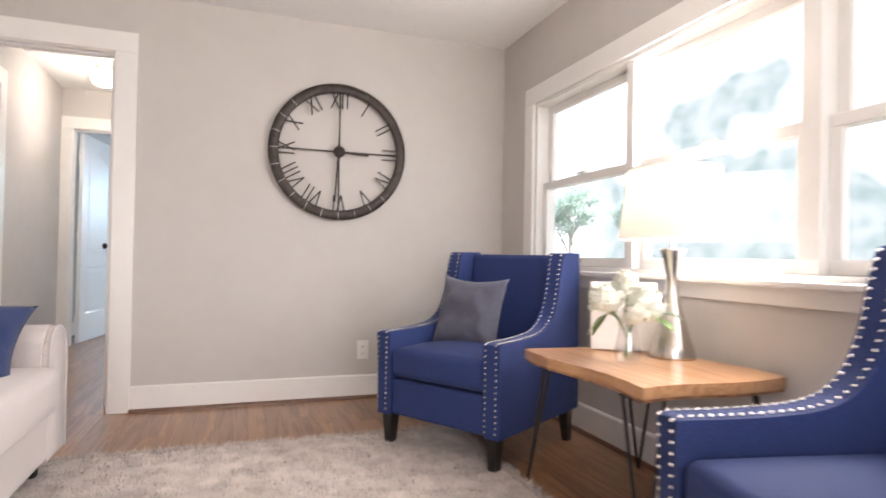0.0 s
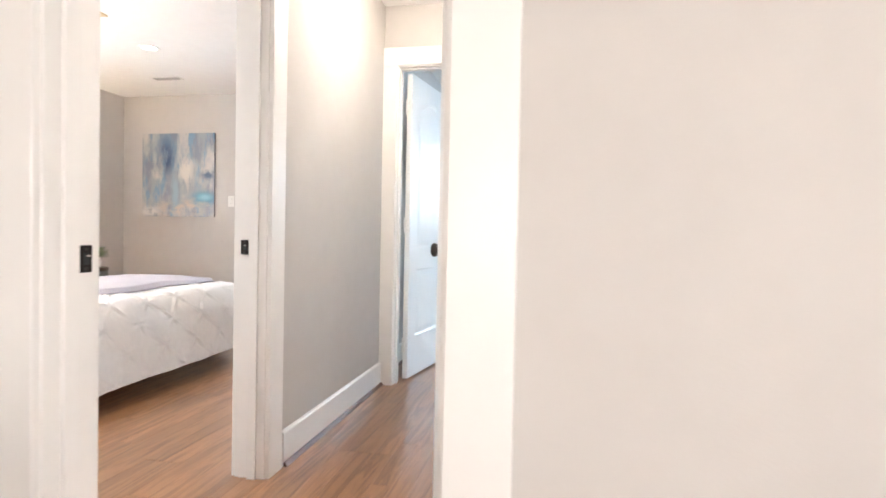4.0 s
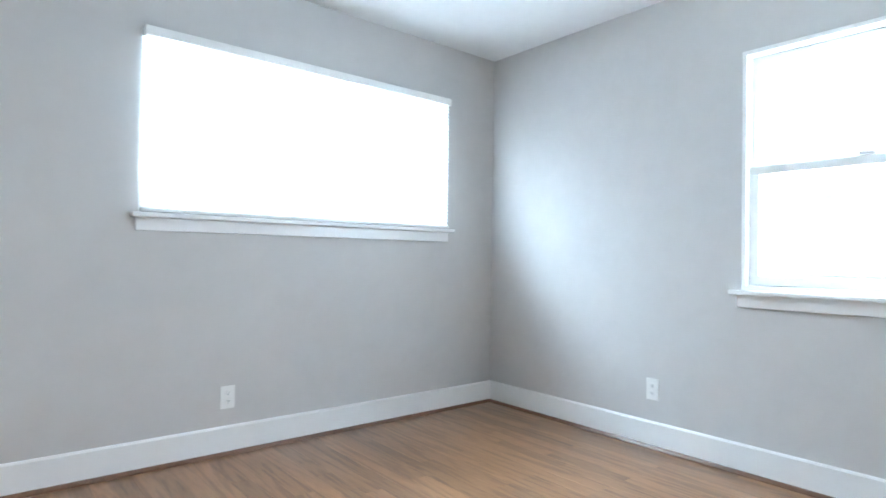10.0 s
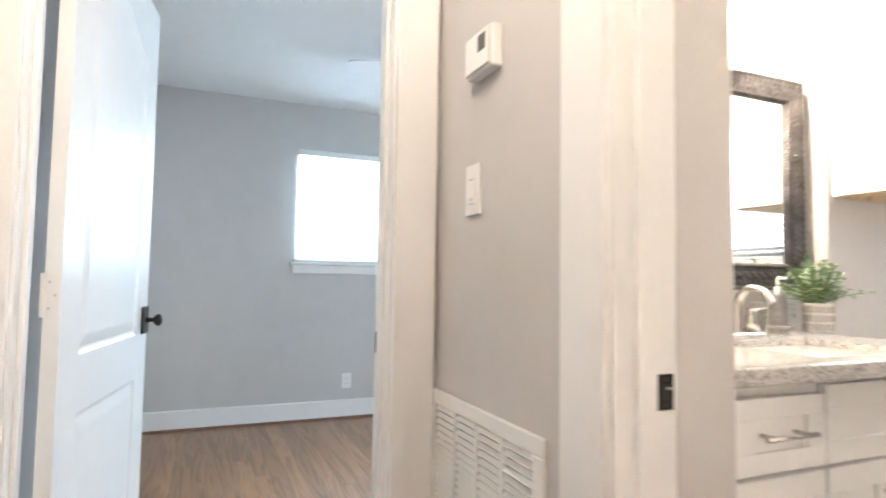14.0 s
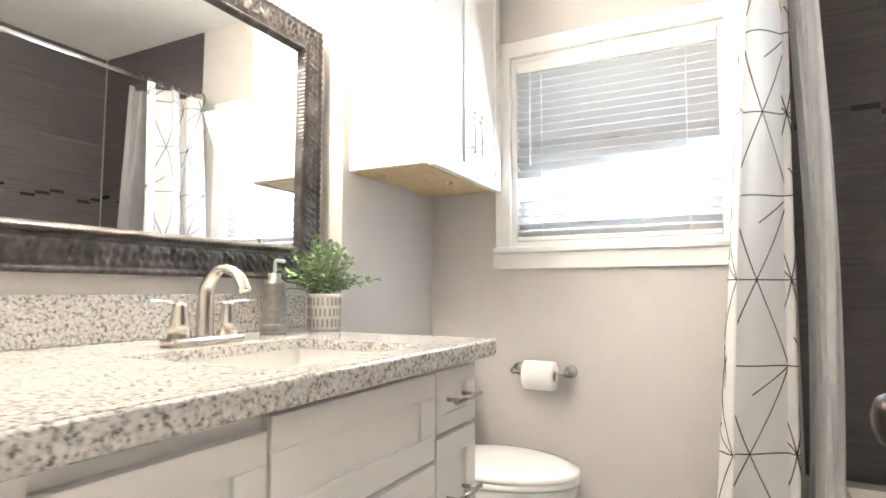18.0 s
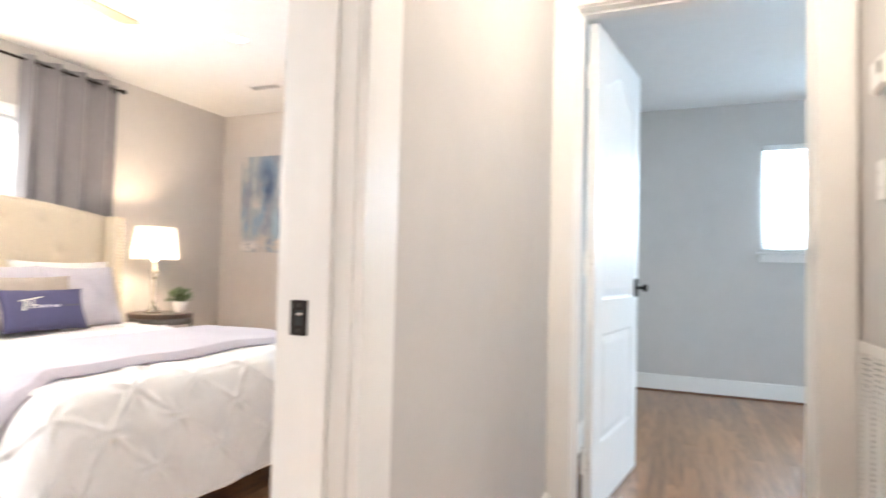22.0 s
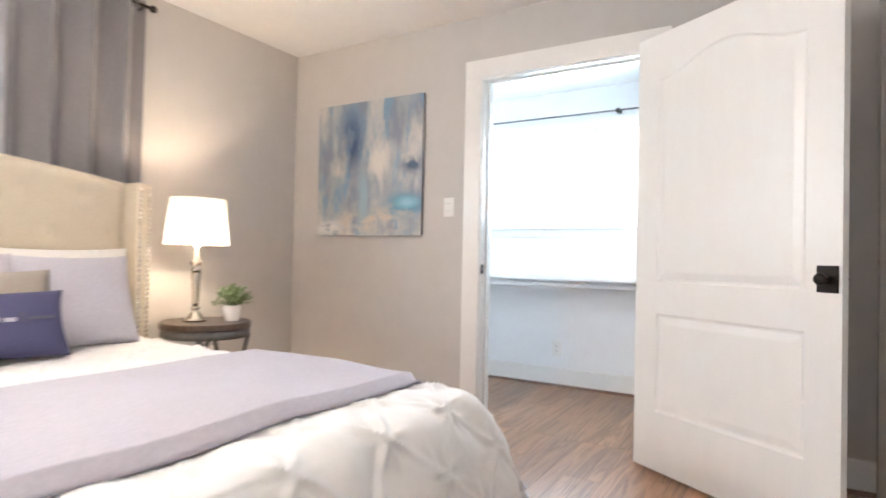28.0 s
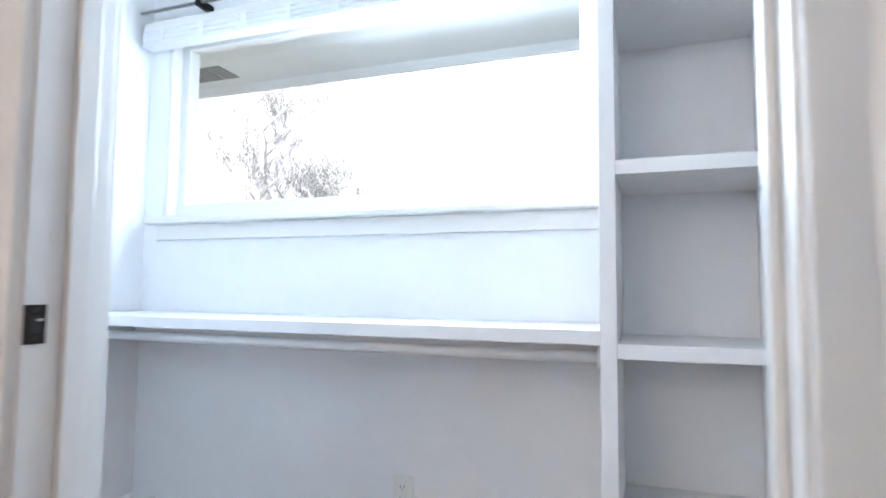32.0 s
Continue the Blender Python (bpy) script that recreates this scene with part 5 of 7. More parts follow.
outl = [(-0.915, 0.12)] + [(0.915, 0.12)] + [(0.915 - 1.83 * i / 24, hb_top(0.915 - 1.83 * i / 24)) for i in range(25)]
hb = part("headboard", prism(outl, -0.05, 0.0, 'x', None, 0.008), BEIGE, bed)
part("tufted_panel", sheet(hb_face, 90, 60), BEIGE, hb, "button-tufted beige linen", True)
for ty, tz in tufts:
    part("button", lathe([(0, 0), (0.011, 0.0), (0.009, 0.005), (0, 0.007)], 12), BEIGE, hb, "", True, Matrix.Translation((0.002, ty, tz)) @ pose(0, 0, 0, 0, 90))
for s in (-1, 1):
    y0, y1 = sorted((s * 0.835, s * 0.915))
    zt = hb_top(0.88)
    wing = part("wing", prism([(y0, 0.10), (y1, 0.10), (y1, zt - 0.004), (y0, zt + 0.004)], 0.001, 0.13, 'x', None, 0.01), BEIGE, bed)
    for yy in (y0 + 0.018, y1 - 0.018):
        bm = bmesh.new()
        z = 0.16
        while z < zt - 0.03:
            bmesh.ops.create_icosphere(bm, subdivisions=1, radius=0.0105, matrix=Matrix.Translation((0.131, yy, z)) @ Matrix.Diagonal((0.6, 1, 1, 1)))
            z += 0.024
        part("nailhead_trim", bm, NAIL, wing, "row of pewter nailheads", True)
part("bed_base", B(0.04, LEN - 0.04, -HW + 0.02, HW - 0.02, 0.16, 0.33, 0.01), MATTRESS, bed, "dark cloth bed base")
for x in (0.12, LEN - 0.14):
    for y in (-HW + 0.12, HW - 0.12):
        part("leg", lathe([(0, 0), (0.024, 0), (0.034, 0.16), (0, 0.16)], 16), BLACKWOOD, bed, "short dark wooden leg", False, Matrix.Translation((x, y, 0)))
part("mattress", B(0.03, LEN - 0.03, -HW + 0.01, HW - 0.01, 0.331, ZT - 0.035, 0.03, 3), LINEN, bed)


def drape(a, b, lift=0.0):
    """Where cloth lies that goes a along the bed and b across it, falling over the foot and both sides."""
    r = 0.11
    L0, W0 = LEN - 0.05, HW - 0.01
    da, db = max(0.0, a - L0), max(0.0, abs(b) - W0)
    s = 1 if b >= 0 else -1

    def out(d, k):
        return r * (1 - math.exp(-d / r)) + k * d

    def fall(d):
        return max(0.0, d - r * (1 - math.exp(-d / r)) * 0.75)
    x = min(a, L0) + out(da, 0.28)
    y = s * (min(abs(b), W0) + out(db, 0.02 if s > 0 else 0.16 + 0.14 * max(0.0, a) / LEN))
    d = (da ** 2.2 + db ** 2.2) ** (1 / 2.2) if (da > 0 and db > 0) else max(da, db)
    z = ZT - fall(d)
    n = 0.012 * noise.noise(Vector((a * 3.1, b * 3.1, 0.3)))
    fade = max(0.0, 1 - d / 0.06)
    nx = 0.0
    if db > 0.05 or da > 0.05:
        wob = 0.014 * noise.noise(Vector((a * 5.0, b * 5.0, 3.0)))
        if db > 0.05:
            y += s * (wob + lift)
        if da > 0.05:
            x += wob + lift
    return Vector((x, y, z + n * fade + lift * fade)), d


PT = 0.30


def pintuck(a, b):
    """Height of the cloth: pinched knots with creases that run out from them like a star."""
    p, q = (a + b) / PT, (a - b) / PT
    ip, iq = round(p), round(q)
    dp, dq = p - ip, q - iq
    r = math.hypot(dp, dq)
    th = math.atan2(dq, dp)
    ph = 6.28 * noise.noise(Vector((ip * 1.7, iq * 2.3, 0.5)))
    th += 0.12 * noise.noise(Vector((a * 7, b * 7, 2)))
    star = abs(math.cos(4 * th + ph)) ** 6 * max(0.0, 1 - r / 0.5) * min(1, r / 0.05)
    along_p = math.exp(-(dp / 0.055) ** 2) * (0.45 + 0.55 * math.cos(math.pi * dq) ** 2)
    along_q = math.exp(-(dq / 0.055) ** 2) * (0.45 + 0.55 * math.cos(math.pi * dp) ** 2)
    ridge = max(along_p, along_q)
    puff = abs(math.sin(math.pi * p) * math.sin(math.pi * q))
    wave = noise.noise(Vector((a * 9, b * 9, 4))) * 0.006
    return 0.014 * puff + 0.022 * ridge * (0.8 + 0.4 * noise.noise(Vector((ip * 3.1, iq * 2.7, 8)))) - 0.006 * math.exp(-(r / 0.06) ** 2) + 0.013 * star + 0.006 * noise.noise(Vector((a * 5, b * 5, 1))) + wave



def duvet_at(u, v):
    a = 0.30 + (LEN + 0.47 - 0.30) * u
    b = (v * 2 - 1) * (HW + 0.44)
    c, d = drape(a, b)
    e = 0.004
    ca, _ = drape(a + e, b)
    cb, _ = drape(a, b + e)
    nrm = (ca - c).cross(cb - c)
    nrm = nrm.normalized() if nrm.length > 1e-9 else Vector((0, 0, 1))
    return c + nrm * pintuck(a, b)


dv = tagged(part("duvet", sheet(duvet_at, 270, 250), DUVET, None, "", True), "white pintuck duvet spread over the bed", "duvet")
dv.matrix_basis = Matrix.Translation((BEDX, BEDY, 0))
hem = [duvet_at(k / 60, 0.0) for k in range(61)] + [duvet_at(1.0, k / 60) for k in range(1, 60)] + [duvet_at(1 - k / 60, 1.0) for k in range(61)]
part("hem", tube(hem, 0.007, 6), DUVET, dv, "stitched rolled hem", True)


def throw_at(u, v):
    b = (v * 2 - 1) * (HW + 0.34)
    a = 1.09 + 0.82 * u
    c, d = drape(a, b, 0.033)
    c.z += 0.004 * noise.noise(Vector((a * 6, b * 3, 5))) + 0.012
    if u > 0.96 or u < 0.04:
        c.z -= 0.024
    return c


th = tagged(part("throw_blanket", sheet(throw_at, 40, 110, 0.008), THROW, None, "", True), "pale lilac quilted throw folded across the foot of the bed", "throw blanket")
th.matrix_basis = Matrix.Translation((BEDX, BEDY, 0))


def pillow(name, y, x, z, w, h, d, mat, label, lean=-22, turn=0, seed=0, cat="pillow", group="", fold=0.014):
    ob = tagged(part(name, cushion(w, h, d, 24, 0.07, seed, fold), mat, None, "", True), label, cat, group)
    ob.matrix_basis = Matrix.Translation((BEDX + x, BEDY + y, z)) @ pose(0, 0, 0, 0, 0, 90 + turn) @ pose(0, 0, 0, lean)
    return ob


pillow("pillow", -0.45, 0.18, 0.765, 0.68, 0.46, 0.16, LINEN, "white cotton sleeping pillow against the headboard", -14, 0, 1, group="white pillows on the bed")
pillow("pillow", 0.45, 0.18, 0.765, 0.68, 0.46, 0.16, LINEN, "white cotton sleeping pillow against the headboard", -14, 0, 2, group="white pillows on the bed")
pillow("pillow", -0.46, 0.34, 0.755, 0.50, 0.42, 0.15, LILAC, "pale lilac quilted square pillow", -20, 4, 3, group="lilac pillows on the bed")
pillow("pillow", 0.0, 0.33, 0.755, 0.48, 0.42, 0.14, LILAC, "pale lilac quilted square pillow behind the taupe cushion", -18, 0, 4, group="lilac pillows on the bed")
pillow("pillow", 0.45, 0.34, 0.755, 0.50, 0.42, 0.15, LILAC, "pale lilac quilted square pillow", -20, -3, 5, group="lilac pillows on the bed")
pillow("cushion", 0.03, 0.46, 0.735, 0.58, 0.34, 0.13, TAUPE, "taupe linen lumbar cushion on the bed", -22, 0, 6, "cushion")
tp_ = pillow("cushion", 0.06, 0.58, 0.70, 0.47, 0.26, 0.11, INDIGO, "indigo lumbar cushion with white script lettering", -24, -5, 7, "cushion", fold=0.004)
bm = bmesh.new()
for x0, x1, z0, z1, lean in ((-0.165, -0.045, 0.044, 0.050, 0.18), (-0.135, -0.122, -0.018, 0.044, 0.0), (-0.096, -0.088, -0.008, 0.052, 0.0), (-0.088, -0.068, 0.010, 0.016, 0.0), (-0.070, -0.063, -0.006, 0.014, 0.0)):
    box(bm, x0, x1, -0.0600, -0.0590, z0, z1)
    for v in bm.verts[:][-8:]:
        v.co.x += 0.35 * v.co.z
        v.co.z += lean * (v.co.x + 0.10)
part("lettering", bm, PETAL, tp_, "white script strokes, illegible")
for x0, x1, z0, z1 in ((-0.050, -0.020, -0.004, 0.010), (-0.010, 0.006, -0.004, 0.014), (0.020, 0.056, -0.004, 0.010), (0.072, 0.080, -0.006, 0.030), (0.094, 0.175, 0.000, 0.011)):
    part("lettering", B(x0, x1, -0.0590, -0.0578, z0, z1), LILAC if x0 < 0.03 else SLATE, tp_, "faint grey script, illegible")



# nightstands
def nightstand(m, label):
    n = thing("nightstand", m, label, "nightstand", "nightstands beside the bed")
    r = 0.235
    part("top", lathe([(0, 0.565), (r - 0.006, 0.565), (r, 0.570), (r, 0.594), (r - 0.006, 0.60), (0, 0.60)], 48), NSTOP, n, "round dark-stained wooden top", False)
    part("top_band", lathe([(r - 0.012, 0.52), (r - 0.006, 0.52), (r - 0.006, 0.5645), (r - 0.012, 0.5645), (r - 0.012, 0.52)], 48, None, False), NSMETAL, n, "", True)
    part("base_ring", lathe([(r - 0.035, 0.0), (r, 0.0), (r, 0.022), (r - 0.035, 0.022), (r - 0.035, 0.0)], 48, None, False), NSMETAL, n)
    part("waist_ring", lathe([(r - 0.075, 0.262), (r - 0.055, 0.262), (r - 0.055, 0.292), (r - 0.075, 0.292), (r - 0.075, 0.262)], 40, None, False), NSMETAL, n)
    k = 4
    for i in range(k):
        a0 = 2 * math.pi * i / k
        for s in (-1, 1):
            a1 = a0 + s * math.pi / k
            p0 = ((r - 0.018) * math.cos(a0), (r - 0.018) * math.sin(a0), 0.022)
            pm = ((r - 0.055) * math.cos((a0 + a1) / 2), (r - 0.055) * math.sin((a0 + a1) / 2), 0.275)
            p1 = ((r - 0.014) * math.cos(a1), (r - 0.014) * math.sin(a1), 0.53)
            part("strut", tube([p0, pm, p1], 0.012, 8, None, True, 0.55), NSMETAL, n)
    return n


nightstand(pose(-5.10, 6.44, 0), "round dark-topped nightstand on crossed grey metal struts, with a book")
nightstand(pose(-5.11, 8.85, 0), "round dark-topped nightstand on crossed grey metal struts, with a plant")


def crystal_lamp(x, y, label):
    l = thing("table_lamp", pose(x, y, 0.60), label, "table lamp", "bedside lamps")
    part("foot", lathe([(0, 0), (0.058, 0), (0.060, 0.012), (0.045, 0.024), (0.026, 0.045), (0.018, 0.06), (0.023, 0.07), (0.023, 0.078), (0.014, 0.084), (0, 0.084)], 32), NICKEL, l, "", True)
    part("column", lathe([(0, 0.0845), (0.014, 0.0845), (0.017, 0.10), (0.024, 0.24), (0.026, 0.262), (0.016, 0.27), (0, 0.27)], 12), NICKEL, l, "", True)
    part("collar", lathe([(0, 0.2705), (0.026, 0.2705), (0.029, 0.285), (0.020, 0.297), (0.032, 0.315), (0.034, 0.325), (0.014, 0.335), (0.010, 0.40), (0, 0.40)], 24), NICKEL, l, "", True)
    part("bulb", lathe([(0, 0.40), (0.014, 0.41), (0.027, 0.46), (0.025, 0.49), (0, 0.51)], 16), BULB, l, "glowing bulb", True)
    lamp_shade(l, 0.168, 0.142, 0.42, 0.665)
    bulb("light_bedside", (x, y, 0.60 + 0.54), 5.6, WARM, 0.03)
    return l


crystal_lamp(-5.12, 6.42, "brushed nickel bedside lamp with a lit white drum shade")
crystal_lamp(-5.14, 8.80, "brushed nickel bedside lamp with a lit white drum shade")
book = thing("book", pose(-5.02, 6.33, 0.60, 0, 0, 12), "thick white hardback book on the nightstand", "book")
part("cover", B(-0.11, 0.11, -0.085, 0.085, 0, 0.003, 0.001), PAPER, book)
part("page_block", B(-0.105, 0.106, -0.081, 0.081, 0.003, 0.036), LINEN, book, "cream page block")
part("cover", B(-0.11, 0.11, -0.085, 0.085, 0.036, 0.039, 0.001), PAPER, book)
part("spine", B(-0.112, -0.109, -0.085, 0.085, 0.0, 0.039, 0.001), STONEW, book)
fig = thing("figurine", pose(-5.10, 6.56, 0.60), "small clear glass ornament on a gold foot", "ornament")
part("foot", lathe([(0, 0), (0.035, 0), (0.036, 0.006), (0.006, 0.012), (0, 0.012)], 20), NICKEL, fig, "", True)
part("body", lathe([(0, 0.012), (0.007, 0.014), (0.009, 0.05), (0.006, 0.075), (0.018, 0.09), (0.016, 0.11), (0, 0.118)], 16), CLEAR, fig, "", True)


def bush(parent, at, r, h, n, mat, seed, lw=0.016, ll=0.03):
    """Many small leaves on short sprigs."""
    rn = random.Random(seed)
    bm, st = bmesh.new(), bmesh.new()
    for k in range(n):
        a, e = rn.uniform(0, 6.28), rn.uniform(0.15, 1.35)
        d = Vector((math.cos(a) * math.cos(e), math.sin(a) * math.cos(e), math.sin(e)))
        tip = Vector(at) + Vector((d.x * r, d.y * r, d.z * h)) * rn.uniform(0.75, 1.1)
        mid = Vector(at) * 0.6 + tip * 0.4 + Vector((0, 0, 0.01))
        line = smooth_path([at, mid, tip], 3)
        tube(line, 0.0011, 4, st)
        for p in line[1:]:
            for q in range(3):
                dd = d + Vector((rn.uniform(-1, 1), rn.uniform(-1, 1), rn.uniform(-0.6, 0.8)))
                leaf_blade(bm, p, dd, ll * rn.uniform(0.7, 1.2), lw * rn.uniform(0.7, 1.2), rn.uniform(0, 0.4))
    part("stems", st, STEM, parent)
    tagged(part("foliage", bm, mat, parent, "dense small green leaves", True), kind="stuff")


pp = thing("potted_plant", pose(-5.02, 8.945, 0.60), "small green plant in a white ceramic pot on the nightstand", "potted plant")
part("pot", lathe([(0, 0), (0.038, 0), (0.042, 0.01), (0.052, 0.088), (0.049, 0.088), (0.045, 0.07), (0, 0.07)], 32), CERAMIC, pp, "", True)
part("soil", lathe([(0, 0.0702), (0.0445, 0.0702), (0.0, 0.076)], 20), SLOT, pp)
bush(pp, (0, 0, 0.075), 0.105, 0.115, 44, LEAF3, 3)

# curtains on an iron rod
rod = thing("curtain_rod", pose(-5.445, 0, 2.335), "dark metal curtain rod with ball finials above the bed", "curtain rod")
part("pole", tube([(0, 6.64, 0), (0, 8.68, 0)], 0.0095, 12), BRONZE, rod)
for y in (6.62, 8.70):
    part("finial", lathe([(0, -0.02), (0.016, -0.015), (0.021, 0.0), (0.016, 0.015), (0, 0.02)], 16), BRONZE, rod, "", True, Matrix.Translation((0, y, 0)) @ pose(0, 0, 0, 90))
for y in (6.66, 7.60, 8.64):
    part("bracket", tube([(0, y, -0.012), (-0.03, y, -0.02), (-0.0645, y, -0.02)], 0.006, 8), BRONZE, rod)


def curtain(y0, y1, folds, seed, label):
    c = thing("curtain", pose(-5.445, 0, 0), label, "curtain", "grey curtains behind the bed")
    rn = random.Random(seed)
    ph = rn.uniform(0, 6)

    def at(u, v):
        z = 0.012 + v * 2.36
        amp = 0.042 * (0.75 + 0.25 * v)
        w = math.sin(2 * math.pi * folds * u + ph)
        w2 = 0.25 * math.sin(4 * math.pi * folds * u + 1 + v)
        y = y0 + (y1 - y0) * u + 0.012 * math.cos(2 * math.pi * folds * u + ph) + 0.012 * (1 - v) * math.sin(5 * u + ph)
        x = amp * (w + w2 * (1 - v)) + 0.006 * noise.noise(Vector((u * 6, v * 3, seed)))
        return (x, y, z)
    part("cloth", sheet(at, 96, 24, 0.002), CURTAIN, c, "", True)
    for k in range(folds * 2):
        u = (k + 0.25) / (folds * 2)
        y = y0 + (y1 - y0) * u
        part("grommet", lathe([(0.017, -0.002), (0.024, -0.002), (0.024, 0.002), (0.017, 0.002), (0.017, -0.002)], 20, None, False), CHROME, c, "metal eyelet", False, Matrix.Translation((0, y, 2.335)) @ pose(0, 0, 0, 90, 0, 25 if k % 2 else -25))
    return c


curtain(6.64, 7.26, 4, 1, "grey satin eyelet curtain hanging to the floor")
curtain(7.93, 8.66, 4, 2, "grey satin eyelet curtain hanging to the floor")

# painting
art = thing("painting", pose(-4.812, 9.868, 1.568), "abstract painting in grey, blue and ochre on stretched canvas", "painting")
part("canvas", B(-0.442, 0.442, -0.024, -0.022, -0.455, 0.455), PAINTING, art, "brushed abstract canvas")
part("stretcher", B(-0.442, 0.442, -0.0218, -0.001, -0.455, 0.455, 0.002), CANVAS_EDGE, art)
wall_switch(pose(-4.178, 9.87, 1.288))
outlet(pose(-5.51, 5.83, 0.32, 0, 0, 90))
outlet(pose(-5.51, 9.17, 0.33, 0, 0, 90))

# ceiling fan with a light
fan = thing("ceiling_fan", pose(-4.05, 7.05, 2.44), "white ceiling fan with a lit glass bowl", "ceiling fan")
part("canopy", lathe([(0, 0), (0.07, 0), (0.068, -0.03), (0.03, -0.06), (0, -0.06)], 28), TRIM, fan, "", True)
part("downrod", tube([(0, 0, -0.06), (0, 0, -0.12)], 0.012, 12), TRIM, fan)
part("motor", lathe([(0, -0.12), (0.09, -0.12), (0.115, -0.14), (0.115, -0.19), (0.08, -0.215), (0, -0.215)], 32), TRIM, fan, "", True)
for k in range(5):
    a = 72 * k + 20
    bl = part("blade", prism([(0.14, -0.045), (0.30, -0.06), (0.60, -0.07), (0.635, -0.05), (0.635, 0.05), (0.60, 0.07), (0.30, 0.06), (0.14, 0.045)], -0.172, -0.164, 'z'), UNDER, fan, "pale wooden blade", False, pose(0, 0, 0, 8, 0, a))
    part("blade_iron", B(0.10, 0.20, -0.015, 0.015, -0.180, -0.1725, 0.002), METALG, bl)
part("light_bowl", lathe([(0.085, -0.216), (0.12, -0.24), (0.115, -0.29), (0.07, -0.325), (0, -0.335)], 32), GLOBE, fan, "lit frosted glass bowl", True)
bulb("light_bedroom_fan", (-4.05, 7.05, 2.05), 10.5, SOFT, 0.10)

can = thing("recessed_light", pose(-4.0, 8.36, 2.44), "small round recessed ceiling light, lit", "ceiling light")
part("trim_ring", lathe([(0.055, -0.001), (0.085, -0.001), (0.08, -0.008), (0.055, -0.005), (0.055, -0.001)], 32, None, False), TRIM, can, "", True)
part("lens", lathe([(0, -0.0025), (0.055, -0.0025), (0.052, -0.004), (0, -0.004)], 28), GLOBE, can, "lit lens")


def ceiling_vent(m, label, w=0.30, d=0.12, n=7):
    v = thing("ceiling_vent", m, label, "air vent")
    part("frame", B(-w / 2, w / 2, -d / 2, -d / 2 + 0.018, -0.008, -0.0005, 0.002), PLASTIC, v)
    part("frame", B(-w / 2, w / 2, d / 2 - 0.018, d / 2, -0.008, -0.0005, 0.002), PLASTIC, v)
    part("frame", B(-w / 2, -w / 2 + 0.018, -d / 2 + 0.018, d / 2 - 0.018, -0.008, -0.0005, 0.002), PLASTIC, v)
    part("frame", B(w / 2 - 0.018, w / 2, -d / 2 + 0.018, d / 2 - 0.018, -0.008, -0.0005, 0.002), PLASTIC, v)
    part("backing", B(-w / 2 + 0.018, w / 2 - 0.018, -d / 2 + 0.018, d / 2 - 0.018, -0.0022, -0.0008), SLOT, v)
    me = mesh_of("slat", B(-w / 2 + 0.018, w / 2 - 0.018, -0.005, 0.005, -0.0007, 0.0007), METALG)
    for i in range(n):
        y = -d / 2 + 0.018 + (d - 0.036) * (i + 0.5) / n
        again("slat", me, v, Matrix.Translation((0, y, -0.006)) @ pose(0, 0, 0, 38))
    return v


ceiling_vent(pose(-4.48, 9.21, 2.44), "white louvred ceiling vent in the bedroom")

# raised roller blinds
def roller(parent_name, m, w, drop, label):
    r = thing(parent_name, m, label, "roller blind", "roller blinds")
    part("roll", tube([(-w / 2, 0, 0), (w / 2, 0, 0)], 0.02, 16), ROLLER, r, "", True)
    part("cloth", B(-w / 2, w / 2, 0.018, 0.0195, -drop, 0.0), ROLLER, r)
    part("hem_bar", B(-w / 2, w / 2, 0.012, 0.024, -drop - 0.02, -drop, 0.004), PLASTIC, r)
    for s in (-1, 1):
        part("bracket", B(s * (w / 2 + 0.007) - 0.004, s * (w / 2 + 0.007) + 0.004, -0.018, 0.026, -0.02, 0.026), BRONZE, r, "dark mounting bracket")
    return r


roller("roller_blind", Matrix.Translation((-5.485, 5.19, 1.95)) @ pose(0, 0, 0, 0, 0, 90), 0.72, 0.075, "white roller blind, rolled up at the window head")
roller("roller_blind", Matrix.Translation((-5.485, 6.03, 1.95)) @ pose(0, 0, 0, 0, 0, 90), 0.72, 0.075, "white roller blind, rolled up at the window head")
roller("roller_blind", Matrix.Translation((-5.535, 7.60, 1.935)) @ pose(0, 0, 0, 0, 0, 90), 1.06, 0.07, "white roller blind, rolled up at the window head")

# ================================================================ hall
globe = thing("ceiling_light", pose(-1.32, 6.95, 2.42), "lit round glass ceiling light in the hall", "ceiling light")
part("base", lathe([(0, 0), (0.075, 0), (0.075, -0.02), (0.055, -0.03), (0, -0.03)], 28), NICKEL, globe, "", True)
part("glass", lathe([(0.05, -0.03), (0.095, -0.06), (0.105, -0.10), (0.085, -0.145), (0.03, -0.165), (0, -0.167)], 28), GLOBE, globe, "glowing frosted glass", True)
bulb("light_hall", (-1.32, 6.95, 2.12), 3.6, (1.0, 0.90, 0.79), 0.12)
hatch = thing("attic_hatch", pose(-1.36, 6.05, 2.42), "white attic hatch with a trim frame and a pull cord", "attic hatch", kind="structure")
part("panel", B(-0.28, 0.28, -0.60, 0.60, -0.010, -0.0005), CEIL, hatch)
for b in ((-0.33, -0.28, -0.65, 0.65), (0.28, 0.33, -0.65, 0.65), (-0.28, 0.28, -0.65, -0.60), (-0.28, 0.28, 0.60, 0.65)):
    part("trim", B(*b, -0.018, -0.0005, 0.003), TRIM, hatch)
part("pull_cord", tube([(0.0, 0.50, -0.01), (0.004, 0.50, -0.35)], 0.0015, 6), LINEN, hatch)

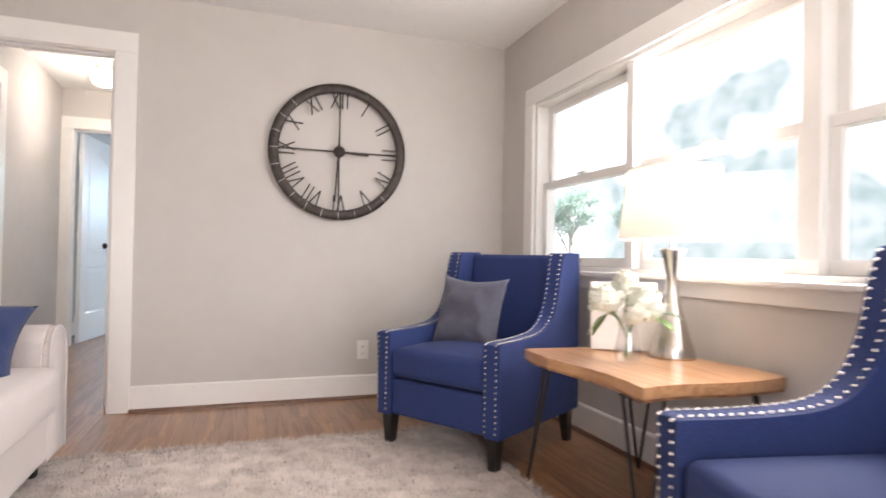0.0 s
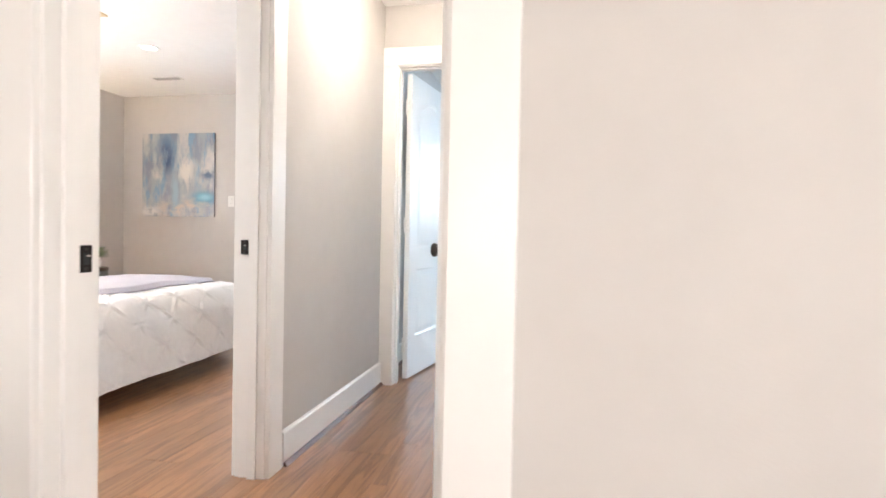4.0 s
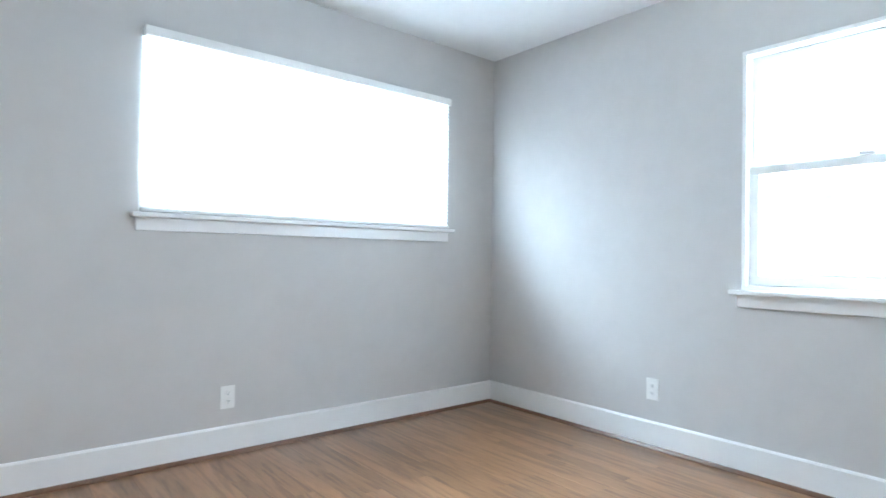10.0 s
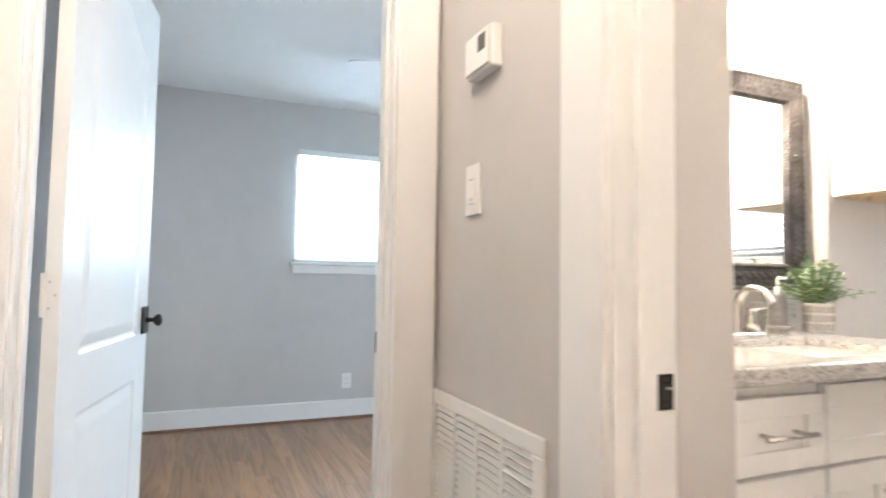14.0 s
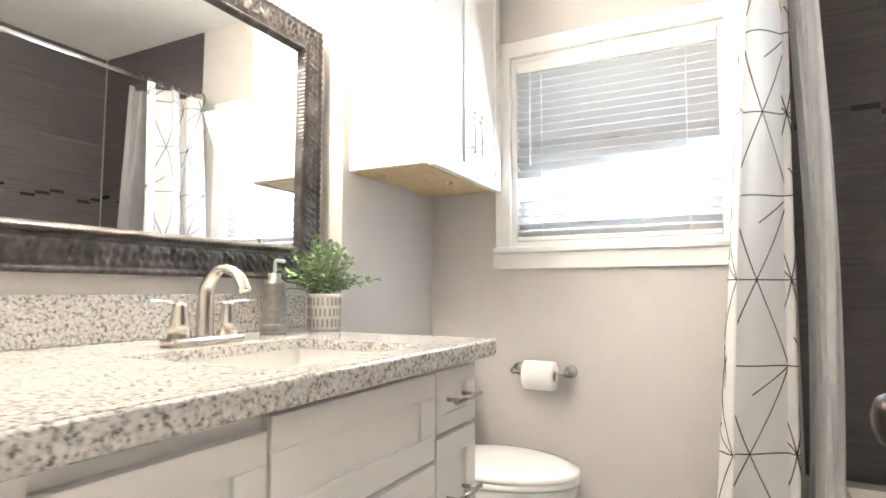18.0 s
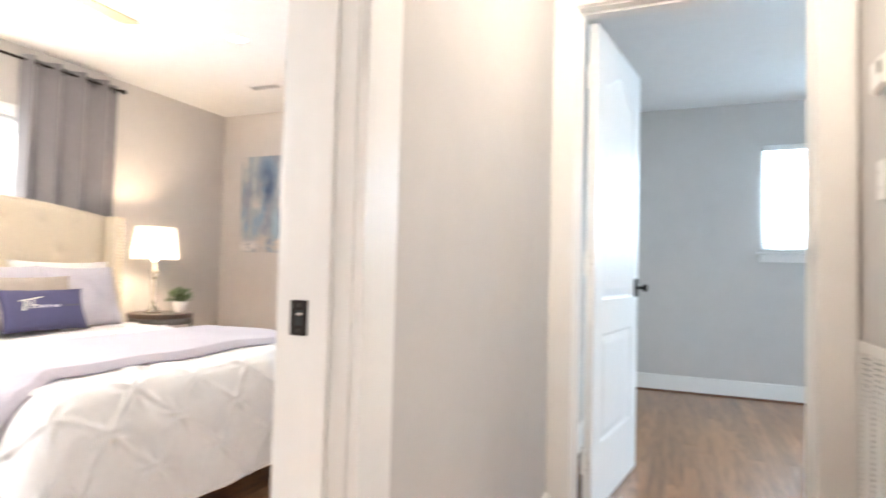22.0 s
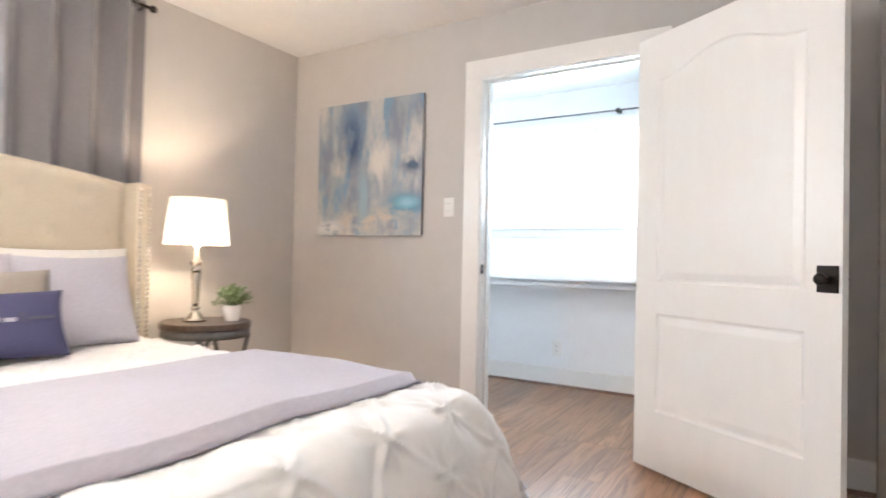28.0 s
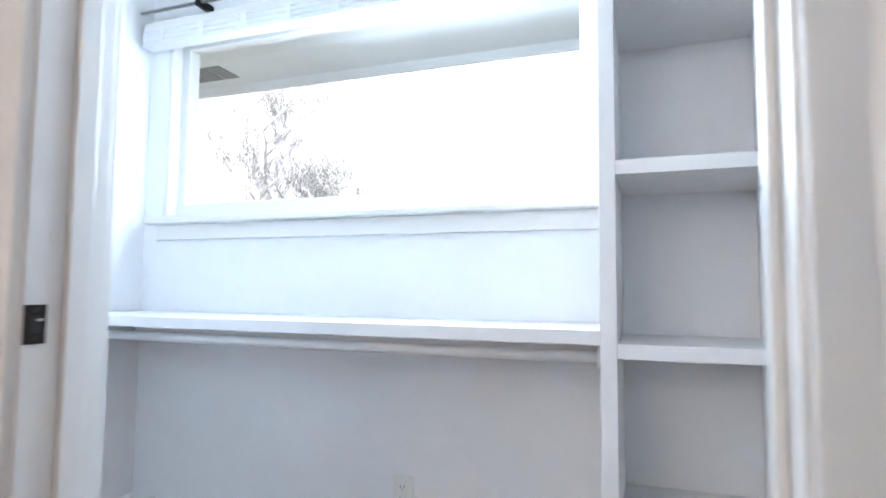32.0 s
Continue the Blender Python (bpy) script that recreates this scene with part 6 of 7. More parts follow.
wall_switch(pose(-0.81, 7.56, 1.29, 0, 0, -90))
tst = thing("thermostat", pose(-0.81, 7.49, 1.585, 0, 0, -90), "white wall thermostat with a small grey display", "thermostat")
part("body", B(-0.062, 0.062, -0.028, -0.0005, -0.048, 0.048, 0.006), PLASTIC, tst)
part("cover", B(-0.056, 0.056, -0.036, -0.0285, -0.042, 0.042, 0.004), PLASTIC, tst)
part("display", B(0.012, 0.046, -0.0372, -0.0362, -0.006, 0.030), NSMETAL, tst, "grey liquid-crystal display")

grille = thing("return_grille", pose(-0.81, 7.515, 0, 0, 0, -90), "white louvred return air grille low on the hall wall", "air grille")
GW = 0.265
part("frame", B(-GW, GW, -0.012, -0.0005, 0.765, 0.80, 0.003), PLASTIC, grille)
part("frame", B(-GW, GW, -0.012, -0.0005, 0.10, 0.135, 0.003), PLASTIC, grille)
part("frame", B(-GW, -GW + 0.035, -0.012, -0.0005, 0.135, 0.765, 0.003), PLASTIC, grille)
part("frame", B(GW - 0.035, GW, -0.012, -0.0005, 0.135, 0.765, 0.003), PLASTIC, grille)
part("backing", B(-GW + 0.035, GW - 0.035, -0.0022, -0.0006, 0.135, 0.765), SLOT, grille)
for x in (-0.115, 0.0, 0.115):
    part("rib", B(x - 0.006, x + 0.006, -0.012, -0.0024, 0.135, 0.765), PLASTIC, grille)
me = mesh_of("slat", B(-GW + 0.035, GW - 0.035, -0.0065, 0.0065, -0.0007, 0.0007), PLASTIC)
nsl = 38
for i in range(nsl):
    again("slat", me, grille, Matrix.Translation((0, -0.0068, 0.135 + 0.63 * (i + 0.5) / nsl)) @ pose(0, 0, 0, 40))

# ================================================================ bathroom
VX0, VX1, VF, VB = -0.565, 0.575, 7.22, 7.88
van = thing("vanity_cabinet", pose(0, 0, 0), "white shaker bathroom vanity with drawers and nickel pulls", "vanity")
part("body", B(VX0 + 0.002, VX1, VF + 0.02, VB - 0.002, 0.10, 0.74, 0.002), CABINET, van)
part("body_rim", B(VX0 + 0.002, VX1, VF + 0.02, VF + 0.045, 0.7402, 0.872), CABINET, van)
part("body_end", B(VX1 - 0.02, VX1, VF + 0.0452, VB - 0.002, 0.7402, 0.886), CABINET, van)
part("toe_kick", B(VX0 + 0.002, VX1 - 0.01, VF + 0.08, VB - 0.01, 0.001, 0.10), CABINET, van)
part("filler", B(VX0 + 0.002, -0.40, VF + 0.003, VF + 0.0195, 0.10, 0.872, 0.001), CABINET, van)


def shaker(x0, x1, z0, z1, y, parent, name, pull=None, fr=0.055):
    """A shaker front with a recessed field; pull: 'h' or a side for an upright one."""
    d = part(name, B(x0, x1, y + 0.008, y + 0.0195, z0, z1), CABINET, parent)
    f2 = min(fr, (z1 - z0) * 0.28)
    part("rail", B(x0, x1, y, y + 0.0078, z0, z0 + f2, 0.0015), CABINET, d)
    part("rail", B(x0, x1, y, y + 0.0078, z1 - f2, z1, 0.0015), CABINET, d)
    part("stile", B(x0, x0 + fr, y, y + 0.0078, z0 + f2 + 0.0003, z1 - f2 - 0.0003, 0.0015), CABINET, d)
    part("stile", B(x1 - fr, x1, y, y + 0.0078, z0 + f2 + 0.0003, z1 - f2 - 0.0003, 0.0015), CABINET, d)
    if pull == 'h':
        xc, zc, h = (x0 + x1) / 2, (z0 + z1) / 2, min(0.075, (x1 - x0) * 0.33)
        bm = tube([(xc - h, y - 0.028, zc), (xc + h, y - 0.028, zc)], 0.0055, 10)
        tube([(xc - h * 0.68, y + 0.008, zc), (xc - h * 0.68, y - 0.028, zc)], 0.0045, 8, bm)
        tube([(xc + h * 0.68, y + 0.008, zc), (xc + h * 0.68, y - 0.028, zc)], 0.0045, 8, bm)
        part("bar_pull", bm, NICKEL, d, "brushed nickel bar pull", True)
    elif pull:
        side, zc, h = pull
        xc = x1 - 0.028 if side > 0 else x0 + 0.028
        bm = tube([(xc, y - 0.028, zc - h), (xc, y - 0.028, zc + h)], 0.0055, 10)
        tube([(xc, y + 0.002, zc - h * 0.68), (xc, y - 0.028, zc - h * 0.68)], 0.0045, 8, bm)
        tube([(xc, y + 0.002, zc + h * 0.68), (xc, y - 0.028, zc + h * 0.68)], 0.0045, 8, bm)
        part("bar_pull", bm, NICKEL, d, "brushed nickel bar pull", True)
    return d


for z0, z1 in ((0.69, 0.845), (0.415, 0.68), (0.12, 0.405)):
    shaker(-0.39, -0.113, z0, z1, VF, van, "drawer", 'h')
shaker(-0.105, 0.355, 0.69, 0.862, VF, van, "false_drawer", None)
shaker(-0.105, 0.122, 0.12, 0.68, VF, van, "cabinet_door", (1, 0.56, 0.07))
shaker(0.128, 0.355, 0.12, 0.68, VF, van, "cabinet_door", (-1, 0.56, 0.07))
for z0, z1 in ((0.735, 0.862), (0.465, 0.725), (0.12, 0.455)):
    shaker(0.363, 0.555, z0, z1, VF, van, "drawer", 'h', 0.045)

top = thing("granite_countertop", pose(0, 0, 0), "speckled grey and cream granite vanity top with backsplash", "countertop")
SX0, SX1, SY0, SY1 = -0.075, 0.365, 7.25, 7.59
bm = bmesh.new()
ex = VX1 - 0.006
uu, vv = (VX0 + 0.001, SX0, SX1, ex), (VF - 0.03, SY0, SY1, VB - 0.001)
gv = {(i, j, z): bm.verts.new((uu[i], vv[j], z)) for i in range(4) for j in range(4) for z in (0.895, 0.917)}
for i in range(3):
    for j in range(3):
        if (i, j) != (1, 1):
            for z in (0.895, 0.917):
                bm.faces.new((gv[i, j, z], gv[i + 1, j, z], gv[i + 1, j + 1, z], gv[i, j + 1, z]))
for k in range(3):
    for c, d in (((k, 0), (k + 1, 0)), ((k, 3), (k + 1, 3)), ((0, k), (0, k + 1)), ((3, k), (3, k + 1))):
        bm.faces.new((gv[(*c, 0.895)], gv[(*d, 0.895)], gv[(*d, 0.917)], gv[(*c, 0.917)]))
for c, d in (((1, 1), (2, 1)), ((2, 1), (2, 2)), ((2, 2), (1, 2)), ((1, 2), (1, 1))):
    bm.faces.new((gv[(*c, 0.895)], gv[(*d, 0.895)], gv[(*d, 0.917)], gv[(*c, 0.917)]))
part("slab", bm, GRANITE, top)
part("front_edge", B(VX0 + 0.001, ex + 0.014, VF - 0.044, VF - 0.0302, 0.878, 0.9172, 0.006, 3), GRANITE, top, "eased polished edge")
part("end_edge", B(ex + 0.0002, ex + 0.014, VF - 0.03, VB - 0.002, 0.878, 0.9172, 0.006, 3), GRANITE, top, "eased polished edge")
part("backsplash", B(VX0 + 0.001, 0.70, VB - 0.022, VB - 0.001, 0.9172, 1.02, 0.003), GRANITE, top)
part("side_splash", B(VX0 + 0.0015, VX0 + 0.022, VF - 0.028, VB - 0.0225, 0.9172, 1.02, 0.003), GRANITE, top)

sink = thing("sink", pose(0, 0, 0), "white undermount rectangular porcelain sink", "sink")


def basin(u, v):
    x, y = SX0 - 0.012 + (SX1 - SX0 + 0.024) * u, SY0 - 0.012 + (SY1 - SY0 + 0.024) * v
    e = min(u, 1 - u) * 2 * (SX1 - SX0) / 2, min(v, 1 - v) * 2 * (SY1 - SY0) / 2
    t = min(1.0, min(e) / 0.06)
    return (x, y, 0.894 - 0.13 * (1 - (1 - t) ** 2.5))


part("bowl", sheet(basin, 40, 32), PORCELAIN, sink, "", True)
part("drain", lathe([(0, 0), (0.022, 0), (0.024, 0.003), (0.012, 0.004), (0, 0.002)], 20), CHROME, sink, "", True, Matrix.Translation((0.12, 7.46, 0.7652)))

fau = thing("faucet", pose(0.155, 7.66, 0.917) @ Matrix.Diagonal((1.08, 0.85, 0.69, 1)), "brushed nickel two-handle arched bathroom faucet", "faucet")
part("base_plate", B(-0.085, 0.085, -0.028, 0.028, 0, 0.026, 0.009), NICKEL, fau)
spout = smooth_path([(0, 0, 0.02), (0, 0, 0.11), (0, -0.008, 0.18), (0, -0.05, 0.225), (0, -0.105, 0.21), (0, -0.135, 0.16)], 7)
part("spout", tube(spout, [0.020 - 0.007 * min(1, i / 20) for i in range(len(spout))], 16), NICKEL, fau, "", True)
for s in (-1, 1):
    h = part("handle", lathe([(0, 0.0262), (0.023, 0.0262), (0.019, 0.07), (0.014, 0.115), (0.015, 0.125), (0, 0.128)], 20), NICKEL, fau, "", True, Matrix.Translation((s * 0.056, 0, 0)))
    part("lever", tube([(0, 0, 0.122), (s * 0.03, -0.004, 0.130), (s * 0.066, -0.006, 0.132)], [0.007, 0.006, 0.004], 10, None, True, 0.6), NICKEL, h, "", True)

soap = thing("soap_dispenser", pose(0.44, 7.74, 0.917) @ Matrix.Scale(0.9, 4), "pewter soap dispenser with an embossed band", "soap dispenser")
part("body", lathe([(0, 0), (0.036, 0), (0.038, 0.006), (0.036, 0.03), (0.035, 0.034), (0.033, 0.10), (0.029, 0.135), (0.030, 0.14), (0.030, 0.15), (0.018, 0.158), (0.017, 0.175), (0, 0.176)], 32), PEWTER, soap, "", True)
part("band", lathe([(0.0365, 0.010), (0.039, 0.012), (0.0385, 0.028), (0.0362, 0.030), (0.0365, 0.010)], 32, None, False), PEWTER, soap, "embossed band", True)
part("pump", tube([(0, 0, 0.176), (0, 0, 0.205), (0, -0.004, 0.212), (0, -0.035, 0.208)], 0.0055, 10), PORCELAIN, soap, "", True)

pot = thing("potted_plant", pose(0.62, 7.72, 0.917), "bushy green plant in a white ribbed ceramic pot on the vanity", "potted plant")
prof = []
for i in range(9):
    z = 0.004 + i * 0.011
    prof += [(0.0405 + 0.003 * (i / 8), z), (0.0425 + 0.003 * (i / 8), z + 0.004)]
part("pot", lathe([(0, 0), (0.036, 0)] + prof + [(0.046, 0.104), (0.042, 0.104), (0.040, 0.09), (0, 0.09)], 40), CERAMIC, pot, "white ribbed ceramic", True)
bm = bmesh.new()
for k in range(22):
    for j in range(3):
        a = 2 * math.pi * (k + 0.5 * j) / 22
        r = 0.0462
        box(bm, -0.0025, 0.0025, -0.001, 0.001, -0.011, 0.011)
        bm.verts.ensure_lookup_table()
        for v in bm.verts[-8:]:
            v.co = Matrix.Translation((r * math.cos(a), r * math.sin(a), 0.022 + 0.03 * j)) @ pose(0, 0, 0, 0, 0, math.degrees(a) + 90) @ v.co
part("painted_dashes", bm, TAUPE, pot, "pale taupe dashes")
part("soil", lathe([(0, 0.0902), (0.0395, 0.0902), (0.0, 0.095)], 20), SLOT, pot)
bush(pot, (0, 0, 0.095), 0.14, 0.15, 58, LEAF3, 11, 0.019, 0.022)

# framed mirror
mir = thing("mirror", pose(0.195, 7.88, 1.468), "large mirror in a carved dark pewter frame", "mirror")
MW, MH, FW = 0.555, 0.405, 0.10
part("glass", B(-MW + FW - 0.005, MW - FW + 0.005, -0.018, -0.014, -MH + FW - 0.005, MH - FW + 0.005), MIRROR, mir, "silvered glass")
part("backing", B(-MW + 0.01, MW - 0.01, -0.0135, -0.0005, -MH + 0.01, MH - 0.01), SLOT, mir)


def frame_bar(p, q, inner):
    """A frame bar with mitred ends, p to q along its outer edge; inner: the way to the glass."""
    p, q, inner = Vector(p), Vector(q), Vector(inner)
    d = (q - p).normalized()
    prof = [(0.0, 0.002), (0.0, 0.024), (0.005, 0.034), (0.010, 0.034), (0.014, 0.026)] + [(0.018 + 0.006 * q, 0.027) for q in range(9)]
    prof += [(0.070, 0.024), (0.073, 0.030), (0.077, 0.022), (0.080, 0.028), (0.0835, 0.034), (0.087, 0.036), (0.0905, 0.034), (0.094, 0.028), (FW, 0.018), (FW, 0.002)]
    bm = bmesh.new()
    n = 300
    L = (q - p).length
    rows = []
    for i in range(n + 1):
        row = []
        for k, (w, h) in enumerate(prof):
            t = w + (L - 2 * w) * i / n
            hh = h
            if 5 <= k <= 13:
                dt = (t % 0.078) - 0.039
                rad = math.hypot(dt, w - 0.042)
                hh += 0.0045 * math.cos(rad * 330) * math.exp(-(rad / 0.026) ** 2) + 0.003 * math.sin(5 * math.atan2(w - 0.042, dt + 1e-6)) * math.exp(-((rad - 0.02) / 0.01) ** 2)
                hh += 0.0035 * noise.noise(Vector((t * 90, w * 90, 1)))
            if 17 <= k <= 21:
                hh += 0.003 * math.sin(t * 520 + (w - 0.087) * 420)
            if k in (2, 3):
                hh += 0.002 * math.sin(t * 260)
            c = p + d * t + inner * w
            row.append(bm.verts.new((c.x, -hh, c.y)))
        rows.append(row)
    for a, c in zip(rows, rows[1:]):
        for k in range(len(prof) - 1):
            bm.faces.new((a[k], a[k + 1], c[k + 1], c[k]))
    return part("frame_bar", bm, FRAME, mir, "carved rope and rosette moulding", True)


frame_bar((-MW, -MH), (MW, -MH), (0, 1))
frame_bar((-MW, MH), (MW, MH), (0, -1))
frame_bar((-MW, -MH), (-MW, MH), (1, 0))
frame_bar((MW, -MH), (MW, MH), (-1, 0))

vl = thing("vanity_light", pose(0.195, 7.88, 2.16), "nickel bar light with lit glass shades above the mirror", "wall light")
part("bar", B(-0.30, 0.30, -0.03, -0.0005, -0.03, 0.03, 0.006), NICKEL, vl)
for x in (-0.22, 0.0, 0.22):
    part("arm", tube([(x, -0.03, 0), (x, -0.10, 0)], 0.009, 10), NICKEL, vl)
    part("shade", lathe([(0.028, 0.05), (0.04, 0.03), (0.058, -0.05), (0.055, -0.05), (0.037, 0.03), (0, 0.045)], 24), GLOBE, vl, "lit frosted glass", True, Matrix.Translation((x, -0.10, 0.0)))
    bulb("light_vanity", (0.195 + x, 7.78, 2.06), 5.6, (1.0, 0.89, 0.77), 0.05)

# wall cabinet
wc = thing("wall_cabinet", pose(0, 0, 0), "white shaker wall cabinet above the toilet", "wall cabinet")
part("body", B(0.83, 1.395, 7.50, 7.798, 1.424, 2.26, 0.0015), CABINET, wc)
part("filler", B(1.3955, 1.4185, 7.505, 7.525, 1.424, 2.26), CABINET, wc)
part("underside", B(0.845, 1.38, 7.515, 7.79, 1.4195, 1.4236), UNDER, wc, "pale unfinished underside")
for x, y in ((0.92, 7.72), (1.12, 7.57)):
    part("fixing", lathe([(0, 0), (0.012, 0), (0.010, -0.012), (0, -0.012)], 12), UNDER, wc, "", False, Matrix.Translation((x, y, 1.4192)))
shaker(0.832, 1.110, 1.418, 2.258, 7.48, wc, "cabinet_door", (1, 1.575, 0.075), 0.05)
shaker(1.114, 1.393, 1.418, 2.258, 7.48, wc, "cabinet_door", (-1, 1.575, 0.075), 0.05)

# toilet
toi = thing("toilet", pose(1.14, 7.80, 0), "white porcelain toilet with its lid closed", "toilet")


def oval(rx, ry, cy, z, n=40, egg=0.12):
    return [(rx * math.cos(2 * math.pi * i / n) * (1 + egg * math.sin(2 * math.pi * i / n)), cy + ry * math.sin(2 * math.pi * i / n), z) for i in range(n)]


def loft(rings, cap=True):
    bm = bmesh.new()
    rs = [[bm.verts.new(p) for p in r] for r in rings]
    for a, c in zip(rs, rs[1:]):
        for i in range(len(a)):
            j = (i + 1) % len(a)
            bm.faces.new((a[i], a[j], c[j], c[i]))
    if cap:
        bm.faces.new(rs[0])
        bm.faces.new(rs[-1])
    return bm


part("bowl", loft([oval(0.115, 0.20, -0.36, 0.0), oval(0.11, 0.19, -0.36, 0.03), oval(0.10, 0.17, -0.37, 0.14), oval(0.12, 0.19, -0.39, 0.22), oval(0.165, 0.225, -0.42, 0.33), oval(0.185, 0.24, -0.43, 0.40), oval(0.185, 0.24, -0.43, 0.425)]), PORCELAIN, toi, "", True)
part("seat", loft([oval(0.186, 0.242, -0.43, 0.427), oval(0.192, 0.248, -0.43, 0.432), oval(0.190, 0.246, -0.43, 0.447)]), PORCELAIN, toi, "", True)
part("lid", loft([oval(0.190, 0.246, -0.43, 0.449), oval(0.193, 0.249, -0.43, 0.455), oval(0.186, 0.242, -0.43, 0.468), oval(0.15, 0.20, -0.43, 0.474), oval(0.05, 0.08, -0.43, 0.476)]), PORCELAIN, toi, "closed lid", True)
part("tank", B(-0.21, 0.21, -0.20, -0.012, 0.40, 0.74, 0.02, 3), PORCELAIN, toi, "", True)
part("tank_lid", B(-0.22, 0.22, -0.21, -0.008, 0.7405, 0.775, 0.01, 3), PORCELAIN, toi, "", True)
part("flush_lever", tube([(-0.16, -0.20, 0.69), (-0.16, -0.22, 0.69), (-0.09, -0.225, 0.683)], 0.006, 8), CHROME, toi)

tph = thing("toilet_roll_holder", pose(1.42, 7.32, 0.735), "nickel toilet roll holder with a white roll", "toilet roll holder")
for y in (-0.10, 0.10):
    part("post", lathe([(0, 0), (0.024, 0), (0.022, 0.01), (0.009, 0.016), (0.009, 0.06), (0.013, 0.065), (0, 0.07)], 20), NICKEL, tph, "", True, Matrix.Translation((-0.0005, y, 0)) @ pose(0, 0, 0, 0, -90))
part("roller_bar", tube([(-0.062, -0.10, 0), (-0.062, 0.10, 0)], 0.006, 10), NICKEL, tph)
part("paper_roll", lathe([(0.020, -0.055), (0.052, -0.055), (0.053, 0.0), (0.052, 0.055), (0.020, 0.055), (0.020, -0.055)], 40, None, False), PAPERROLL, tph, "white paper roll", True, Matrix.Translation((-0.062, 0.0, -0.012)) @ pose(0, 0, 0, 90))
part("core", lathe([(0.0185, -0.054), (0.0195, -0.054), (0.0195, 0.054), (0.0185, 0.054), (0.0185, -0.054)], 24, None, False), CARD, tph, "", True, Matrix.Translation((-0.062, 0.0, -0.012)) @ pose(0, 0, 0, 90))

# tub, tiles, shower curtain
TX0, TX1, TY0, TY1 = -0.10, 1.405, 5.67, 6.47
tub = thing("bathtub", pose(0, 0, 0), "white bathtub behind the shower curtain", "bathtub")


def tub_in(u, v):
    x, y = TX0 + 0.06 + (TX1 - TX0 - 0.12) * u, TY0 + 0.06 + (TY1 - TY0 - 0.12) * v
    t = min(1.0, min(min(u, 1 - u) * (TX1 - TX0), min(v, 1 - v) * (TY1 - TY0)) / 0.16)
    return (x, y, 0.468 - 0.34 * (1 - (1 - t) ** 2.2))


part("apron", B(TX0, TX1, TY1 - 0.035, TY1, 0.0, 0.45, 0.01), PORCELAIN, tub)
bm = bmesh.new()
for b in ((TX0, TX1, TY1 - 0.062, TY1 + 0.006), (TX0, TX1, TY0, TY0 + 0.062), (TX0, TX0 + 0.062, TY0 + 0.062, TY1 - 0.062), (TX1 - 0.062, TX1, TY0 + 0.062, TY1 - 0.062)):
    box(bm, *b, 0.4505, 0.47)
part("rim", bm, PORCELAIN, tub)
part("basin", sheet(tub_in, 40, 24), PORCELAIN, tub, "", True)
part("end_panel", B(TX0, TX0 + 0.03, TY0, TY1 - 0.036, 0.0, 0.45), PORCELAIN, tub)


BAND = 1.54


def tiled(name, axis, p, side, a0, a1, z0, z1, label):
    """Large charcoal tiles in running bond with a mosaic band, proud of a dark grout bed."""
    w = thing(name, pose(0, 0, 0), label, "wall", kind="structure")
    q0, q1 = sorted((p + side * 0.0005, p + side * 0.006))
    part("grout", B(a0, a1, q0, q1, z0, z1) if axis == 'y' else B(q0, q1, a0, a1, z0, z1), GROUT, w)
    f0, f1 = sorted((p + side * 0.0062, p + side * 0.0115))
    hs = 0.30
    z = z0
    row = 0
    while z < z1 - 0.02:
        band = abs(z - BAND) < 0.01
        h = 0.06 if band else min(hs, z1 - z)
        if not band and z < BAND - 0.01 and z + h > BAND + 0.01:
            h = BAND - z
        a = a0 - (0.3 if row % 2 else 0.0)
        step = 0.075 if band else 0.60
        k = 0
        while a < a1 - 0.002:
            b0, b1 = max(a, a0), min(a + step, a1)
            a += step
            if b1 - b0 < 0.01:
                continue
            zz = [(z + 0.0015, z + h - 0.0015)] if not band else [(z + 0.002 + 0.0195 * i, z + 0.0195 * (i + 1)) for i in range(3)]
            for c0, c1 in zz:
                k += 1
                mt = TILE if not band else (TILE, MOSAIC_D, TILE, TILE, MOSAIC_L, TILE, MOSAIC_D)[(k * 5 + k // 4) % 7]
                part("tile", B(b0 + 0.0012, b1 - 0.0012, f0, f1, c0, c1) if axis == 'y' else B(f0, f1, b0 + 0.0012, b1 - 0.0012, c0, c1), mt, w)
        z += h
        row += 1
    return w


tiled("wall_tub_south", 'y', 5.65, 1, -0.68, 1.405, 0.47, 2.44, "charcoal tiled tub wall with a mosaic band")
tiled("wall_tub_east", 'x', 1.42, -1, 5.665, 6.50, 0.47, 2.44, "charcoal tiled tub end wall with a mosaic band")

srod = thing("shower_rod", pose(0, 6.50, 2.06), "polished steel shower curtain rod", "shower rod")
part("pole", tube([(-0.68, 0, 0), (1.405, 0, 0)], 0.0125, 14), CHROME, srod, "", True)
part("flange", lathe([(0, 0), (0.04, 0), (0.036, 0.012), (0.02, 0.03), (0, 0.032)], 24), NICKEL, srod, "", True, Matrix.Translation((1.4075, 0, 0)) @ pose(0, 0, 0, 0, -90))
part("flange", lathe([(0, 0), (0.04, 0), (0.036, 0.012), (0.02, 0.03), (0, 0.032)], 24), NICKEL, srod, "", True, Matrix.Translation((-0.6895, 0, 0)) @ pose(0, 0, 0, 0, 90))

CX0, CX1 = 1.02, 1.375


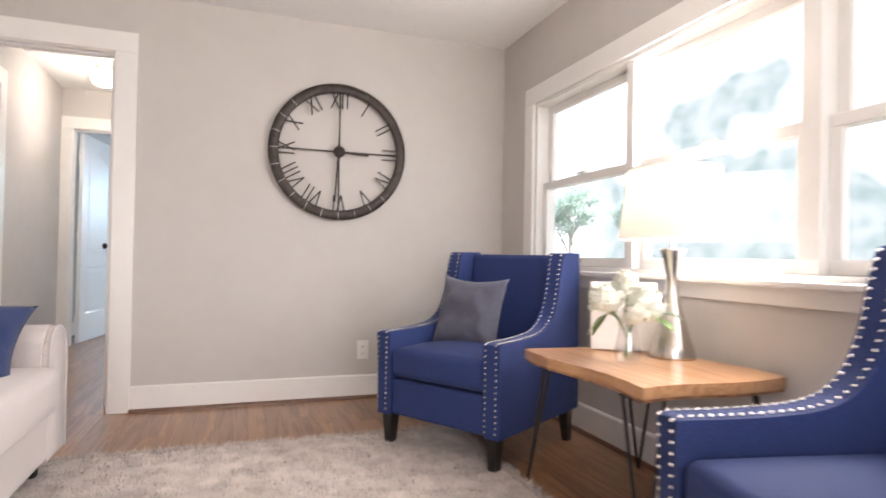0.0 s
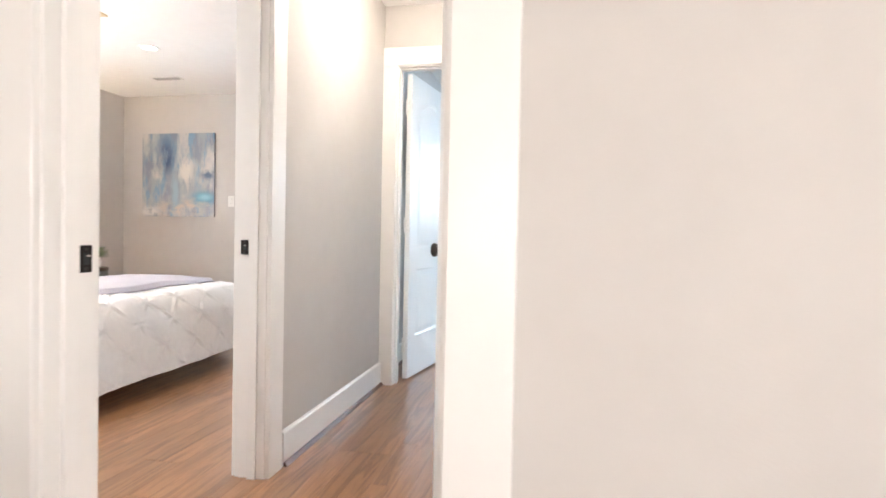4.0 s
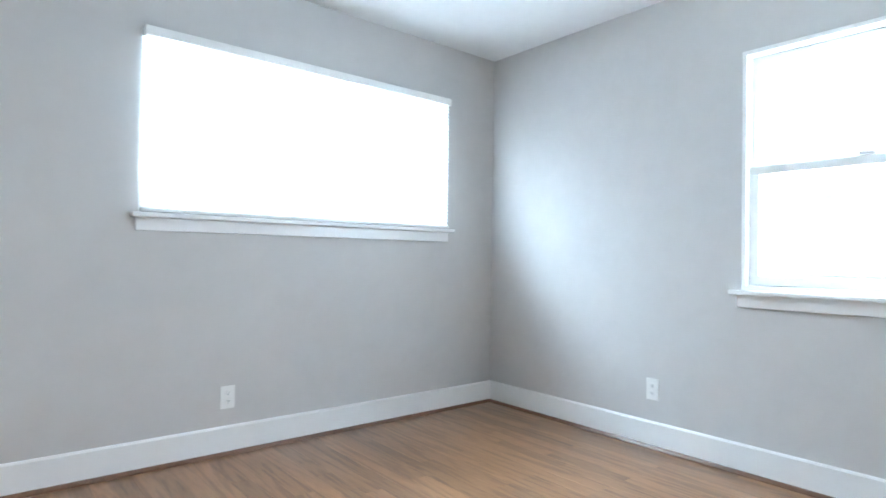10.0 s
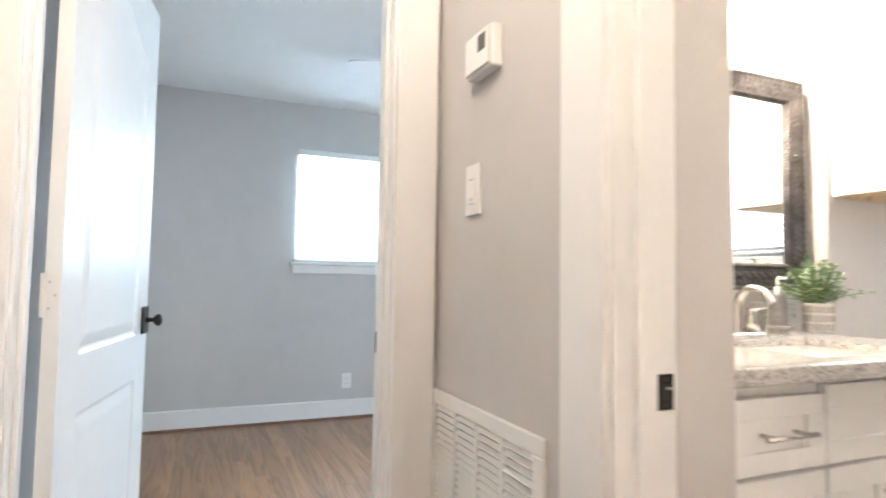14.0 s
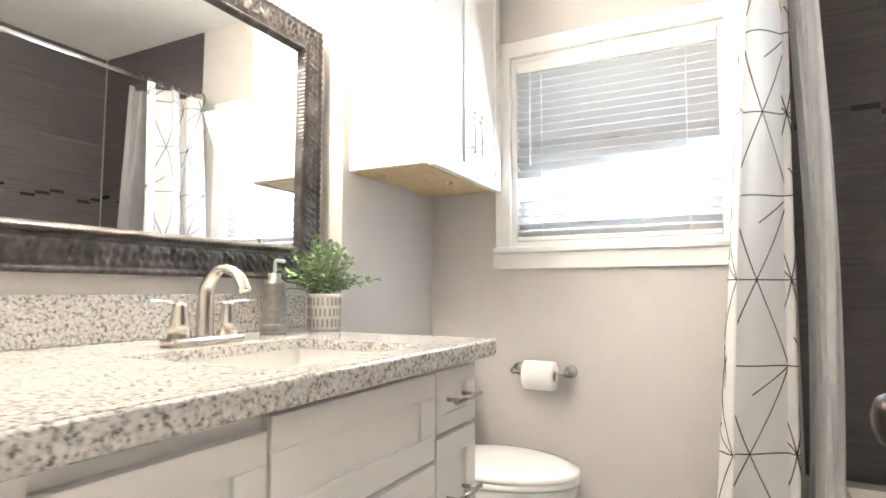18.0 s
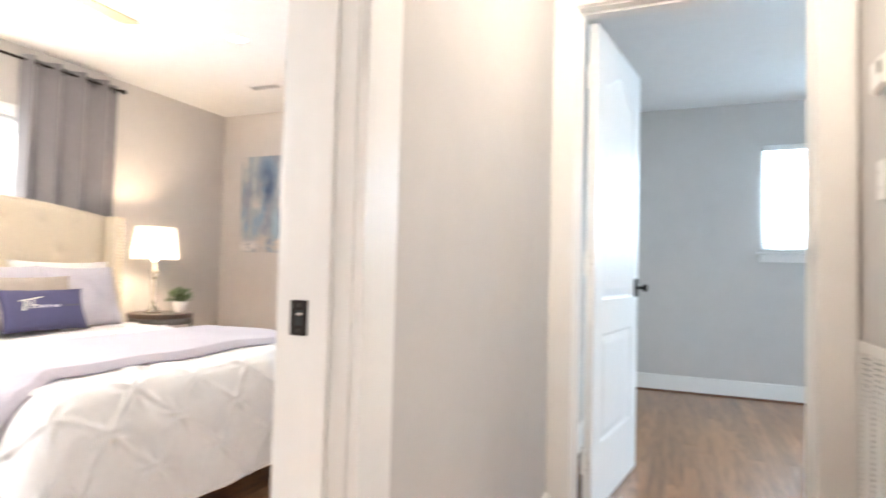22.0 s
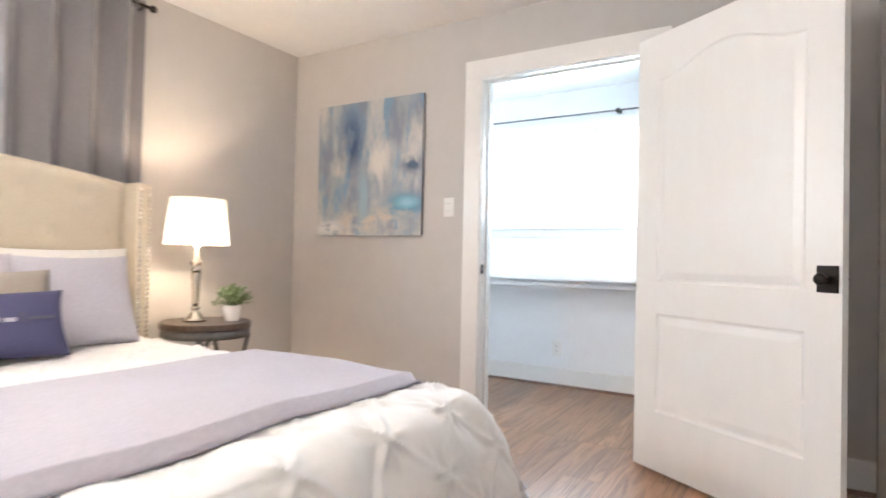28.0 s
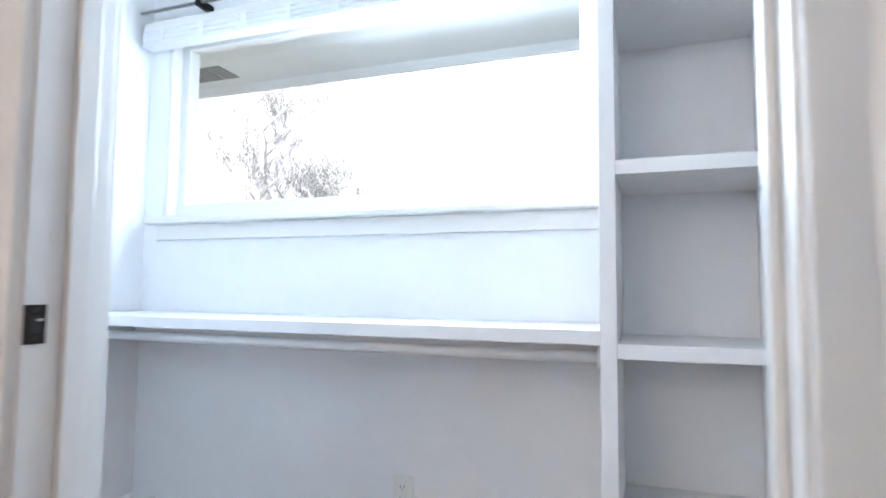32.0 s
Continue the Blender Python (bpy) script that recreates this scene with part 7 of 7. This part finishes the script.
def curtain_fold(u, v, out=0.0):
    """The bunched shower curtain: u along its cloth, v up."""
    x = CX0 + (CX1 - CX0) * u - 0.05 * (1 - v) * (1 - u)
    y = 6.565 + (0.05 + 0.055 * (1 - v)) * math.sin(2 * math.pi * 2.6 * u + 0.6 + 0.4 * v) + 0.085 * (1 - v)
    x += 0.02 * math.sin(4 * math.pi * 3.2 * u)
    return Vector((x, y + out, 0.16 + 1.86 * v))


sc = thing("shower_curtain", pose(0, 0, 0), "white shower curtain with a black geometric line print", "shower curtain")
part("cloth", sheet(lambda u, v: curtain_fold(u, v), 120, 30, 0.0012), CLOTH, sc, "", True)
bm = bmesh.new()
CW_, CH_ = 1.5, 1.86


def ink(p, q):
    """A printed line from p to q in cloth metres, laid on the outer side of the folds."""
    pts = []
    for i in range(15):
        t = i / 14
        s, z = p[0] + (q[0] - p[0]) * t, p[1] + (q[1] - p[1]) * t
        if 0 <= s <= CW_ and 0 <= z <= CH_:
            pts.append((s / CW_, z / CH_))
    prev = None
    for u, v in pts:
        c = curtain_fold(u, v)
        e = 0.003
        tu = (curtain_fold(min(1, u + e), v) - curtain_fold(max(0, u - e), v)).normalized()
        tv = Vector((0, 0, 1))
        nrm = tu.cross(tv).normalized()
        d = Vector((q[0] - p[0], q[1] - p[1])).normalized()
        side = (tu * -d.y + tv * d.x) * 0.0016
        row = [bm.verts.new(c + nrm * 0.0022 + side), bm.verts.new(c + nrm * 0.0022 - side)]
        row2 = [bm.verts.new(c - nrm * 0.0030 + side), bm.verts.new(c - nrm * 0.0030 - side)]
        if prev:
            bm.faces.new((prev[0][0], prev[0][1], row[1], row[0]))
            bm.faces.new((prev[1][0], prev[1][1], row2[1], row2[0]))
        prev = (row, row2)


gx, gz = 0.20, 0.25
for i in range(9):
    for j in range(10):
        x, z = i * gx + (gx / 2 if j % 2 else 0), j * gz * 0.9
        ink((x, z), (x + gx, z))
        ink((x, z), (x + gx / 2, z + gz * 0.9))
        ink((x, z), (x - gx / 2, z + gz * 0.9))
        if (i + j) % 2 == 0:
            ink((x, z), (x + gx * 0.5, z + gz * 0.3))
            ink((x, z), (x - gx * 0.5, z - gz * 0.3))
part("print", bm, INK, sc, "thin black geometric lines")
ln = part("liner", sheet(lambda u, v: Vector((curtain_fold(u, v).x - 0.02, 6.484 + 0.026 * math.sin(15 * u + 2 * v) - 0.025 * math.sin(3.1 * v), 0.21 + 1.80 * v)), 60, 12), LINER, sc, "clear plastic liner", True)
ln.visible_shadow = False
for k in range(9):
    u = (k + 0.5) / 9
    c = curtain_fold(u, 1.0)
    part("ring", tube([(0.0, 0.020 * math.cos(a * 0.5236), 0.020 * math.sin(a * 0.5236)) for a in range(13)], 0.0018, 6), CHROME, sc, "", False, Matrix.Translation((c.x, 6.50, 2.06)))


def blind(name, m, w, z0, z1, n, tilt, label, slat_d=0.048, slat=None):
    b = thing(name, m, label, "window blind", "slatted blinds")
    part("headrail", B(-w / 2, w / 2, -0.03, 0.03, z1 - 0.045, z1, 0.004), PLASTIC, b)
    part("bottom_rail", B(-w / 2, w / 2, -0.024, 0.024, z0, z0 + 0.018, 0.004), PLASTIC, b)
    me = mesh_of("slat", B(-w / 2, w / 2, -slat_d / 2, slat_d / 2, -0.0012, 0.0012), slat or BLIND)
    for i in range(n):
        z = z0 + 0.03 + (z1 - 0.06 - z0 - 0.03) * i / (n - 1)
        again("slat", me, b, Matrix.Translation((0, 0, z)) @ pose(0, 0, 0, tilt))
    for s in (-0.36, 0.36):
        part("ladder_cord", tube([(s * w, -0.026, z0), (s * w, -0.026, z1 - 0.04)], 0.0012, 5), PLASTIC, b)
    part("tilt_wand", tube([(-w * 0.42, -0.034, z1 - 0.04), (-w * 0.42, -0.036, z1 - 0.42)], 0.003, 6), PLASTIC, b)
    return b


blind("window_blind", Matrix.Translation((1.446, 7.0625, 0)) @ pose(0, 0, 0, 0, 0, -90), 0.72, 1.222, 1.932, 22, -24, "white slatted wooden blind, slats half closed", 0.046, WOODSLAT)

# ================================================================ grey bedroom
blind("window_blind", Matrix.Translation((0.1935, 10.822, 0)), 1.85, 1.210, 2.075, 34, 48, "white slatted blind, closed over the wide window", 0.030)
outlet(pose(-0.305, 10.844, 0.29))
outlet(pose(1.56, 9.574, 0.318, 0, 0, -90))
fan2 = thing("ceiling_fan", pose(-0.10, 9.42, 2.44), "white ceiling fan with pull chains in the grey bedroom", "ceiling fan")
part("canopy", lathe([(0, 0), (0.07, 0), (0.068, -0.03), (0.03, -0.05), (0, -0.05)], 28), TRIM, fan2, "", True)
part("motor", lathe([(0, -0.05), (0.09, -0.05), (0.115, -0.07), (0.115, -0.12), (0.08, -0.145), (0, -0.145)], 32), TRIM, fan2, "", True)
for k in range(5):
    bl = part("blade", prism([(0.13, -0.045), (0.30, -0.06), (0.54, -0.065), (0.57, -0.05), (0.57, 0.05), (0.54, 0.065), (0.30, 0.06), (0.13, 0.045)], -0.102, -0.094, 'z'), TRIM, fan2, "white blade", False, pose(0, 0, 0, 8, 0, 72 * k + 10))
part("light_bowl", lathe([(0.07, -0.146), (0.10, -0.17), (0.095, -0.21), (0.05, -0.235), (0, -0.24)], 28), CERAMIC, fan2, "", True)
for x, y in ((0.05, 0.03), (0.0, -0.06)):
    ch = part("pull_chain", tube([(x, y, -0.20), (x, y, -0.36)], 0.0012, 5), NICKEL, fan2)
    part("pull_ball", lathe([(0, -0.385), (0.009, -0.38), (0.012, -0.37), (0.006, -0.358), (0, -0.355)], 12), BRONZE, ch, "", True, Matrix.Translation((x, y, 0)))

# ================================================================ closet
shelf = thing("closet_shelving", pose(0, 0, 0), "white built-in closet shelf with cubby shelves and a hanging rail", "shelving")
part("long_shelf", B(-5.078, -3.243, 10.75, 11.098, 0.832, 0.868, 0.002), CLOSETP, shelf)
part("divider", B(-3.242, -3.202, 10.748, 11.098, 0.36, 2.075, 0.002), CLOSETP, shelf)
part("foot_bracket", prism([(10.97, 0.15), (10.97, 0.3595), (10.752, 0.3595)], -3.24, -3.205, 'x'), CLOSETP, shelf)
part("side_panel", B(-2.842, -2.802, 10.748, 11.098, 0.36, 2.075, 0.002), CLOSETP, shelf)
for z0 in (0.372, 0.802, 1.248, 1.690, 2.0755):
    part("cubby_shelf", B(-3.2015, -2.8425, 10.75, 11.098, z0, z0 + 0.036, 0.002), CLOSETP, shelf)
part("cleat", B(-5.078, -3.243, 11.075, 11.0985, 0.75, 0.8315), CLOSETP, shelf)
rail = part("hanging_rail", tube([(-5.078, 10.83, 0.795), (-3.243, 10.83, 0.795)], 0.016, 14), CLOSETP, shelf, "white painted round rail", True)
for x in (-5.072, -3.249):
    part("rail_socket", lathe([(0, -0.006), (0.028, -0.006), (0.028, 0.006), (0, 0.006)], 18), CLOSETP, rail, "", False, Matrix.Translation((x, 10.83, 0.795)) @ pose(0, 0, 0, 0, 90))
outlet(pose(-3.905, 11.10, 0.292))
crod = thing("curtain_rod", pose(0, 11.03, 2.08), "thin grey metal curtain rod over the closet window", "curtain rod")
part("pole", tube([(-5.07, 0, 0), (-3.26, 0, 0)], 0.0065, 10), NSMETAL, crod)
for x in (-4.775, -3.45):
    part("bracket", B(x - 0.012, x + 0.012, -0.012, 0.0695, -0.014, 0.014, 0.003), BRONZE, crod, "small dark bracket")
vb = thing("rolled_blind", pose(0, 11.06, 1.975), "white pleated blind, raised to the window head", "window blind")
part("headrail", B(-5.06, -3.27, -0.025, 0.025, 0.035, 0.062, 0.004), PLASTIC, vb)
for i in range(7):
    part("pleat", B(-5.06, -3.27, -0.03 + 0.004 * (i % 2), 0.03 - 0.004 * (i % 2), -0.035 + 0.01 * i, -0.0254 + 0.01 * i, 0.002), CLOSETP, vb)
for i in range(9):
    x = -4.96 + 0.2 * i
    part("ladder_tape", B(x - 0.012, x + 0.012, -0.032, -0.0305, -0.036, 0.036), CLOSETP, vb)

# ================================================================ outside
tagged(part("ground", B(-300, 300, -300, 300, -0.62, -0.60), GROUND), "pale dry lawn round the house", "ground", kind="structure")
HAZE = emitter("glowing_sky_and_trees", (0.93, 0.97, 1.0), 0.85)
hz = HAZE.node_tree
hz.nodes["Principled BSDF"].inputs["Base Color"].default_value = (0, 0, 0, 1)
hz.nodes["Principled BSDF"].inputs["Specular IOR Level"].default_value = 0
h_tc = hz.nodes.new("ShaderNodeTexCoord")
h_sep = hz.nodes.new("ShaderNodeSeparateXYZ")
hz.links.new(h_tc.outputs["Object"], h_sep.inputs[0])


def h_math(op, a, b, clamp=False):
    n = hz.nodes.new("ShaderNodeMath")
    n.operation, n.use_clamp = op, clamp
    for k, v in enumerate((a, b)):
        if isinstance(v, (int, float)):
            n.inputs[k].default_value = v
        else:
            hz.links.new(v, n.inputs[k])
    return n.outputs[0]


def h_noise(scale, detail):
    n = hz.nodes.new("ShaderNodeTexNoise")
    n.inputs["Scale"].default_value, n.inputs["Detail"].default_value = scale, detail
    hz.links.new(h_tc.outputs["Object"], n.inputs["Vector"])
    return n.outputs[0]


# a tree line to the east and west, window glare painted in as pale glow
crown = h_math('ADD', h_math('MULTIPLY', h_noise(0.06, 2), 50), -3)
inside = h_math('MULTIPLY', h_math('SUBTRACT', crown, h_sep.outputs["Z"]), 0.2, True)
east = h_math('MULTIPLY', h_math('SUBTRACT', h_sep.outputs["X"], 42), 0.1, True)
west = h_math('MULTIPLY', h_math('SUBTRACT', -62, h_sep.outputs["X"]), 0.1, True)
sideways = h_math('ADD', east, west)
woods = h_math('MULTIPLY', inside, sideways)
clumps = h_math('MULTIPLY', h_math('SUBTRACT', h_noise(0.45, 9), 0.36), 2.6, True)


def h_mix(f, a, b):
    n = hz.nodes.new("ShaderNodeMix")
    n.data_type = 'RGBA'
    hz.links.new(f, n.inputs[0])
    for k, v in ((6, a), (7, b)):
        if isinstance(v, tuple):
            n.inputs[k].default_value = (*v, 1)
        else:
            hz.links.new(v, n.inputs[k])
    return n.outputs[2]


# both leaf tones are emission, washed out in colour to imitate glare
glare_leafage = h_mix(clumps, (0.30, 0.33, 0.33), (0.155, 0.212, 0.208))
hz.links.new(h_mix(woods, (0.93, 0.97, 1.0), glare_leafage), hz.nodes["Principled BSDF"].inputs["Emission Color"])
bd = tagged(part("backdrop", lathe([(90, -1), (90, 70)], 48, None, False), HAZE), "glowing sky backdrop with glare-paled trees painted in", "backdrop", kind="structure")
sof = thing("eaves", pose(0, 0, 0), "white soffit boards under the roof edge", "eaves", kind="structure")
part("soffit", B(-6.6, 2.7, 11.25, 12.6, 2.42, 2.505), SOFFITM, sof)
part("soffit", B(1.68, 2.7, -2.4, 11.25, 2.42, 2.505), SOFFITM, sof)
part("soffit", B(-6.6, -5.63, -2.4, 11.25, 2.42, 2.505), SOFFITM, sof)
part("fascia", B(-6.62, 2.72, 12.6, 12.63, 2.36, 2.72), SOFFITM, sof)
part("fascia", B(2.7, 2.73, -2.4, 12.6, 2.36, 2.72), SOFFITM, sof)
part("fascia", B(-6.63, -6.6, -2.4, 12.6, 2.36, 2.72), SOFFITM, sof)
for i in range(3):
    part("soffit_vent", B(-6.15 + 0.13 * i, -6.035 + 0.13 * i, 12.26, 12.47, 2.414, 2.4195), NSMETAL, sof, "grey screened soffit vent")


def tree(x, y, h, spread, n, seed, label, leafy=True, most=3, bark=PALEBARK):
    t = thing("tree", pose(x, y, -0.60), label, "tree", "garden trees")
    rn = random.Random(seed)
    bm = bmesh.new()
    tips = []

    def limb(p, d, ln, r, depth):
        pts, c = [p], Vector(p)
        dd = Vector(d)
        for i in range(4):
            dd = (dd + Vector((rn.uniform(-0.2, 0.2), rn.uniform(-0.2, 0.2), rn.uniform(-0.05, 0.18)))).normalized()
            c = c + dd * ln / 4
            pts.append(c.copy())
        tube(pts, [r * (1 - 0.14 * i) for i in range(5)], 6 if depth < 2 else 4, bm)
        if depth >= most:
            tips.append(pts[-1])
            tips.append(pts[2])
            return
        for k in range(3 if depth else 5):
            a = rn.uniform(0, 6.28)
            nd = (dd + Vector((math.cos(a), math.sin(a), rn.uniform(0.0, 0.5))) * spread).normalized()
            limb(pts[rn.choice((2, 3, 4))], nd, ln * rn.uniform(0.55, 0.8), r * 0.5, depth + 1)
    limb(Vector((0, 0, 0)), (0, 0, 1), h * 0.42, h * 0.028, 0)
    part("trunk", bm, bark, t, "forking grey trunk and limbs", True)
    if leafy:
        lm = bmesh.new()
        for p in tips:
            for k in range(n):
                q = p + Vector((rn.gauss(0, 0.32), rn.gauss(0, 0.32), rn.gauss(0, 0.26))) * h * 0.11
                leaf_blade(lm, q, (rn.uniform(-1, 1), rn.uniform(-1, 1), rn.uniform(-0.7, 0.5)), h * 0.024, h * 0.014, 0.3)
        tagged(part("crown", lm, FOLIAGE, t, "loose green crown", True), kind="stuff")
    else:
        tw = bmesh.new()
        for p in tips:
            for k in range(n):
                leaf_blade(tw, p, (rn.uniform(-1, 1), rn.uniform(-1, 1), rn.uniform(-0.4, 0.9)), h * rn.uniform(0.03, 0.07), h * 0.0022, 0.1)
        tagged(part("twigs", tw, bark, t, "fine bare twigs"), kind="stuff")
    return t


tree(24.0, 40.0, 8.5, 0.9, 58, 21, "leafy green tree outside the living room window")
tree(34.0, 47.0, 9.0, 0.9, 58, 22, "leafy green tree outside the living room window")
tree(-38.0, 2.0, 8.5, 0.9, 58, 23, "leafy green tree outside the bedroom window")
tree(-10.5, 19.5, 6.8, 1.5, 9, 25, "bare grey garden tree behind the house", False, 5, PALEBARK)

# ---------------------------------------------------------------- floors, laid board by board
tagged(part("floor", B(-5.6, 1.56, -1.3, 11.2, -0.30, -0.15), SHOE), "stained sub-floor under the oak boards", "floor", kind="structure")
FLOOR_ROOMS = [(-1.83, -0.81, 5.15, 7.90), (-1.79, 1.467, -1.20, 5.15), (-1.87, 1.56, 7.90, 10.844), (-5.51, -1.95, 4.55, 9.87), (-5.08, -2.80, 9.87, 11.10), (-1.95, -1.83, 5.40, 6.29)]
BW = 0.083
rng = random.Random(7)
floor_top = thing("floor_boards", pose(0, 0, 0), "medium brown oak strip floor with a satin finish", "floor", kind="structure")
board_mesh = {}
near, far = [], []
near_zone = [(-1.83, -0.81, 5.15, 7.90), (-1.4, 1.0, 4.25, 5.15), (-1.0, 1.4, 8.9, 10.8), (-4.8, -2.6, 9.0, 11.10), (-5.4, -3.6, 5.2, 6.7)]
for rx0, rx1, ry0, ry1 in FLOOR_ROOMS:
    k = math.floor(rx0 / BW)
    while k * BW < rx1:
        x0, x1 = max(k * BW, rx0), min((k + 1) * BW, rx1)
        k += 1
        if x1 - x0 < 0.004:
            continue
        y = ry0
        first = True
        while y < ry1 - 0.001:
            ln = rng.choice((0.45, 0.75, 0.9, 1.2, 1.5, 1.8)) if not first else rng.choice((0.3, 0.6, 0.9, 1.2, 1.5))
            first = False
            y1 = y + ln
            if ry1 - y1 < 0.25:
                y1 = ry1
            cx, cy = (x0 + x1) / 2, (y + y1) / 2
            hit = any(a - 0.05 <= cx <= b + 0.05 and c - 0.3 <= cy <= d + 0.3 for a, b, c, d in near_zone)
            (near if hit and len(near) < 300 else far).append((x0, x1, y, y1))
            y = y1


def board(bm, x0, x1, y0, y1, dz=0.0):
    g, e = 0.0002, 0.0005
    zt = dz
    lo = [bm.verts.new(p) for p in ((x0 + g, y0 + g, -0.02), (x1 - g, y0 + g, -0.02), (x1 - g, y1 - g, -0.02), (x0 + g, y1 - g, -0.02))]
    md = [bm.verts.new(p) for p in ((x0 + g, y0 + g, zt - e), (x1 - g, y0 + g, zt - e), (x1 - g, y1 - g, zt - e), (x0 + g, y1 - g, zt - e))]
    hi = [bm.verts.new(p) for p in ((x0 + g + e, y0 + g + e, zt), (x1 - g - e, y0 + g + e, zt), (x1 - g - e, y1 - g - e, zt), (x0 + g + e, y1 - g - e, zt))]
    bm.faces.new(hi)
    for a, c in ((lo, md), (md, hi)):
        for i in range(4):
            j = (i + 1) % 4
            bm.faces.new((a[i], a[j], c[j], c[i]))


for x0, x1, y0, y1 in near:
    key = (round(x1 - x0, 4), round(y1 - y0, 3))
    if key not in board_mesh:
        bm = bmesh.new()
        board(bm, -(x1 - x0) / 2, (x1 - x0) / 2, -(y1 - y0) / 2, (y1 - y0) / 2)
        board_mesh[key] = mesh_of("board", bm, OAK)
    again("board", board_mesh[key], floor_top, Matrix.Translation(((x0 + x1) / 2, (y0 + y1) / 2, rng.uniform(-0.0004, 0.0))))
bm = bmesh.new()
for r in far:
    board(bm, *r, dz=rng.uniform(-0.0005, 0.0))
tagged(part("boards_beyond", bm, OAK, floor_top), kind="stuff")

# bathroom floor tiles
tiles = thing("floor_bath", pose(0, 0, 0), "pale rectangular bathroom floor tiles", "floor", kind="structure")
tile_me = mesh_of("floor_tile", B(-0.147, 0.147, -0.147, 0.147, -0.012, 0.0, 0.0015, 1), BATHTILE)
for i in range(8):
    for j in range(8):
        x, y = -0.64 + 0.30 * i, 5.80 + 0.30 * j
        if x < 1.40 and y < 7.85:
            again("floor_tile", tile_me, tiles, Matrix.Translation((x, y, 0)))
